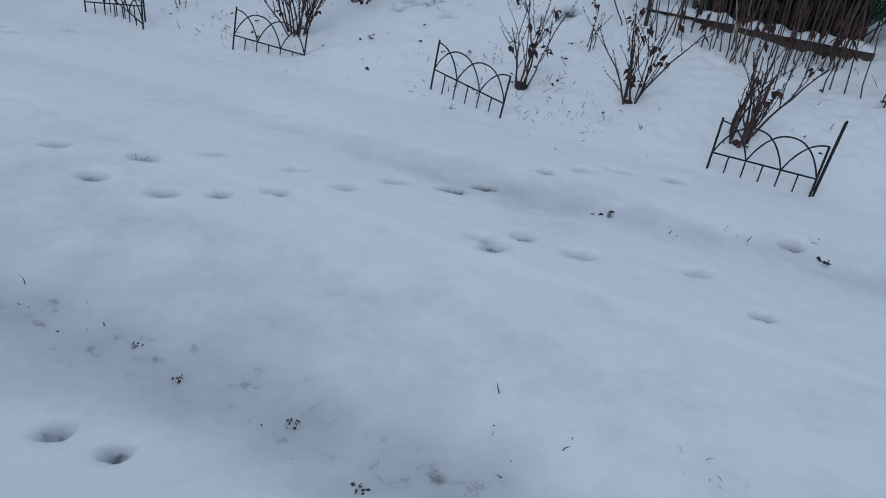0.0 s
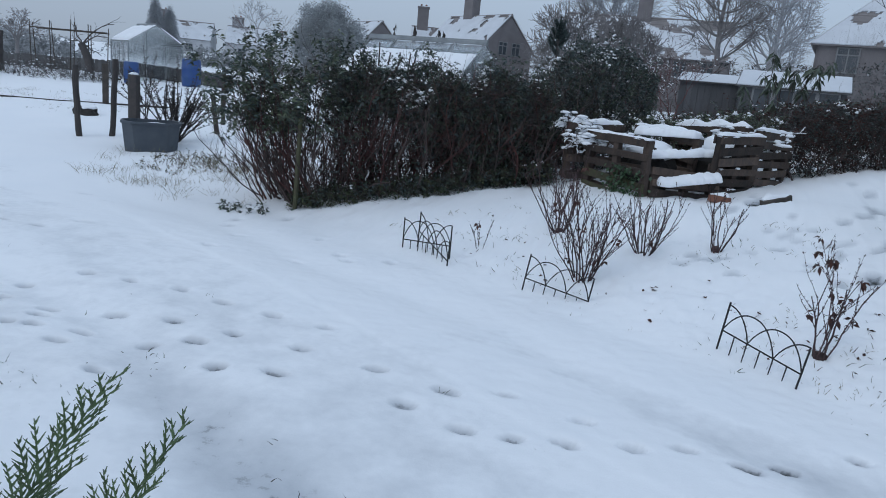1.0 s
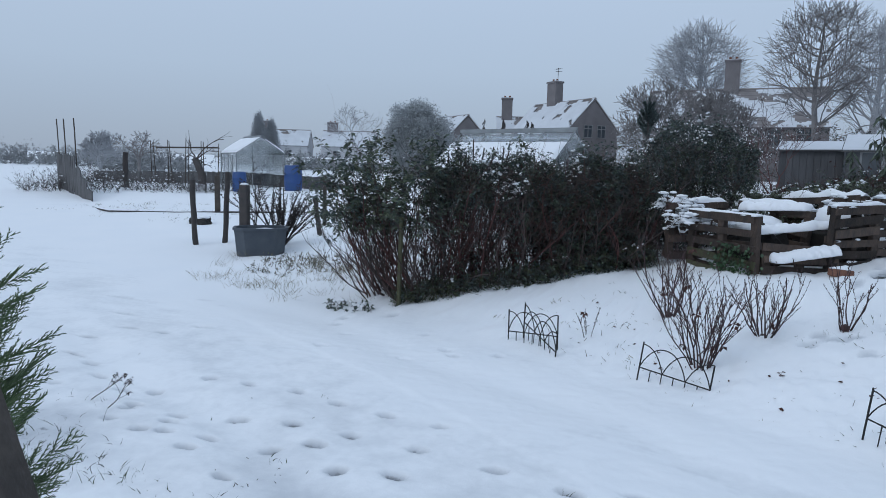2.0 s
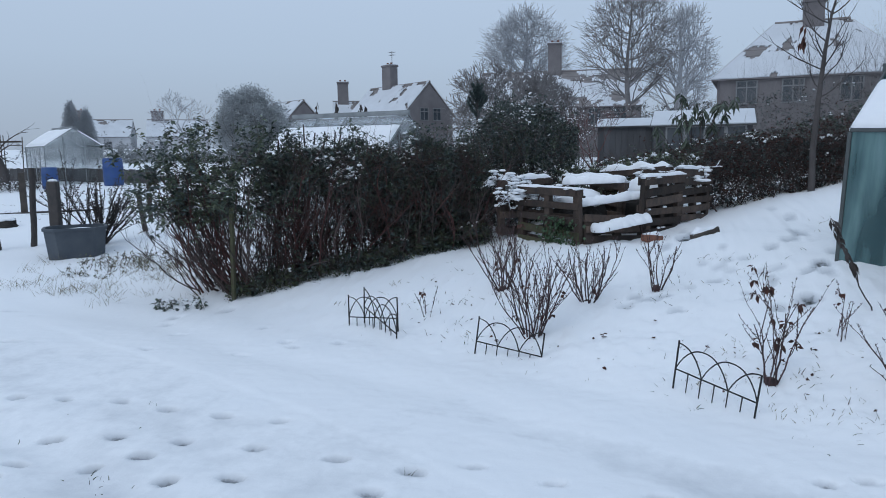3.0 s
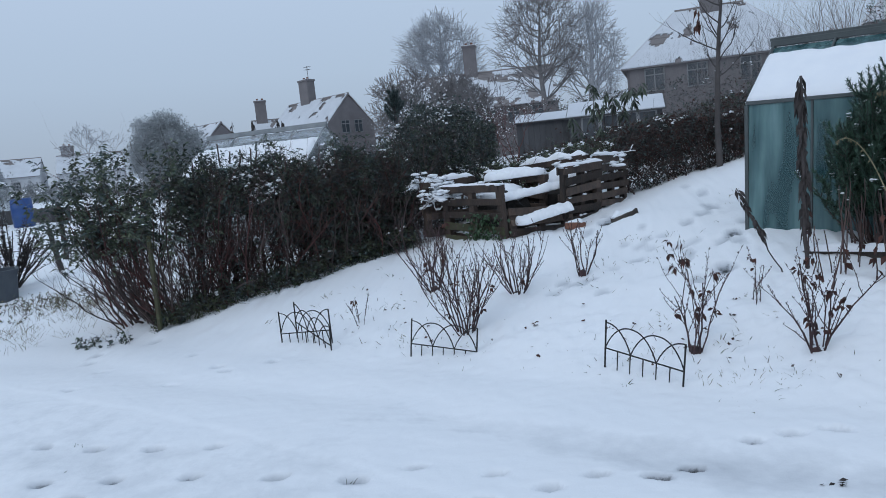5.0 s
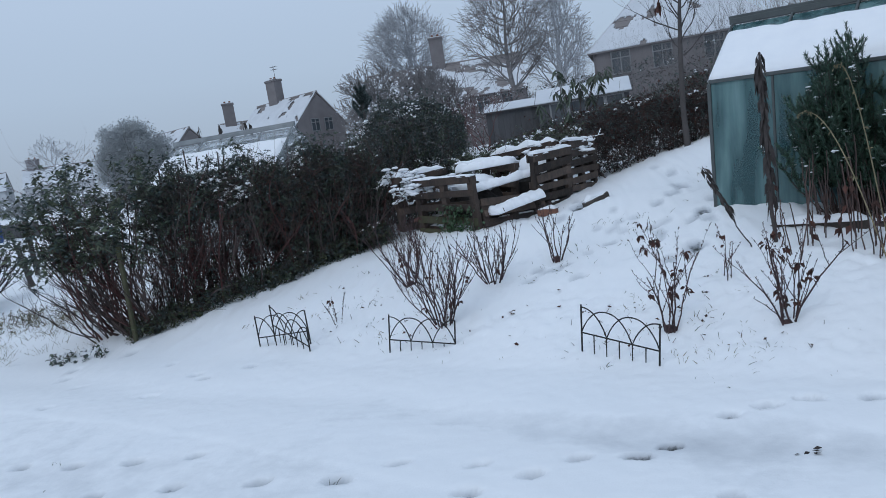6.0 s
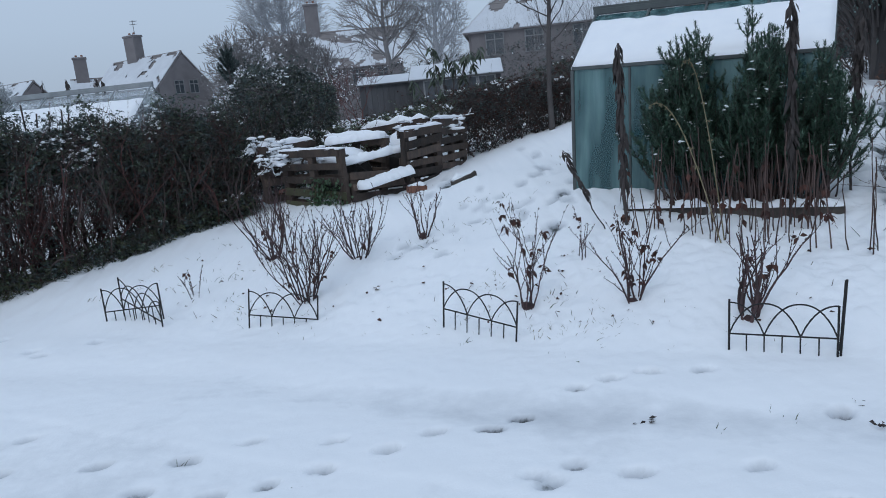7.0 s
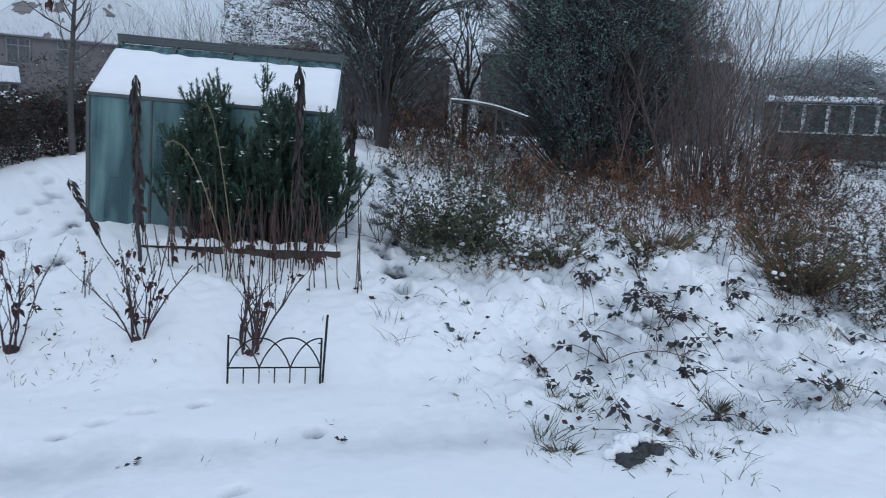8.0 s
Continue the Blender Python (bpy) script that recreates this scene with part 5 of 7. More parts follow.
def undergrowth(x, y, rx, ry, height, n, seed, label, mats, leaf=0.05, snow=0, name="undergrowth", twigs=60):
    """A tangle of low weeds over a patch of ground."""
    rng = random.Random(seed)
    b = thing(name, at(x, y), label, "undergrowth", kind="stuff")
    stem, foliage, cap = Geo(), Geo(), Geo()
    base = land(x, y)
    for k in range(twigs):
        a, r = rng.uniform(0, 6.283), math.sqrt(rng.random())
        px, py = math.cos(a) * r * rx, math.sin(a) * r * ry
        tips = []
        h = height * rng.uniform(0.4, 1.1) * (1.1 - 0.5 * r)
        shoot(stem, (px, py, land(x + px, y + py) - base - 0.03), (rng.gauss(0, 0.6), rng.gauss(0, 0.6), 1), h, 0.0045, rng, 3, 1, 0.25, 0.0, 3, 0, tips, 5, 0.4)
        for _ in range(n // twigs):
            pts, d, _q = rng.choice(tips)
            i = rng.randint(1, len(pts) - 1)
            o = Vector((rng.gauss(0, 1), rng.gauss(0, 1), rng.gauss(0.1, 0.6)))
            foliage.leaf(pts[i].lerp(pts[i - 1], rng.random()), o, leaf * rng.uniform(0.5, 1.2), leaf * rng.uniform(0.3, 0.55), rng, rng.randint(0, len(mats) - 1))
        if rng.random() * twigs < snow:
            pts = tips[0][0]
            for _ in range(3):
                r = 0.008 + 0.026 * rng.random() ** 2
                cap.blob(rng.choice(pts[-3:]) + Vector((rng.gauss(0, 0.03), rng.gauss(0, 0.03), 0)), r * 1.3, r, r * 0.9, rng, 0, 8, 5)
    part("brushwood", stem, HEDGE_STEM, b)
    part("leaves", foliage, mats, b)
    if cap.f:
        part("snow_clumps", cap, SNOW, b, "clumps of snow on the leaves", True)
    return b


for k, (x, y, rx, ry, h) in enumerate([(-25.4, 16.2, 1.3, 1.0, 1.0), (-23.4, 16.9, 1.4, 1.0, 0.9), (-21.7, 18.2, 1.3, 1.0, 0.7), (-20.4, 19.1, 1.1, 0.8, 0.6), (-27.5, 19.5, 2.0, 1.2, 1.0), (-24.5, 20.6, 1.6, 1.0, 0.8), (-30.5, 21.5, 2.5, 1.2, 1.2), (-16.5, 22.6, 2.0, 0.9, 0.6)]):
    undergrowth(x, y, rx, ry, h, 1700, 120 + k, "dead stalks and leaves with snow on the far beds", [GREY_BARK, DARK_LEAF, FAR_BOARD], 0.06, 26, "bed_vegetation", 130)
undergrowth(-7.4, 9.0, 1.3, 0.8, 0.28, 900, 130, "dry weeds and grass poking through snow", [STRAW, PALE_LEAF], 0.05, 10, "weeds", 160)
undergrowth(-5.35, 6.95, 0.35, 0.25, 0.16, 260, 131, "low clump of dark leaves at the hedge foot", [PRIVET, DARK_LEAF], 0.06, 6, "weeds", 40)


# ---- rough ground to the right of the greenhouse ----
undergrowth(4.74, 5.28, 0.48, 0.46, 1.22, 6200, 140, "leafy grey-green bush with snow on it", [PRIVET, PALE_LEAF, GREEN_GRASS], 0.055, 20, "leafy_bush", 130)
undergrowth(4.25, 5.6, 0.30, 0.25, 0.95, 420, 141, "tall dry seed-headed stems", [STRAW, DEAD_LEAF], 0.022, 0, "dry_stems", 34)
WEEDS = [(6.9, 6.3, 1.2, 0.7, 0.60, "brown bracken and weeds half under snow", "bracken", [BRACKEN, BRACKEN, STRAW]),
         (7.4, 5.4, 1.4, 0.9, 0.75, "rust-brown dead bracken", "bracken", [BRACKEN, DEAD_LEAF, BRACKEN]),
         (8.6, 4.5, 1.5, 1.1, 0.80, "rust-brown dead bracken beneath a bare shrub", "bracken", [BRACKEN, BRACKEN, DEAD_LEAF]),
         (7.0, 7.3, 1.0, 0.7, 0.70, "brown weeds at the foot of the trees", "bracken", [BRACKEN, DEAD_LEAF, PRIVET]),
         (8.0, 6.7, 1.5, 0.8, 0.95, "dead bracken below the dark evergreen", "bracken", [BRACKEN, DEAD_LEAF, DEAD_LEAF]),
         (7.5, 3.0, 0.5, 0.45, 0.80, "olive-brown tussock of dead grass", "tussock", [STRAW, GREEN_GRASS, BRACKEN]),
         (8.3, 2.9, 0.9, 0.7, 0.60, "dark green weeds with snow between", "weeds", [PRIVET, STRAW, GREEN_GRASS]),
         (6.3, 4.6, 1.0, 0.6, 0.42, "flattened weeds and grass with snow", "weeds", [PALE_LEAF, STRAW, DEAD_LEAF]),
         (10.4, 4.6, 1.6, 1.1, 0.85, "tangled weeds behind the bracken", "weeds", [PRIVET, BRACKEN, STRAW]),
         (5.4, 4.95, 0.7, 0.45, 0.26, "low pale grass and brown weeds in snow", "weeds", [PALE_LEAF, BRACKEN, STRAW]),
         (7.6, 7.9, 1.2, 0.7, 1.0, "rusty weeds under the trees", "bracken", [BRACKEN, DEAD_LEAF, DEAD_LEAF]),
         (4.7, 8.6, 0.7, 0.7, 0.5, "brown weeds beside the trodden path", "bracken", [BRACKEN, STRAW, DEAD_LEAF]),
         (9.4, 3.2, 1.0, 0.8, 0.7, "mixed green and brown weeds", "weeds", [PRIVET, BRACKEN, GREEN_GRASS]),
         (7.9, 2.2, 0.7, 0.5, 0.35, "low dark weeds among lumps of snow", "weeds", [PRIVET, DEAD_LEAF, STRAW])]
WEEDS += [(9.9, 5.2, 1.0, 0.8, 0.80, "tangled rust-brown bracken behind the weeds", "bracken", [BRACKEN, DEAD_LEAF, BRACKEN]),
          (9.3, 6.1, 1.0, 0.7, 0.95, "tall withered bracken below the evergreen", "bracken", [BRACKEN, DEAD_LEAF, BRACKEN]),
          (11.3, 5.6, 1.4, 1.0, 1.0, "brown bracken at the foot of the bare shrub", "bracken", [BRACKEN, DEAD_LEAF, DEAD_LEAF]),
          (12.6, 4.4, 1.5, 1.1, 1.0, "brown and green weeds before the boundary hedge", "weeds", [PRIVET, BRACKEN, DEAD_LEAF]),
          (8.3, 10.2, 1.2, 0.8, 1.3, "dark tangled weeds between the trees", "bracken", [BRACKEN, DEAD_LEAF, DEAD_LEAF]),
          (6.9, 9.0, 1.0, 0.6, 0.7, "brown weeds at the foot of the dark tree", "bracken", [BRACKEN, DEAD_LEAF, STRAW]),
          (13.6, 6.6, 1.5, 1.2, 1.1, "tall brown bracken before the boundary hedge", "bracken", [BRACKEN, DEAD_LEAF, DEAD_LEAF])]


def bracken_patch(x, y, rx, ry, height, fronds, seed, label, mats):
    """Collapsed dead fronds: arching stalks with two drooping rows of leaflets."""
    rng = random.Random(seed)
    t = thing("bracken", at(x, y), label, "bracken", kind="stuff")
    stem, leaf = Geo(), Geo()
    base = land(x, y)
    for k in range(fronds):
        a, q = rng.uniform(0, 6.283), math.sqrt(rng.random())
        p = Vector((math.cos(a) * q * rx, math.sin(a) * q * ry, 0))
        p.z = land(x + p.x, y + p.y) - base - 0.03
        h = height * rng.uniform(0.5, 1.1)
        b = rng.uniform(0, 6.283)
        out = Vector((math.cos(b), math.sin(b), 0))
        reach = h * rng.uniform(0.3, 1.0)
        pts = [p + out * reach * (i / 9) ** 1.6 + UP * h * math.sin(min(1.0, i / 9) * rng.uniform(1.9, 2.1)) for i in range(10)]
        stem.tube(pts, [0.0045 * (1 - 0.75 * i / 9) for i in range(10)], 3)
        slot = rng.randrange(len(mats))
        side = out.cross(UP)
        for i in range(3, 10):
            for s in (-1, 1):
                for _ in range(2):
                    ln = h * rng.uniform(0.10, 0.24) * (1.15 - i / 10)
                    w = side * s + out * rng.uniform(0.0, 0.6) - UP * rng.uniform(0.1, 1.1)
                    leaf.leaf(pts[i].lerp(pts[i - 1], rng.random()), w, ln, ln * rng.uniform(0.16, 0.3), rng, slot, 0.3)
    part("stalks", stem, CANE, t)
    part("fronds", leaf, mats, t)
    return t


for k, (x, y, rx, ry, h, words, name, mats) in enumerate(WEEDS):
    if name == "bracken":
        bracken_patch(x, y, rx * 1.1, ry * 1.1, h * 0.72, int(58 * rx * ry + 14), 142 + k, words, mats)
        undergrowth(x + 0.2, y - 0.2, rx, ry, h * 0.6, int(700 * rx), 342 + k, "green and brown weeds among the bracken with snow", [PRIVET, BRACKEN, PALE_LEAF], 0.05, 14, "weeds", 80)
    else:
        undergrowth(x, y, rx, ry, h, int(1500 * min(1.2, rx)), 142 + k, words, mats, 0.055, 26, name, 130)


def tussock(x, y, wide, height, n, seed, label, mats):
    """Old grass clump: hundreds of bent blades from one foot."""
    rng = random.Random(seed)
    t = thing("tussock", at(x, y), label, "grass", kind="stuff")
    g = Geo()
    for k in range(n):
        a, q = rng.uniform(0, 6.283), wide * math.sqrt(rng.random())
        h = height * rng.uniform(0.4, 1.1)
        o = Vector((math.cos(a), math.sin(a), 0))
        g.blade(o * q * 0.6 - UP * 0.03, o * rng.uniform(0.1, 0.7) + UP, h, rng.uniform(0.006, 0.012), o * h * rng.uniform(0.05, 0.5) - UP * h * rng.uniform(0.05, 0.4), rng.randrange(len(mats)))
    part("blades", g, mats, t)
    return t


tussock(7.5, 3.05, 0.36, 0.72, 520, 240, "large olive-brown tussock of dead grass", [STRAW, GREEN_GRASS, BRACKEN])
tussock(6.9, 4.4, 0.35, 0.6, 350, 241, "tussock of withered grass in the snow", [STRAW, BRACKEN, GREEN_GRASS])
tussock(8.5, 3.9, 0.4, 0.7, 400, 242, "rusty tussock of dead grass", [BRACKEN, STRAW, GREEN_GRASS])
tussock(5.6, 4.7, 0.25, 0.4, 220, 243, "small green and brown tussock in snow", [GREEN_GRASS, STRAW])


def bramble(x, y, seed, label, canes=6, reach=0.9, high=0.0):
    """Arching thorny canes with groups of dark toothed leaves."""
    rng = random.Random(seed)
    b = thing("bramble", at(x, y), label, "bramble")
    base = land(x, y)
    foliage = Geo()
    for k in range(canes):
        a = rng.uniform(0, 6.28)
        r, h = reach * rng.uniform(0.4, 1.1), rng.uniform(0.02, 0.13) + high * rng.random()
        g = Geo()
        pts = []
        for i in range(9):
            t = i / 8
            px, py = math.cos(a) * r * t, math.sin(a) * r * t + 0.06 * math.sin(t * 5)
            pts.append(Vector((px, py, land(x + px, y + py) - base + h * math.sin(t * 3.0) - 0.02)))
        g.tube(pts, [0.0042 * (1 - 0.6 * i / 8) for i in range(9)], 5)
        part("cane", g, RED_STEM if k % 2 else HEDGE_STEM, b)
        for i in range(2, 9):
            if rng.random() < (0.28 if high else 0.45):
                for _ in range(9 if high else 4):
                    o = Vector((rng.uniform(-1, 1), rng.uniform(-1, 1), rng.uniform(-0.7, 0.5)))
                    foliage.leaf(pts[i] + o * 0.02, o, rng.uniform(0.04, 0.075), rng.uniform(0.03, 0.055), rng, 0, 0.3)
    part("leaves", foliage, BRAMBLE_LEAF, b, "dark purplish bramble leaves")
    return b


for k, (x, y) in enumerate([(4.75, 3.45), (5.3, 3.2), (5.0, 2.75), (5.9, 3.5), (4.6, 2.35), (6.2, 2.6), (5.6, 4.1), (6.8, 2.2), (5.6, 1.9)]):
    bramble(x, y, 160 + k, "arching bramble with dark leaves over snow", 4, 0.6)
for k, (x, y) in enumerate([(5.35, 4.1), (5.2, 3.5), (5.45, 3.2), (4.45, 3.05), (6.5, 3.25), (6.0, 3.9)]):
    bramble(x, y, 190 + k, "long arching bramble canes with clusters of dark leaves", 5, 0.85, 0.26)
for k, (x, y) in enumerate([(3.55, 2.75), (3.9, 3.2), (3.75, 2.3), (4.1, 1.9)]):
    bramble(x, y, 180 + k, "few bramble stems with blackened berries", 2, 0.32)


def dark_clump(x, y, label, seed=170):
    """Dark hollow under a lip of snow, its shade put into dark soil lumps, with withered blades bowed over it."""
    rng = random.Random(seed)
    r = thing("shaded_hollow", at(x, y), label, "tussock")
    # blue-dark lumps stand in for the shade inside the hollow
    for k in range(16):
        g = Geo()
        wide = rng.uniform(0.03, 0.06)
        g.blob((rng.uniform(-0.15, 0.15), rng.gauss(0, 0.03), rng.uniform(0.015, 0.04)), wide, wide * 0.8, rng.uniform(0.03, 0.05), rng, 0, 12, 8)
        part("root", g, SHADED_SOIL, r)
    for k in range(22):
        g, f = Geo(), rng.uniform(-1, 1)
        g.blob((f * 0.21 + 0.03, 0.09 - 0.07 * f * f + rng.gauss(0, 0.025), 0.075 - 0.05 * f * f), rng.uniform(0.03, 0.06), rng.uniform(0.03, 0.05), rng.uniform(0.02, 0.04), rng, 0, 14, 9)
        part("snow_lump", g, SNOW, r, "lump of snow over the hollow", True)
    g = Geo()
    for k in range(95):
        px = rng.gauss(0, 0.10)
        lean = Vector((rng.gauss(px * 3, 0.5), rng.gauss(-0.4, 0.5), 1))
        h = rng.uniform(0.05, 0.17)
        g.blade((px, rng.gauss(0.03, 0.04), 0.04), lean, h, rng.uniform(0.003, 0.007), Vector((lean.x * 0.5 * h, lean.y * 0.5 * h, -h * rng.uniform(0.3, 1.0))), rng.randrange(3))
    for k in range(40):
        o = Vector((rng.gauss(0, 1), rng.gauss(-0.3, 1), rng.gauss(0.1, 0.5)))
        g.leaf((rng.gauss(0, 0.13), rng.gauss(0, 0.06), 0.06), o, rng.uniform(0.015, 0.035), 0.014, rng, 2)
    part("withered_grass", g, [GREEN_GRASS, STRAW, BLACK_STALK], r)
    return r


withered_spots = [(3.62, 1.72), (2.98, 2.2), (4.4, 2.1), (3.5, 2.55)]
for k, (x, y) in enumerate(withered_spots):
    tussock(x, y, 0.09, 0.14, 60, 250 + k, "small withered grass clump bowed in the snow", [STRAW, BLACK_STALK, GREEN_GRASS])
dark_clump(3.28, 1.90, "hollow with withered grass under snow, its shade painted dark")
tuft_rng = random.Random(180)
for k in range(60):
    x, y = tuft_rng.uniform(2.9, 7.2), tuft_rng.uniform(1.5, 4.9)
    if lay(x, y)[1] < -3.1:
        grass_tuft(x, y, tuft_rng.randint(8, 34), tuft_rng.uniform(0.1, 0.30), tuft_rng.uniform(0.04, 0.16), 200 + k, STRAW if k % 3 else GREEN_GRASS, "dry grass tuft poking through the snow")
for k in range(34):
    u = tuft_rng.uniform(-1.6, 1.4)
    s = tuft_rng.gauss(0.1, 0.15)
    grass_tuft(0.1 + 0.39 * s - 0.92 * u, 4.95 + 0.92 * s + 0.39 * u, tuft_rng.randint(2, 7), 0.07, 0.09, 280 + k, STRAW, "few short grass blades along the fence line")
for k in range(40):
    x, y = tuft_rng.uniform(-6.5, 3.0), tuft_rng.uniform(1.2, 5.0)
    grass_tuft(x, y, tuft_rng.randint(1, 3), 0.05, 0.05, 330 + k, GREEN_GRASS, "stray grass blades in the trodden snow")
for k in range(48):
    f = tuft_rng.random() ** 1.3
    x, y = -5.45 + 1.8 * f + tuft_rng.gauss(0, 0.22), 2.75 - 0.75 * f + tuft_rng.gauss(0, 0.2)
    grass_tuft(x, y, tuft_rng.randint(3, 6), 0.12, 0.15, 1540 + k, GREEN_GRASS if k % 3 else BLACK_STALK, "thin dark grass blades beside the track")
for k in range(9):
    x, y = -3.3 + tuft_rng.gauss(0, 0.3), 1.9 + tuft_rng.gauss(0, 0.3)
    grass_tuft(x, y, tuft_rng.randint(3, 7), 0.08, 0.10, 380 + k, GREEN_GRASS, "grass tuft at the edge of the track")
for k in range(26):
    s, u = tuft_rng.uniform(1.6, 4.5), tuft_rng.uniform(-0.4, 3.2)
    grass_tuft(0.1 + 0.39 * s - 0.92 * u, 4.95 + 0.92 * s + 0.39 * u, tuft_rng.randint(5, 18), 0.06, 0.25, 420 + k, STRAW, "thin grass showing through snow on the bank")
for k in range(60):
    x, y = -6.9 + tuft_rng.gauss(0, 0.9), 8.5 + tuft_rng.gauss(0, 0.7)
    grass_tuft(x, y, tuft_rng.randint(14, 34), 0.26, 0.22, 460 + k, STRAW, "dry grass tuft beside the hedge end")


def litter(n, seed, label, place, size, mat, name):
    """Fallen leaves and bits of twig on the snow."""
    rng = random.Random(seed)
    t = thing(name, pose(0, 0, 0), label, "leaf litter", kind="stuff")
    g = Geo()
    for k in range(n):
        x, y = place(rng)
        z = land(x, y) + 0.012
        a = rng.uniform(0, 6.28)
        if rng.random() < 0.6:
            for q in range(rng.randint(1, 3)):
                g.leaf((x, y, z), (math.cos(a + q), math.sin(a + q), rng.uniform(0.1, 0.7)), size * rng.uniform(0.5, 1.3), size * rng.uniform(0.4, 0.8), rng, 0, 0.1)
        else:
            ln = size * rng.uniform(1, 2.5)
            g.tube([(x, y, z - 0.02), (x + math.cos(a) * ln * 0.5, y + math.sin(a) * ln * 0.5, z + ln * rng.uniform(0.1, 0.6))], [0.003, 0.0015], 4)
    part("litter", g, mat, t)
    return t


def bed_spot(rng):
    s, u = abs(rng.gauss(0.55, 0.5)) + 0.1, rng.uniform(-2.6, 3.4)
    return 0.1 + 0.39 * s - 0.92 * u, 4.95 + 0.92 * s + 0.39 * u


def wild_spot(rng):
    return rng.uniform(3.2, 8.5), rng.uniform(1.6, 5.5)


litter(150, 501, "scattered fallen leaves and twig ends on the snowy bed", bed_spot, 0.035, DEAD_LEAF, "leaf_litter")
litter(420, 502, "dark leaves and stems sticking out of the snow", wild_spot, 0.05, DEAD_LEAF, "leaf_litter")
litter(200, 503, "green leaves sticking out of the snow", wild_spot, 0.06, DARK_LEAF, "leaf_litter")


def withered_sprig(x, y, seed, label):
    """A fallen dead twig with small leaves, lying half in the snow."""
    rng = random.Random(seed)
    t = thing("withered_sprig", at(x, y), label, "twig")
    g, tips = Geo(), []
    shoot(g, (0, 0, 0.0), (0.7, 0.5, 0.7), 0.26, 0.004, rng, 4, 1, 0.16, 0.0, 5, 0, tips, 6, 0.4)
    part("twig", g, BLACK_STALK, t)
    g = Geo()
    for pts, d, _ in tips:
        for q in range(10):
            o = Vector((rng.gauss(0, 1), rng.gauss(0, 1), rng.gauss(0, 0.6)))
            g.leaf(pts[-1].lerp(pts[-2], rng.random()), o, rng.uniform(0.015, 0.03), 0.012, rng)
    part("leaves", g, BLACK_STALK, t)
    return t


withered_sprig(-4.98, 3.12, 560, "withered dark sprig sticking out of the snow")
withered_sprig(-4.72, 3.06, 561, "withered dark sprig lying on the snow")
pipe = thing("water_pipe", pose(0, 0, 0), "thin black water pipe lying on the snow", "pipe")
g = Geo()
g.tube([(x, y, land(x, y) + 0.015 + 0.01 * math.sin(x * 9)) for x, y in ((-18.6, 13.1), (-18.0, 12.85), (-17.4, 12.7), (-16.6, 12.95), (-15.6, 13.45), (-14.4, 14.1), (-13.2, 14.8), (-12.0, 15.5), (-11.0, 16.0))], [0.022] * 9, 8)
part("run", g, BLACK_STALK, pipe, smooth=True)
compost_heap(-13.3, 12.1, 0.32, 0.22, 0.20, 562, "small dark heap of soil with snow on top")


def scattered_grass(n, seed, label, place, mats, lo, hi):
    """Short bent blades and bits in loose groups, poking out of the snow."""
    rng = random.Random(seed)
    t = thing("snowy_grass", pose(0, 0, 0), label, "grass", kind="stuff")
    g = Geo()
    for k in range(n):
        cx, cy = place(rng)
        wide, q = rng.uniform(0.03, 0.16), rng.randint(2, 9)
        slot = rng.randrange(len(mats))
        for _ in range(q):
            x, y = cx + rng.gauss(0, wide), cy + rng.gauss(0, wide)
            h = rng.uniform(lo, hi)
            d = Vector((rng.gauss(0, 0.6), rng.gauss(0, 0.6), 1))
            g.blade((x, y, land(x, y) - 0.01), d, h, rng.uniform(0.003, 0.007), Vector((rng.gauss(0, 0.4) * h, rng.gauss(0, 0.4) * h, -0.25 * h)), slot)
    part("blades", g, mats, t)
    return t


def near_wild(rng):
    while True:
        x, y = rng.uniform(2.9, 9.5), rng.uniform(1.4, 5.2)
        if lay(x, y)[1] < -3.2 - 0.6 * rng.random():
            return x, y


scattered_grass(280, 570, "thin dead and green grass blades in the rough snow", near_wild, [STRAW, GREEN_GRASS, BLACK_STALK], 0.05, 0.20)
scattered_grass(120, 571, "stray short blades on the snowy bed", lambda r: (lambda s, u: (0.1 + 0.39 * s - 0.92 * u, 4.95 + 0.92 * s + 0.39 * u))(r.uniform(-0.2, 3.0), r.uniform(-2.6, 4.0)), [STRAW, GREEN_GRASS], 0.03, 0.09)


scattered_grass(90, 573, "dead stalks and soil crumbs at the edge of the plot", lambda r: (-19.5 + 6.5 * r.random(), 12.6 + r.gauss(0, 0.6) + 2.0 * r.random()), [BLACK_STALK, GREEN_GRASS, STRAW], 0.04, 0.14)


def snow_clod(x, y, r, seed):
    rng = random.Random(seed)
    t = thing("snow_clod", at(x, y), "rounded lump of snow over a tussock", "snow", "lumps of snow on the rough ground")
    g = Geo()
    for q in range(5):
        g.blob((rng.gauss(0, r * 0.6), rng.gauss(0, r * 0.6), 0.0), r * rng.uniform(0.5, 1), r * rng.uniform(0.5, 0.9), r * rng.uniform(0.5, 0.8), rng, 0, 12, 8)
    part("lump", g, SNOW, t, smooth=True)
    return t


for k, (x, y, r) in enumerate([(6.5, 3.95, 0.24), (6.7, 4.75, 0.22), (7.5, 3.7, 0.20), (6.1, 4.4, 0.16), (7.0, 4.2, 0.18), (5.8, 4.9, 0.15), (8.0, 3.4, 0.2)]):
    snow_clod(x, y, r, 640 + k)
clod = random.Random(572)
for k in range(30):
    x, y = near_wild(clod)
    x = 5.2 + 0.6 * (x - 2.9)
    snow_clod(x, max(y, 3.1 + 0.8 * clod.random()), clod.uniform(0.04, 0.11), 600 + k)


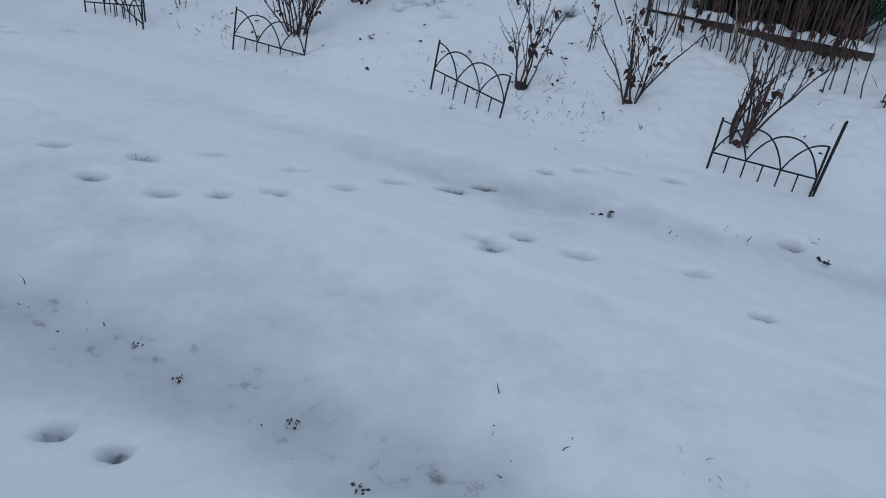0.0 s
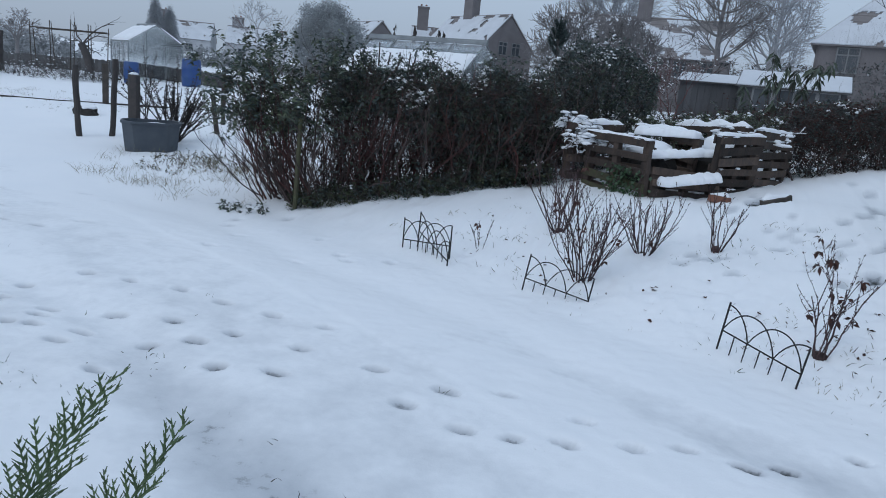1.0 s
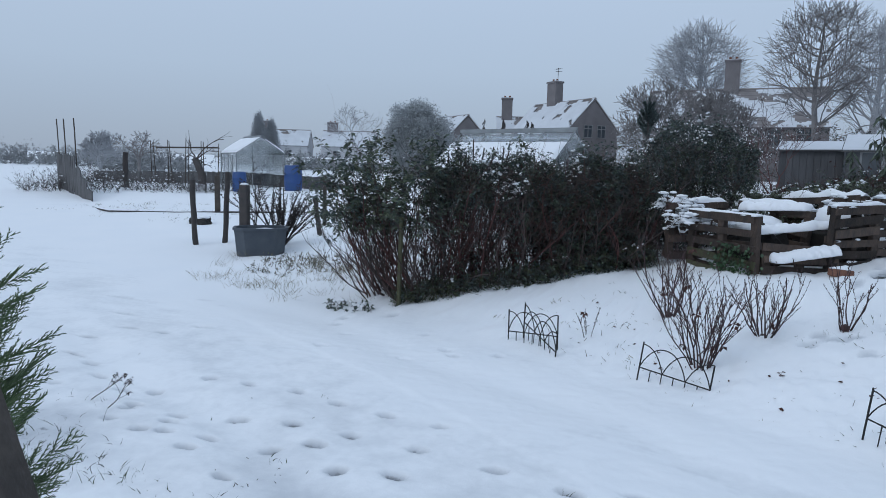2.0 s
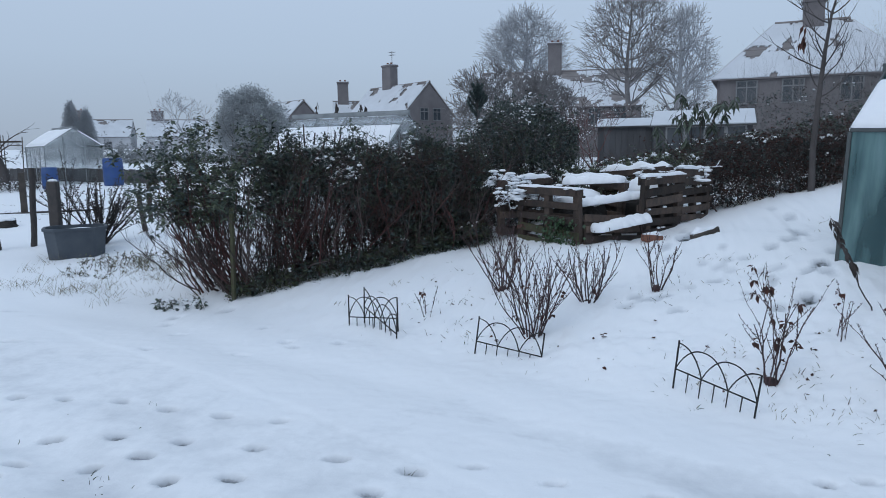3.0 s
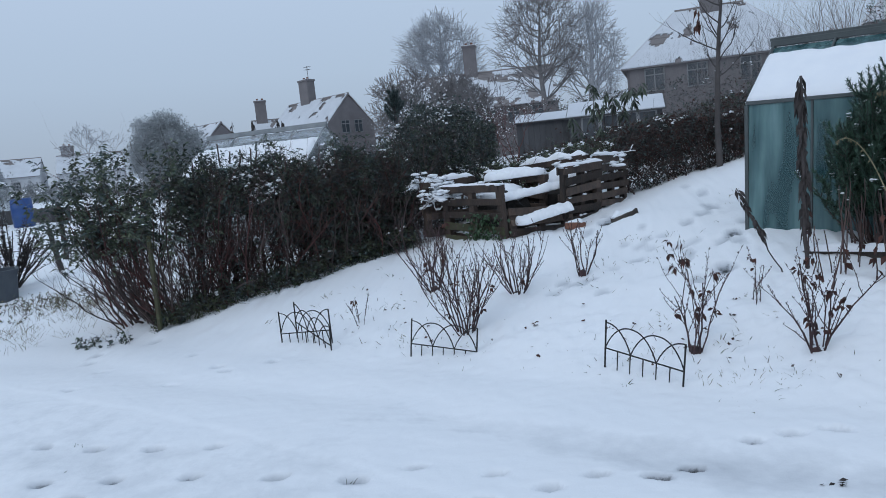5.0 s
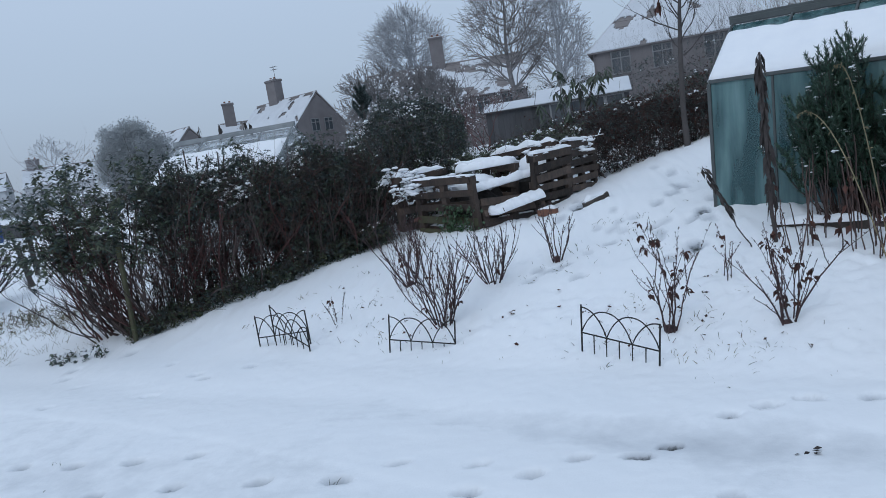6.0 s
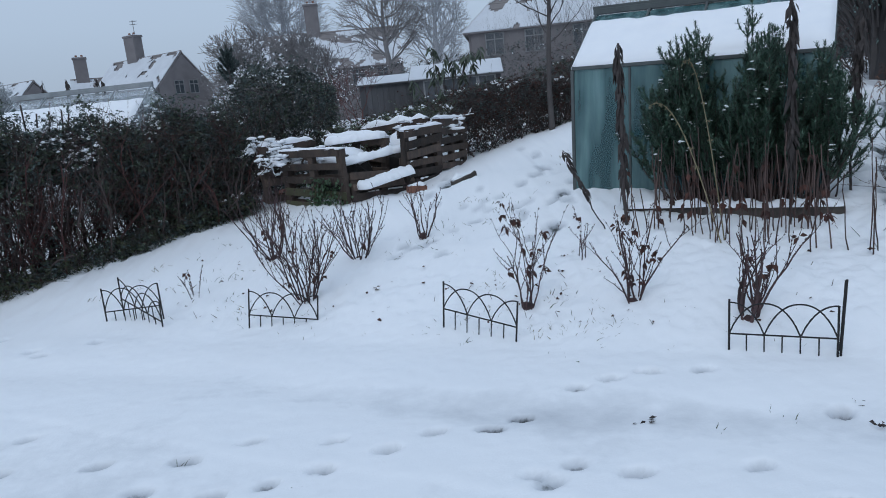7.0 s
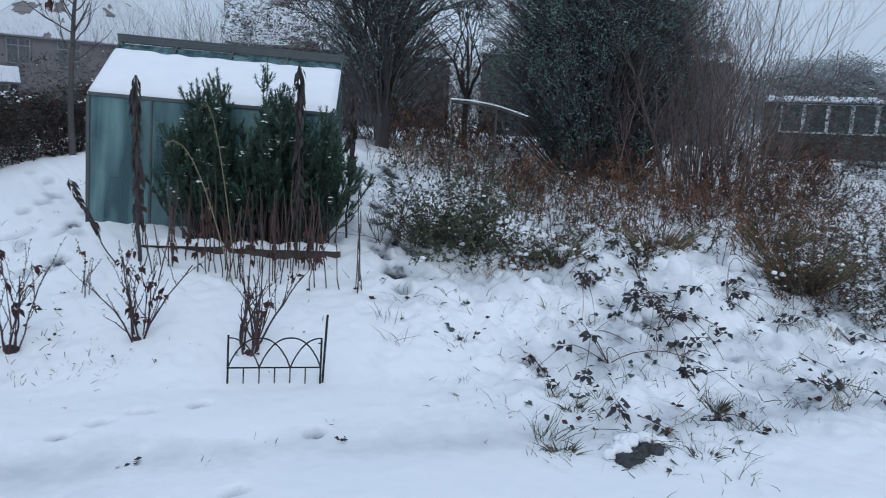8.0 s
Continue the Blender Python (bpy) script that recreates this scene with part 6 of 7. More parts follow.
def leaf_clod(x, y, size, seed, label, sunk=0.012):
    """A few sodden dark leaves trodden into the snow."""
    rng = random.Random(seed)
    t = thing("leaf_clod", at(x, y, 0, -sunk), label, "leaf litter")
    for k in range(7):
        g = Geo()
        a = rng.uniform(0, 6.28)
        g.leaf((rng.gauss(0, size * 0.4), rng.gauss(0, size * 0.3), 0.0), (math.cos(a), math.sin(a), rng.uniform(-0.1, 0.6)), size * rng.uniform(0.4, 0.9), size * rng.uniform(0.25, 0.45), rng, 0, 0.1)
        part("leaf", g, BLACK_STALK, t)
    return t


for k, (x, y, size) in enumerate([(1.03, 3.33, 0.06), (2.13, 3.26, 0.06), (2.06, 3.02, 0.05), (-1.13, 2.18, 0.045), (-0.70, 1.80, 0.03), (-0.30, 1.63, 0.03), (-0.08, 1.40, 0.03), (-0.90, 1.95, 0.025)]):
    leaf_clod(x, y, size, 900 + k, "sodden dark leaves trodden into the snow", 0.05 if y < 2.3 else 0.02)
scattered_grass(14, 910, "stray dark blades along the thawed rut", lambda r: (lambda s, u: (0.1 + 0.39 * s - 0.92 * u, 4.95 + 0.92 * s + 0.39 * u))(r.gauss(-3.22, 0.15), r.uniform(-2.5, 2.2)), [GREEN_GRASS, BLACK_STALK], 0.02, 0.05)


# ---- trees ----
def limb(geo, p, d, length, radius, level, rng, spread, twig_r, tips, upward=0.12, forks=(2, 4), shrink=0.72):
    p, d = Vector(p), Vector(d).normalized()
    steps = 4
    pts, radii = [p.copy()], [radius]
    for i in range(steps):
        d = (d + Vector((rng.gauss(0, 0.12), rng.gauss(0, 0.12), rng.gauss(0, 0.06) + upward * 0.3))).normalized()
        p = p + d * length / steps
        pts.append(p.copy())
        radii.append(max(twig_r, radius * (1 - 0.35 * (i + 1) / steps)))
    geo.tube(pts, radii, 8 if level > 4 else 5 if level > 2 else 3)
    if level <= 0:
        tips.append((p, d))
        return
    n = rng.randint(*forks)
    turn = rng.uniform(0, 6.28)
    side = d.orthogonal().normalized()
    for k in range(n):
        a = turn + 6.283 * k / n + rng.uniform(-0.4, 0.4)
        o = side * math.cos(a) + d.cross(side) * math.sin(a)
        w = (d + o * spread * rng.uniform(0.6, 1.2)).normalized()
        q = pts[-1] if k < 2 else pts[rng.randint(2, steps)]
        limb(geo, q, w, length * shrink * rng.uniform(0.75, 1.15), radii[-1] * 0.72, level - 1, rng, spread, twig_r, tips, upward, forks, shrink)


def bare_tree(x, y, height, trunk_r, seed, label, mat, level=5, spread=0.55, trunk=0.28, twig=0.012, forks=(2, 4), shrink=0.74, upward=0.12, lift=0.0, leaves=None):
    rng = random.Random(seed)
    t = thing("bare_tree", at(x, y, 0, lift), label, "tree")
    g = Geo()
    th = height * trunk
    g.tube([(0, 0, -0.3), (0, 0, 0.1), (rng.gauss(0, 0.03), rng.gauss(0, 0.03), th * 0.5), (0, 0, th)], [trunk_r * 1.35, trunk_r * 1.1, trunk_r * 0.95, trunk_r * 0.85], 12)
    part("trunk", g, mat, t)
    crown, tips = Geo(), []
    scale = height * (1 - trunk) / sum(shrink ** i for i in range(level + 1)) * 1.12
    for k in range(rng.randint(*forks) + 1):
        a = 6.283 * k / 4 + rng.uniform(-0.5, 0.5)
        d = Vector((math.cos(a) * spread, math.sin(a) * spread, 1)) if k else Vector((0.05, 0.02, 1))
        limb(crown, (0, 0, th - 0.05 * k), d, scale, trunk_r * 0.62, level, rng, spread, twig, tips, upward, forks, shrink)
    part("crown", crown, mat, t)
    if leaves:
        g = Geo()
        for p, d in tips:
            if rng.random() < leaves[0]:
                for _ in range(leaves[3]):
                    o = Vector((rng.gauss(0, 1), rng.gauss(0, 1), rng.gauss(0, 0.7)))
                    g.leaf(p + o * 0.05 * leaves[1] * 10, o, leaves[1] * rng.uniform(0.6, 1.2), leaves[1] * 0.5, rng)
        part("leaves", g, leaves[2], t)
    return t


def evergreen_mass(x, y, rx, ry, height, n, leaf, seed, label, mat, name="evergreen_tree", ragged=0.22, snow=0, bottom=0.0, trunk_r=0.12, cone=0.0, wood=BARK):
    """Dense evergreen: trunk, limbs and a crown of leaf sprays with an uneven outline."""
    rng = random.Random(seed)
    t = thing(name, at(x, y), label, "tree")
    g = Geo()
    g.tube([(0, 0, -0.2), (0, 0, height * 0.5), (0, 0, height * 0.9)], [trunk_r, trunk_r * 0.7, trunk_r * 0.2], 8)
    part("trunk", g, wood, t)
    twig, crown, cap = Geo(), Geo(), Geo()
    o3 = Vector((seed * 3.1, 0, 0))
    for k in range(n):
        u = Vector((rng.gauss(0, 1), rng.gauss(0, 1), rng.gauss(0, 1))).normalized()
        r = rng.random() ** 0.28 * (1 + ragged * 1.6 * noise.noise(u * 2.2 + o3) + ragged * noise.noise(u * 6 + o3))
        f = 0.5 + 0.5 * u.z * r
        shrink = 1 - cone * max(0, f)
        c = Vector((u.x * r * rx * shrink, u.y * r * ry * shrink, bottom + (height - bottom) * f))
        d = (u + Vector((0, 0, 0.5))).normalized()
        if k % 5 == 0:
            twig.tube([(c.x * 0.4, c.y * 0.4, c.z - 0.2 * height * rng.uniform(0.4, 1)), tuple(c)], [0.014, 0.004], 3)
        for _ in range(3):
            o = Vector((rng.gauss(0, 1), rng.gauss(0, 1), rng.gauss(0.15, 0.8)))
            crown.leaf(c + o * leaf * 0.6, o + d, leaf * rng.uniform(0.7, 1.3), leaf * rng.uniform(0.35, 0.6), rng)
        if rng.random() * n < snow and u.z > -0.3:
            s = rng.uniform(0.025, 0.07)
            cap.blob(c, s * 1.5, s, s * 0.5, rng, 0, 7, 5)
    part("limbwork", twig, wood, t)
    part("crown", crown, mat, t)
    if cap.f:
        part("snow_clumps", cap, SNOW, t, "small clumps of caught snow", True)
    return t



def dome_tree(x, y, centre, rx, rz, trunk_r, seed, label, mat, limbs=18, twig=0.012):
    """Broad bare tree: a leader with rising boughs that divide three times and end near a rounded, broken crown outline."""
    rng = random.Random(seed)
    t = thing("bare_tree", at(x, y), label, "tree")
    fork, crest = max(1.2, centre - rz * 0.95), centre + rz * 0.8
    g = Geo()
    stem = [Vector((0.10 * math.sin(i * 0.9 + seed), 0.10 * math.cos(i * 0.7), -0.3 + (crest + 0.3) * i / 10)) for i in range(11)]
    g.tube(stem, [trunk_r * (1.15 - 0.10 * i) for i in range(11)], 12)
    part("trunk", g, mat, t)
    crown = Geo()
    mid = Vector((0, 0, centre))

    def edge(u):
        k = 1 + 0.20 * noise.noise(u * 1.9 + Vector((seed, 0, 0))) + 0.14 * noise.noise(u * 6)
        return mid + Vector((u.x * rx * k, u.y * rx * k, u.z * rz * k))

    def grow(p, u, level, radius):
        if level == 3:
            goal = p + (u * 0.8 + UP * 0.35 + Vector((rng.gauss(0, 0.4), rng.gauss(0, 0.4), rng.gauss(0, 0.35)))).normalized() * rx * rng.uniform(0.08, 0.30)
        else:
            goal = p.lerp(edge(u), (0.45, 0.52, 0.70)[level] * rng.uniform(0.8, 1.15))
        bow = Vector((rng.gauss(0, 0.07), rng.gauss(0, 0.07), -0.10 if level == 0 else 0.03)) * (goal - p).length
        pts = [p.lerp(goal, i / 4) + bow * math.sin(i / 4 * math.pi) for i in range(5)]
        crown.tube(pts, [max(twig, radius * (1 - 0.11 * i)) for i in range(5)], 6 if level == 0 else 4 if level == 1 else 3)
        if level == 3:
            return
        for k in range((5, 5, 4)[level]):
            o = Vector((rng.gauss(0, 1), rng.gauss(0, 1), rng.gauss(0.15, 0.9))) * (0.42, 0.32, 0.3)[level]
            grow(pts[-1] if k < 2 else pts[rng.randint(1, 3)], (u + o).normalized(), level + 1, max(twig, radius * 0.5))
    for k in range(limbs):
        f = (k + rng.random()) / limbs
        z = fork + (crest - fork) * f
        i = min(9, int((z + 0.3) / (crest + 0.3) * 10))
        a = k * 2.4 + rng.uniform(-0.4, 0.4)
        up = min(0.97, (z - centre) / rz + 0.25 + 0.35 * (1 - f))
        r = math.sqrt(max(0.03, 1 - up * up))
        grow(stem[i].lerp(stem[i + 1], (z + 0.3) / (crest + 0.3) * 10 - i), Vector((math.cos(a) * r, math.sin(a) * r, up)).normalized(), 0, trunk_r * (0.42 - 0.28 * f))
    part("crown", crown, mat, t)
    return t


dome_tree(-0.4, 41.8, 6.3, 2.8, 3.3, 0.20, 301, "tall bare tree standing in the fog behind the gardens", GREY_BARK, 20, 0.008)
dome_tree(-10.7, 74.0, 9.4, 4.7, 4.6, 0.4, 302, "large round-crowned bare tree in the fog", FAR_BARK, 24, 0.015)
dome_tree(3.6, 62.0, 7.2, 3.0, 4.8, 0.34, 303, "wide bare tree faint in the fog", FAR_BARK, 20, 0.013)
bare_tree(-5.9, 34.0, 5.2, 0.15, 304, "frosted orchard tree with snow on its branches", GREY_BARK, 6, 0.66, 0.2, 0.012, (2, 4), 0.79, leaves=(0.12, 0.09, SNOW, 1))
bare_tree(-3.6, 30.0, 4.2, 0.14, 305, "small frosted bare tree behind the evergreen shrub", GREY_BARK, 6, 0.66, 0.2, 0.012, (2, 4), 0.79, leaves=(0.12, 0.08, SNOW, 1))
bare_tree(-26.5, 38, 4.8, 0.12, 306, "small bare tree with twigs paled for fog", FAR_BARK, 5, 0.7, 0.25, 0.012, (2, 3), 0.76)
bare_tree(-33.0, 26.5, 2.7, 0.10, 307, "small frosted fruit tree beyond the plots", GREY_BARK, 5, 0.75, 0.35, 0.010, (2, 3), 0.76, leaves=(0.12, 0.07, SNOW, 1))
evergreen_mass(-25.1, 43.3, 2.25, 2.0, 5.1, 15000, 0.15, 310, "dense rounded evergreen tree dulled for fog", FOG_GREEN, ragged=0.22, wood=FAR_BARK)
evergreen_mass(-40.8, 44.6, 1.3, 1.0, 4.8, 4200, 0.12, 311, "narrow pointed conifer faint in the fog", FOG_CONIFER, cone=0.75, ragged=0.12, wood=FAR_BARK)
evergreen_mass(-40.0, 45.2, 1.1, 0.8, 4.2, 3600, 0.12, 312, "second narrow conifer faint in the fog", FOG_CONIFER, cone=0.75, ragged=0.12, wood=FAR_BARK)

bare_tree(-2.1, 20.2, 2.6, 0.06, 313, "twiggy garden bush laden with snow", ROSE_STEM, 5, 0.7, 0.15, 0.005, (2, 3), 0.78, leaves=(0.6, 0.06, SNOW, 2))
bare_tree(-1.05, 17.4, 1.9, 0.04, 314, "reddish bare garden bush flecked with snow", RED_STEM, 5, 0.7, 0.15, 0.004, (2, 3), 0.78, leaves=(0.4, 0.05, SNOW, 1))
bare_tree(-3.2, 18.6, 2.4, 0.05, 315, "dense frosted garden bush", GREY_BARK, 5, 0.7, 0.15, 0.005, (2, 3), 0.78, leaves=(0.6, 0.06, SNOW, 2))


def young_tree(x, y, height, seed, label):
    """Sapling with a grey stem, rising bare branches and a last tuft of hanging leaves."""
    rng = random.Random(seed)
    t = thing("young_tree", at(x, y), label, "tree")
    g = Geo()
    pts = [Vector(p) for p in ((0.0, 0.0, -0.1), (-0.01, 0, 0.6), (0.03, 0.02, 1.3), (0.07, 0.0, 1.9), (0.13, 0.02, 2.4), (0.28, 0.04, height))]
    g.tube(pts, [0.048, 0.040, 0.034, 0.026, 0.017, 0.006], 12)
    part("trunk", g, BARK, t)
    for k in range(19):
        z = 1.25 + (height * 0.94 - 1.25) * (k + rng.random()) / 19
        i = max(j for j in range(5) if pts[j].z <= z)
        p = pts[i].lerp(pts[i + 1], (z - pts[i].z) / (pts[i + 1].z - pts[i].z))
        a = k * 2.4 + rng.uniform(-0.5, 0.5)
        h = Geo()
        shoot(h, p, (math.cos(a), math.sin(a), rng.uniform(0.35, 0.8)), rng.uniform(0.55, 1.15) * (1.25 - 0.22 * z), 0.011, rng, 4, 2, 0.13, 0.28, 5, 0, None, 7, 0.25)
        part("branch", h, BARK, t)
    h = Geo()
    for k in range(14):
        o = Vector((rng.uniform(-0.5, 0.5), rng.uniform(-0.5, 0.5), -1))
        h.leaf((-0.22 + rng.gauss(0, 0.03), -0.1, 2.08 + rng.gauss(0, 0.09)), o, 0.12, 0.045, rng)
    part("withered_leaves", h, DEAD_LEAF, t, "hanging tuft of withered leaves")
    return t


young_tree(2.2, 10.74, 3.0, 320, "young bare tree with a pale stem beside the hedge")


def leafy_shrub(x, y, height, seed, label):
    """Loose shrub with long hanging evergreen leaves in whorls."""
    rng = random.Random(seed)
    t = thing("hanging_leaf_shrub", at(x, y), label, "shrub")
    foliage = Geo()
    for k in range(7):
        h, tips = Geo(), []
        shoot(h, (0, 0, -0.1), (rng.gauss(0, 0.32), rng.gauss(0, 0.32), 1), height * rng.uniform(0.6, 1.05), 0.014, rng, 2, 1, 0.08, 0.1, 5, 0, tips, 6, 0.4)
        part("stem", h, HEDGE_STEM, t)
        for pts, d, _ in tips:
            for q in range(11):
                a = rng.uniform(0, 6.28)
                foliage.leaf(pts[-1] + Vector((0, 0, rng.uniform(-0.16, 0.02))), (math.cos(a), math.sin(a), rng.uniform(-1.6, -0.3)), rng.uniform(0.13, 0.23), 0.05, rng, 0, 0.3)
    part("leaves", foliage, PRIVET, t)
    return t


leafy_shrub(0.85, 13.8, 2.0, 321, "shrub with long hanging grey-green leaves")


def spiky_conifer(x, y, height, seed, label):
    """Leader of a young conifer: stiff upcurved branches with bristling needles."""
    rng = random.Random(seed)
    t = thing("young_conifer", at(x, y), label, "conifer")
    g, n = Geo(), Geo()
    g.tube([(0, 0, -0.1), (0, 0, height)], [0.05, 0.02], 7)
    part("trunk", g, BARK, t)
    for k in range(20):
        z = height * rng.uniform(0.55, 0.94)
        a = rng.uniform(0, 6.28)
        w = Vector((math.cos(a) * 0.8, math.sin(a) * 0.8, 0.55))
        ln = (height - z) * 0.30 + 0.07
        pts = [Vector((0, 0, z)) + w * ln * f + UP * ln * 0.5 * f * f for f in (0, 0.35, 0.7, 1)]
        b = Geo()
        b.tube(pts, [0.014, 0.011, 0.008, 0.004], 5)
        part("branch", b, BARK, t)
        for i in range(3):
            for q in range(120):
                c = pts[i].lerp(pts[i + 1], rng.random())
                o = Vector((rng.gauss(0, 1), rng.gauss(0, 1), rng.gauss(0.3, 1))).normalized()
                s = o.orthogonal().normalized() * 0.006
                n.add([c + s, c - s, c + o * 0.06], [(0, 1, 2)])
    for q in range(160):
        c = Vector((0, 0, height * rng.uniform(0.6, 1.0)))
        o = Vector((rng.gauss(0, 1), rng.gauss(0, 1), rng.gauss(0.5, 1))).normalized()
        s = o.orthogonal().normalized() * 0.006
        n.add([c + s, c - s, c + o * 0.07], [(0, 1, 2)])
    part("needles", n, DARK_LEAF, t)
    return t


spiky_conifer(-3.35, 14.5, 2.5, 322, "young dark conifer leader above the shrubs")

# dark trees at the right
bare_tree(7.15, 10.4, 4.4, 0.095, 330, "bushy dark tree with a short trunk behind the greenhouse", DARK_BARK, 6, 0.62, 0.24, 0.005, (3, 3), 0.74, 0.08)
evergreen_mass(7.2, 10.55, 1.35, 1.1, 4.9, 5000, 0.05, 337, "dark leafy crown of a bush beside the trunked tree", SPRUCE, ragged=0.35, bottom=1.0, snow=10)
evergreen_mass(9.8, 7.75, 1.8, 1.6, 5.8, 44000, 0.042, 331, "tall dense dark evergreen tree flecked with snow", SPRUCE, snow=70, ragged=0.3)
bare_tree(9.2, 10.6, 3.6, 0.06, 332, "thin bare tree between darker ones", BARK, 5, 0.6, 0.3, 0.006, (2, 3), 0.76)


def thicket(x, y, rx, ry, height, stems, seed, label, mat):
    """Upright bare shrub of many wands."""
    rng = random.Random(seed)
    t = thing("bare_shrub", at(x, y), label, "shrub")
    base = land(x, y)
    for k in range(stems):
        g = Geo()
        px, py = rng.gauss(0, rx * 0.35), rng.gauss(0, ry * 0.35)
        shoot(g, (px, py, land(x + px, y + py) - base - 0.05), (px * 0.28 + rng.gauss(0, 0.1), py * 0.28 + rng.gauss(0, 0.1), 1), height * rng.uniform(0.6, 1.05), rng.uniform(0.007, 0.017), rng, 6, 2, 0.14, 0.16, 4, 0, None, 7, 0.25)
        part("stem", g, mat, t)
    return t


thicket(10.5, 5.75, 1.3, 1.1, 3.9, 34, 333, "tall bare shrub of dark brown wands", WAND)
thicket(12.1, 7.0, 1.6, 1.2, 3.3, 44, 338, "dark bare shrub of fine twigs before the boundary hedge", GREY_BARK)
thicket(9.7, 6.0, 1.8, 1.0, 2.0, 22, 334, "lower reddish bare shrub before the evergreen", WAND)
hedge_run("boundary_hedge", [(5.6, 14.0), (7.2, 13.4), (9.5, 12.4), (12.0, 10.6), (14.5, 9.0), (17.0, 5.6), (18.5, 1.5)], lambda f: 2.5 - 0.8 * f, 1.2, 170, 12500, 0.06, 335, "dark overgrown boundary hedge behind the rough ground", [WAND],
          (DARK_LEAF, SPRUCE, WAND), 2200, 40)


hedge_run("tangled_hedge", [(6.3, 12.3), (8.2, 11.3), (10.4, 9.9)], lambda f: 1.75 + 0.2 * math.sin(f * 9), 0.9, 90, 3000, 0.04, 339, "dark tangled hedge of brown twigs between the trees", [WAND],
          (WAND, SPRUCE, GREY_BARK), 1500, 60)


def snowy_branch(a, b, label):
    rng = random.Random(336)
    a, b = Vector(a), Vector(b)
    t = thing("fallen_branch", Matrix.Translation(a), label, "branch")
    g = Geo()
    d = b - a
    pts = [d * f + Vector((0, 0, 0.05 * math.sin(f * 3))) for f in (0, 0.25, 0.5, 0.75, 1)]
    g.tube(pts, [0.018, 0.017, 0.015, 0.012, 0.008], 7)
    for f in (0.0, 0.6):
        g.tube([d * f + Vector((0, 0, 0.02)), (a.x * 0 + d.x * f, d.y * f, land(a.x + d.x * f, a.y + d.y * f) - a.z - 0.1)], [0.012, 0.016], 6)
    part("wood", g, BARK, t)
    g = Geo()
    for k in range(22):
        g.blob(d * (k / 21) + UP * (0.035 + 0.05 * math.sin(k / 7)), 0.04, 0.022, 0.014, rng, 0, 7, 5)
    part("snow_cap", g, SNOW, t, "line of snow along the branch", True)
    return t


snowy_branch((6.55, 7.75, 2.18), (7.25, 6.95, 1.98), "broken branch propped on posts with snow along it")


# ---- huts and houses ----
def hut(m, length, depth, eave, ridge, label, wall_mat, glazed=0, frame_mat=WHITE, snow=0.05):
    """Garden hut with a shallow pitched roof; x along the front, glazed bays in the front wall."""
    h = thing("garden_hut", m, label, "shed")
    boards = int(length / 0.14)
    for y, n in ((0, boards), (depth, boards)):
        for k in range(n):
            g = Geo()
            x = length * (k + 0.5) / n
            if y == 0 and glazed and 0.12 < x / length < 0.95:
                g.box(pose(x, y, eave * 0.22), length / n * 0.97, 0.02, eave * 0.44, 0, 0.003)
            else:
                g.box(pose(x, y, eave / 2), length / n * 0.97, 0.02, eave, 0, 0.003)
            part("wall_board", g, wall_mat, h)
    for x in (0, length):
        g = Geo()
        g.prism([(0, 0), (depth, 0), (depth, eave), (depth / 2, ridge), (0, eave)], 0.02, Matrix.Translation((x, 0, 0)) @ pose(0, 0, 0, 0, 0, 90))
        part("end_wall", g, wall_mat, h)
    for k in range(glazed):
        x0, x1 = length * (0.12 + 0.83 * k / glazed), length * (0.12 + 0.83 * (k + 1) / glazed)
        w = part("window", Geo_box((x0 + x1) / 2, -0.005, eave * 0.72, x1 - x0 - 0.06, 0.006, eave * 0.5), PANE, h)
        g = Geo()
        for sx in (x0 + 0.02, x1 - 0.02):
            g.box(pose(sx, -0.012, eave * 0.72), 0.045, 0.03, eave * 0.54, 0, 0.004)
        for sz in (eave * 0.46, eave * 0.98):
            g.box(pose((x0 + x1) / 2, -0.014, sz), x1 - x0, 0.03, 0.045, 0, 0.004)
        part("frame", g, frame_mat, w)
    for y in (0, depth):
        a, b = Vector((length / 2, y - (0.12 if y == 0 else -0.12), eave - 0.04)), Vector((length / 2, depth / 2, ridge))
        q = (b - a).to_track_quat("Y", "Z").to_matrix().to_4x4()
        g = Geo()
        g.box(Matrix.Translation((a + b) / 2 + UP * 0.02) @ q, length + 0.2, (b - a).length, 0.03, 0, 0.004)
        part("roof", g, FELT, h)
        g = Geo()
        g.box(Matrix.Translation((a + b) / 2 + UP * (0.035 + snow / 2)) @ q, length + 0.16, (b - a).length - 0.03, snow, 0, snow * 0.45)
        part("roof_snow", g, ROOF_SNOW, h, "even layer of snow")
    return h


def Geo_box(x, y, z, sx, sy, sz, chamfer=0.004):
    g = Geo()
    g.box(pose(x, y, z), sx, sy, sz, 0, chamfer)
    return g


hut(pose(0.30, 17.7, 0.95, 0, 0, -6), 2.15, 1.9, 1.38, 1.72, "low garden hut with white-framed windows and a snowy roof", SHED_BOARD, 4, FAR_FRAME, 0.035)
hut(pose(-1.1, 19.6, 0.85, 0, 0, -4), 1.4, 1.6, 1.55, 1.75, "dark flat-roofed shed under snow", SHED_BOARD, snow=0.02)
hut(pose(17.9, 9.1, 1.6, 0, 0, -66), 3.2, 2.0, 1.35, 1.5, "long garden frame house with white glazing bars", WEATHERED, 5)


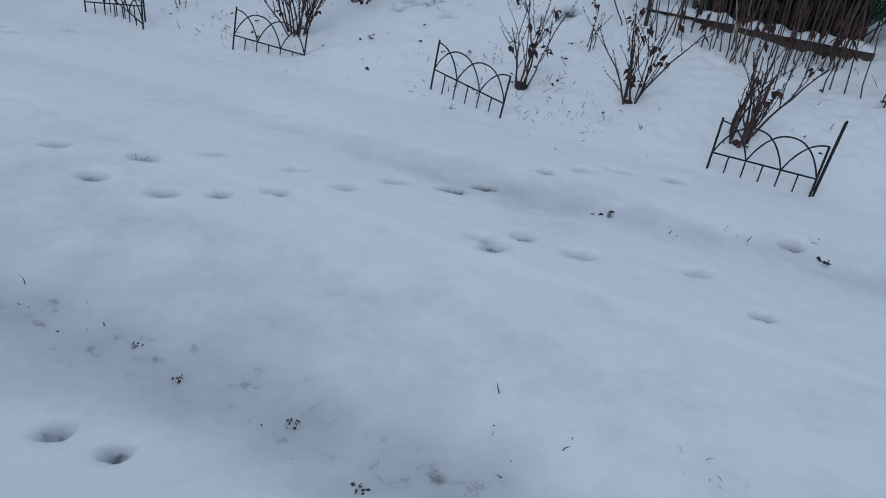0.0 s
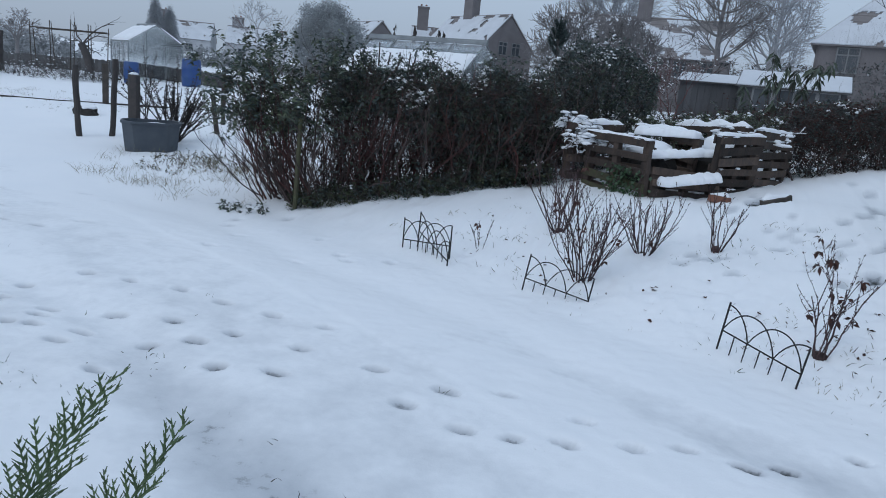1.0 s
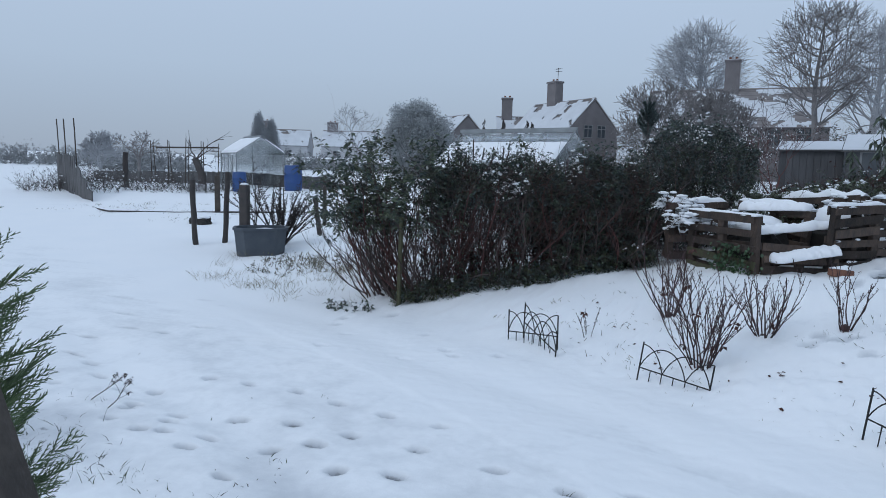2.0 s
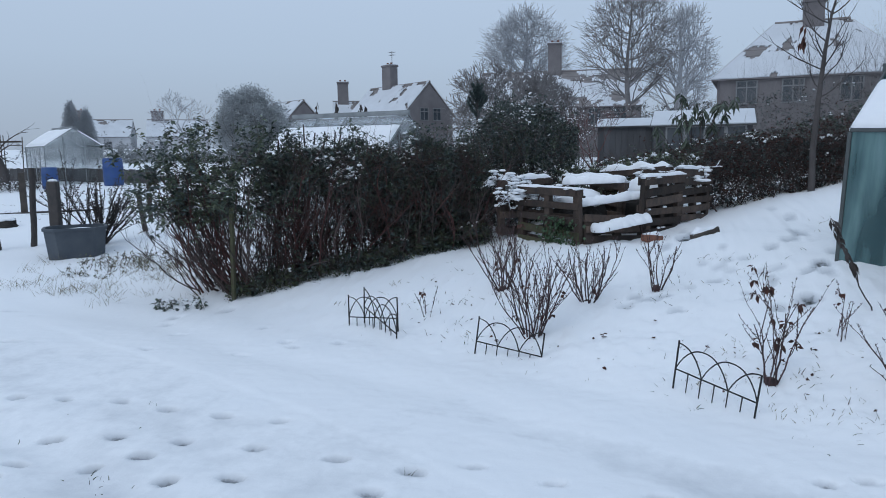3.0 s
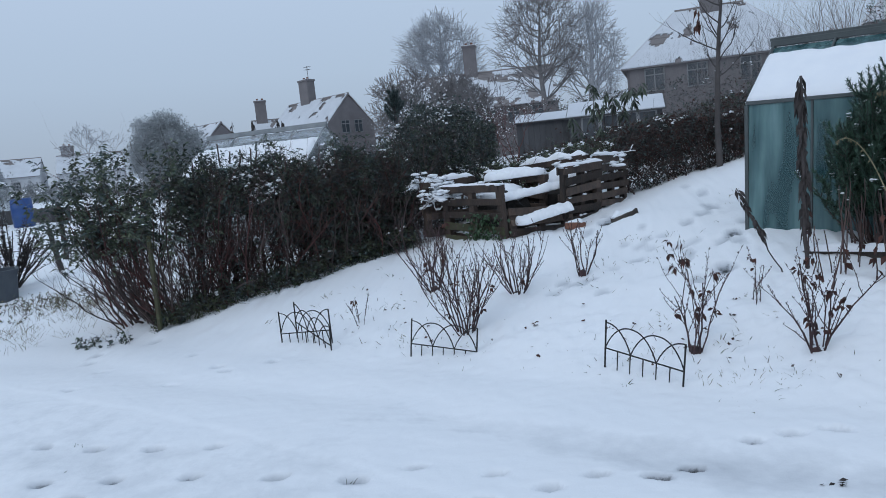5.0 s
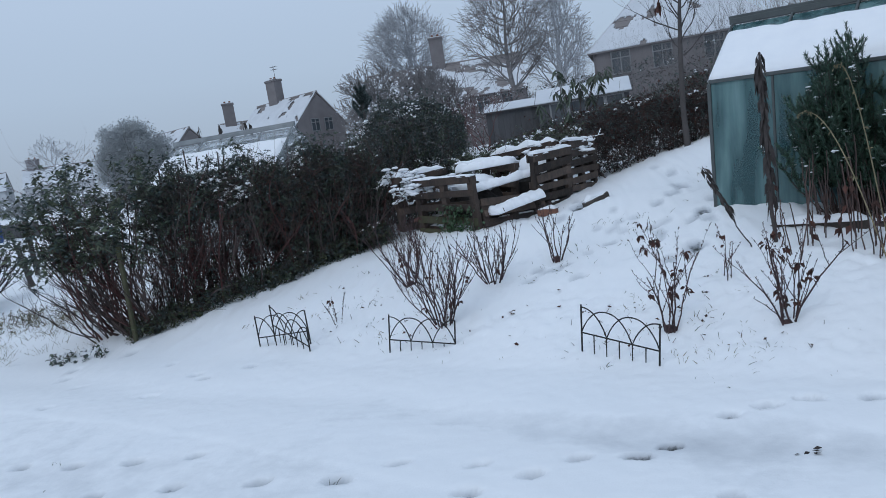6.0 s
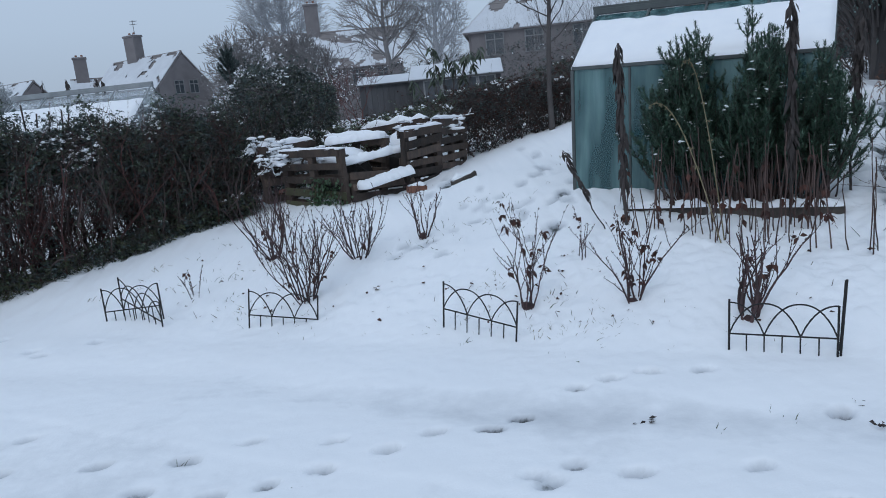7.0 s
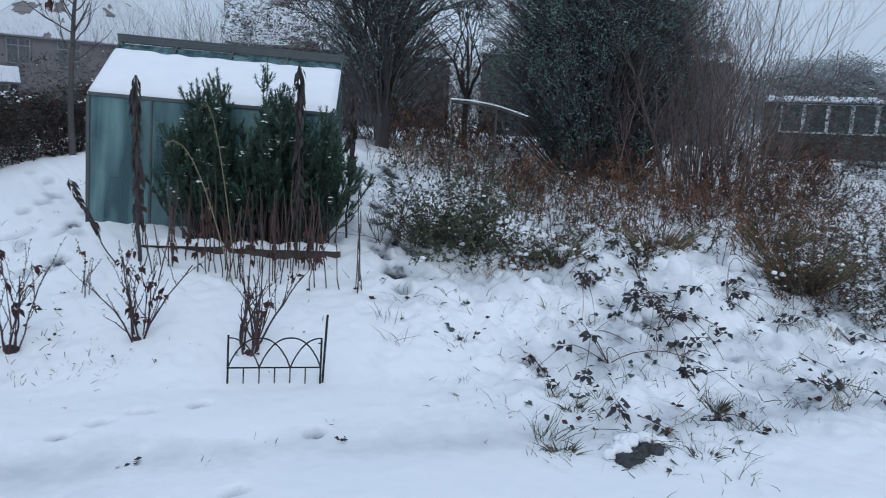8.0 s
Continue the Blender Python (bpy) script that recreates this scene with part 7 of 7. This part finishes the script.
def house(m, length, depth, eave, ridge, label, chimneys, windows=(), gable_windows=(), hip=0.0, bare=0.25, seed=1, wall_mat=BRICK):
    """Brick house: x along the ridge, gable ends at x=0 and x=length, snow on the roof with bare tile where it slid."""
    rng = random.Random(seed)
    h = thing("house", m, label, "house")
    for y in (0, depth):
        part("wall", Geo_box(length / 2, y, eave / 2, length, 0.25, eave, 0.01), wall_mat, h)
    for x in (0, length):
        g = Geo()
        if hip:
            g.prism([(0, 0), (depth, 0), (depth, eave), (0, eave)], 0.25, Matrix.Translation((x, 0, 0)) @ pose(0, 0, 0, 0, 0, 90))
        else:
            g.prism([(0, 0), (depth, 0), (depth, eave), (depth / 2, ridge - 0.1), (0, eave)], 0.25, Matrix.Translation((x, 0, 0)) @ pose(0, 0, 0, 0, 0, 90))
        part("gable_wall", g, wall_mat, h)
    over = 0.35

    def slab(corners, name, mat, lift, thick, label=""):
        c = [Vector(p) for p in corners]
        nrm = (c[1] - c[0]).cross(c[-1] - c[0]).normalized()
        nrm = nrm if nrm.z > 0 else -nrm
        n = len(c)
        g = Geo()
        g.add([p + nrm * lift for p in c] + [p + nrm * (lift + thick) for p in c],
              [tuple(range(n))[::-1], tuple(range(n, 2 * n))] + [(i, (i + 1) % n, (i + 1) % n + n, i + n) for i in range(n)])
        return part(name, g, mat, h, label)
    e = eave - over * (ridge - eave) / (depth / 2)
    x0, x1 = -over * (1 if hip else 0.5), length + over * (1 if hip else 0.5)
    hx = depth / 2 * hip
    for side in (0, 1):
        y0 = -over if side == 0 else depth + over
        quad = [(x0, y0, e), (x1, y0, e), (x1 - hx, depth / 2, ridge), (x0 + hx, depth / 2, ridge)]
        roof = slab(quad, "roof", TILE, 0.0, 0.08)
        for k in range(9):
            f = (k + 0.5) / 9
            g = Geo()
            a = Vector(quad[0]).lerp(Vector(quad[3]), f)
            b = Vector(quad[1]).lerp(Vector(quad[2]), f)
            q = (b - a).to_track_quat("X", "Z").to_matrix().to_4x4()
            g.box(Matrix.Translation((a + b) / 2 + UP * 0.10) @ q, (b - a).length * 0.995, 0.05, 0.03, 0, 0.005)
            part("tile_course", g, TILE, roof)
        # snow in a ragged sheet
        nx, ny = 84, 36
        vs, fs = [], []
        A, B, C, D = [Vector(p) for p in quad]
        nrm = (B - A).cross(D - A).normalized()
        nrm = nrm if nrm.z > 0 else -nrm
        for i in range(nx + 1):
            for j in range(ny + 1):
                s, t = i / nx, j / ny
                p = A.lerp(B, s).lerp(D.lerp(C, s), t)
                vs.append(p + nrm * (0.135 + 0.02 * noise.noise((s * 9, t * 5, seed))))
        for i in range(nx):
            for j in range(ny):
                v = noise.noise((i / nx * 5 + seed * 7, j / ny * 3.1, side * 5.0)) + 0.35 * noise.noise((i / nx * 22, j / ny * 9, seed)) + (0.25 if j > ny - 4 else 0)
                if v < 0.55 - bare * 1.1:
                    q = i * (ny + 1) + j
                    fs.append((q, q + ny + 1, q + ny + 2, q + 1))
        g = Geo()
        g.add(vs, fs)
        sn = part("roof_snow", g, ROOF_SNOW, h, "snow lying in ragged sheets")
        sn.modifiers.new("thickness", "SOLIDIFY").thickness = 0.05
    if hip:
        for x, s in ((x0, 1), (x1, -1)):
            tri = [(x, -over, e), (x, depth + over, e), (x + s * hx, depth / 2, ridge)]
            slab(tri, "hip_roof", TILE, 0.0, 0.08)
            slab(tri, "roof_snow", ROOF_SNOW, 0.085, 0.05, "snow on the hip end")
    rd = Geo()
    rd.tube([(x0 + hx, depth / 2, ridge + 0.08), (x1 - hx, depth / 2, ridge + 0.08)], [0.12] * 2, 10)
    part("ridge_tiles", rd, TILE, h)
    for cx, cy, w, d, top in chimneys:
        c = part("chimney", Geo_box(cx, cy, (top + eave) / 2, w, d, top - eave, 0.02), BRICK, h)
        part("chimney_cap", Geo_box(cx, cy, top + 0.04, w + 0.14, d + 0.14, 0.16, 0.02), BRICK, c)
        part("chimney_snow", Geo_box(cx, cy, top + 0.145, w + 0.1, d + 0.1, 0.05, 0.02), ROOF_SNOW, c)
        for k in (-1, 1):
            g = Geo()
            g.tube([(cx + k * w * 0.22, cy, top + 0.1), (cx + k * w * 0.22, cy, top + 0.38)], [0.12, 0.10], 10)
            part("chimney_pot", g, TERRACOTTA, c)

    def window(mm, w, z):
        win = part("window", _shift(Geo_box(0, 0, 0, w, 0.04, w * 1.15), mm), PANE, h)
        g = Geo()
        for sx in (-w / 2, 0, w / 2):
            g.box(mm @ pose(sx, -0.03, 0), 0.06, 0.06, w * 1.25, 0, 0.01)
        for sz in (-w * 0.6, w * 0.25, w * 0.6):
            g.box(mm @ pose(0, -0.035, sz), w + 0.1, 0.06, 0.06, 0, 0.01)
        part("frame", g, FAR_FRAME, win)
    for x, z, w in windows:
        window(pose(x, -0.14, z), w, z)
    for y, z, w, end in gable_windows:
        window(pose(-0.14 if end == 0 else length + 0.14, y, z, 0, 0, -90 if end == 0 else 90), w, z)
    return h


def _shift(g, m):
    g.v = [m @ Vector(p) for p in g.v]
    return g


# ---- houses in the fog ----
def brick_house(x, y, turn, lift, *rest):
    return house(pose(x, y, lift, 0, 0, turn), *rest)


cottage = brick_house(-16.38, 64.6, 145, 0.45, 9.0, 5.4, 4.9, 7.6, "brick cottage with a steep snowy roof and a tall chimney", [(5.9, 2.7, 1.35, 0.9, 9.6)], [(2, 3, 0.9)], [(1.9, 4.8, 0.9, 0), (3.4, 4.8, 0.9, 0)], 0, 0.2, 3)
mast = Geo()
mast.tube([(5.5, 2.7, 9.4), (5.5, 2.7, 11.0)], [0.03, 0.022], 6)
for z, half in ((10.9, 0.35), (10.65, 0.3)):
    mast.tube([(5.5 - half, 2.7, z), (5.5 + half, 2.7, z)], [0.018] * 2, 5)
    for q in (-1, -0.4, 0.2, 0.8):
        mast.tube([(5.5 + q * half, 2.45, z), (5.5 + q * half, 2.95, z)], [0.012] * 2, 4)
part("aerial", mast, GREY_BARK, cottage, "thin television aerial on the chimney")
brick_house(-31.36, 69.5, 145, 0.5, 8.5, 5.0, 4.2, 6.7, "brick house end faint in fog", [], [], [], 0, 0.1, 4)
brick_house(-31.2, 71.6, 22, 0.5, 7.5, 6.0, 4.0, 7.0, "low brick house range with a chimney faint in fog", [(1.0, 3.0, 1.2, 0.9, 9.1)], [(2, 3, 0.9), (4.5, 3, 0.9)], [], 0, 0.1, 14)
brick_house(-12.5, 58.0, 2, 0.5, 13.0, 7.0, 5.0, 7.9, "long brick house behind frosted trees", [(6.1, 3.5, 1.1, 0.9, 10.2)], [(2, 4, 1.0), (4.5, 4, 1.0), (9.5, 4, 1.0), (11.5, 4, 1.0)], [], 0, 0.42, 5)
brick_house(3.95, 37.2, -9, 1.05, 8.1, 7.2, 4.25, 6.95, "brick house with a hipped snowy roof and a chimney", [(4.1, 3.5, 0.95, 0.9, 7.95)], [(1.2, 3.4, 0.9), (3.2, 3.4, 0.9), (5.6, 3.4, 0.9), (7.4, 3.4, 0.9)], [], 0.75, 0.14, 6)
brick_house(13.2, 32.0, -25, 1.6, 10.0, 7.5, 4.0, 7.2, "house with a tiled snowy roof behind the dark trees", [(6, 3.7, 1.0, 0.9, 8.4)], [(2, 3, 0.9), (5, 3, 0.9)], [], 0.6, 0.3, 7)
brick_house(20.5, 23.0, -45, 1.8, 10.0, 7.0, 3.6, 6.6, "brick house hidden behind bare shrubs", [(5, 3.5, 1.0, 0.9, 7.8)], [(2, 2.8, 0.9), (5, 2.8, 0.9), (8, 2.8, 0.9)], [], 0, 0.2, 8)
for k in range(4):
    brick_house(-70.0 + 8.2 * k, 75.5 + 5.2 * k, 32, 0.8, 7.6, 7.0, 3.7, 5.8, "terraced house with a snowy roof fading into fog", [(1.2, 3.5, 1.5, 0.8, 7.0)], [(2, 2.4, 0.9), (5, 2.4, 0.9)], [], 0, 0.08, 9 + k, FOG_WALL)
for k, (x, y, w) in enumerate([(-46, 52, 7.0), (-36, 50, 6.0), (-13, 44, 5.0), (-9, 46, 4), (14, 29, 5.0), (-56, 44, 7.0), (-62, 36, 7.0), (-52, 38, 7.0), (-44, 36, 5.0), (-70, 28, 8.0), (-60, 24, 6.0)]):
    undergrowth(x, y, w, 1.8, 2.0, 4200, 400 + k, "distant hedge paled into the fog", [FAR_FOLIAGE, FAR_FOLIAGE, FAR_BARK], 0.26, 0, "far_hedge", 170)
evergreen_mass(22.5, 9.6, 2.6, 2.2, 2.9, 15000, 0.08, 451, "dull evergreen tree in the fog beyond the boundary", FOG_GREEN, ragged=0.3, bottom=0.6, wood=FAR_BARK)
evergreen_mass(24.0, 5.6, 2.8, 2.4, 2.5, 15000, 0.08, 452, "broad dull tree in the fog beyond the boundary", FOG_GREEN, ragged=0.35, bottom=0.4, wood=FAR_BARK)
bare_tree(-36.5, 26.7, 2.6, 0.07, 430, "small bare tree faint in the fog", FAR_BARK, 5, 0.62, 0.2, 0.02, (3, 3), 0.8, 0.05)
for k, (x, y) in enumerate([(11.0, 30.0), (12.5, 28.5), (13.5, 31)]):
    thicket(x, y, 2.0, 1.5, 5.0, 14, 420 + k, "tall bare shrub near the houses, paled for fog", FAR_BARK)
for k, (x, y, hh) in enumerate([(4.4, 21, 3.2), (6.0, 22, 3.6), (7.8, 21.5, 3.4), (3.2, 24, 3.0), (9.2, 23, 3.6)]):
    thicket(x, y, 2.0, 1.2, hh, 16, 440 + k, "grey-brown bare shrub behind the gardens", GREY_BARK)
hedge_run("garden_boundary", [(-5.8, 23.2), (-1.5, 22.5), (3.5, 22.8), (8.5, 21.5), (12.5, 19.5)], lambda f: 2.1, 1.3, 130, 6500, 0.07, 445, "tall dark hedge between the gardens and the houses", [GREY_BARK], (BLACK_STALK, DARK_LEAF, GREY_BARK), 2600, 30)


# ---- beside the camera: clipped cypress and a leaning board ----
def cypress_spray(geo, p, d, length, rng, level=2, flat=None):
    """Flat feathery spray: alternate branchlets beaded with scale leaves, shorter towards the tip."""
    p, d = Vector(p), Vector(d).normalized()
    if flat is None:
        flat = d.cross(Vector((rng.uniform(-1, 1), rng.uniform(-1, 1), rng.uniform(-0.3, 0.3))))
        flat = flat.normalized() if flat.length > 1e-3 else d.orthogonal().normalized()
    n = max(3, int(length / {2: 0.0085, 1: 0.0062, 0: 0.0045}[level]))
    bend = Vector((rng.gauss(0, 0.06), rng.gauss(0, 0.06), 0.10))
    pts = [p + d * length * i / n + bend * length * (i / n) ** 2 for i in range(n + 1)]
    wide = {2: 0.0024, 1: 0.0019, 0: 0.0016}[level]
    geo.tube(pts, [wide * (1.25 if i % 2 else 0.8) * (1 - 0.75 * i / n) for i in range(n + 1)], 4)
    if level:
        side = 1
        for i in range(1, n):
            side = -side
            t = i / n
            w = (d + flat * side * rng.uniform(0.40, 0.62) + Vector((rng.gauss(0, 0.10), rng.gauss(0, 0.10), rng.gauss(0.03, 0.10)))).normalized()
            cypress_spray(geo, pts[i], w, max(0.010, length * 0.45 * (1 - 0.82 * t) * rng.uniform(0.6, 1.15)), rng, level - 1, flat)


def cypress(x, y, height, radius, sprays, seed, label, arms=()):
    rng = random.Random(seed)
    t = thing("cypress_bush", at(x, y), label, "conifer")
    g = Geo()
    g.tube([(0, 0, -0.1), (0.02, 0, height * 0.5), (0, 0.02, height * 0.92)], [0.03, 0.022, 0.006], 8)
    part("trunk", g, BARK, t)
    g = Geo()
    for k in range(sprays):
        f = rng.random() ** 0.8
        z = height * (0.08 + 0.88 * f)
        a = rng.uniform(0, 6.28)
        r = radius * (1 - 0.75 * f)
        start = Vector((math.cos(a) * r * 0.45, math.sin(a) * r * 0.45, z))
        cypress_spray(g, start, (math.cos(a), math.sin(a), rng.uniform(0.25, 0.9)), rng.uniform(0.18, 0.32), rng, 2)
    part("foliage", g, CYPRESS, t)
    for k, (px, py, pz, dx, dy, dz, ln) in enumerate(arms):
        g = Geo()
        g.tube([(0, 0, pz * 0.55), (px * 0.6, py * 0.6, pz * 0.85), (px, py, pz)], [0.012, 0.008, 0.005], 6)
        cypress_spray(g, (px, py, pz), (dx, dy, dz), ln, rng, 2, Vector((0.73 + rng.gauss(0, 0.25), 0.68 + rng.gauss(0, 0.25), 0)).normalized())
        part("branch", g, CYPRESS, t)
    return t


cypress(-2.20, 0.62, 1.60, 0.40, 260, 501, "young feathery cypress beside the track")
cypress(-1.02, 0.38, 1.05, 0.20, 14, 502, "low cypress with upright feathery tips", [(0.05, -0.01, 1.12, 0.62, 0.22, 1, 0.27), (0.14, 0.06, 1.10, 0.50, 0.2, 1, 0.21), (0.0, -0.05, 1.13, 0.35, 0.12, 1, 0.17), (-0.09, -0.02, 1.15, 0.2, 0.1, 1, 0.15)])
old_post = thing("gate_post", at(-0.775, 0.416) @ pose(0, 0, 0, 0, -17.5, 21.7), "broad dark weathered wooden post leaning beside the cypress", "post")
part("shaft", Geo_box(0, 0, 0.78, 0.13, 0.06, 1.76, 0.008), WEATHERED, old_post)
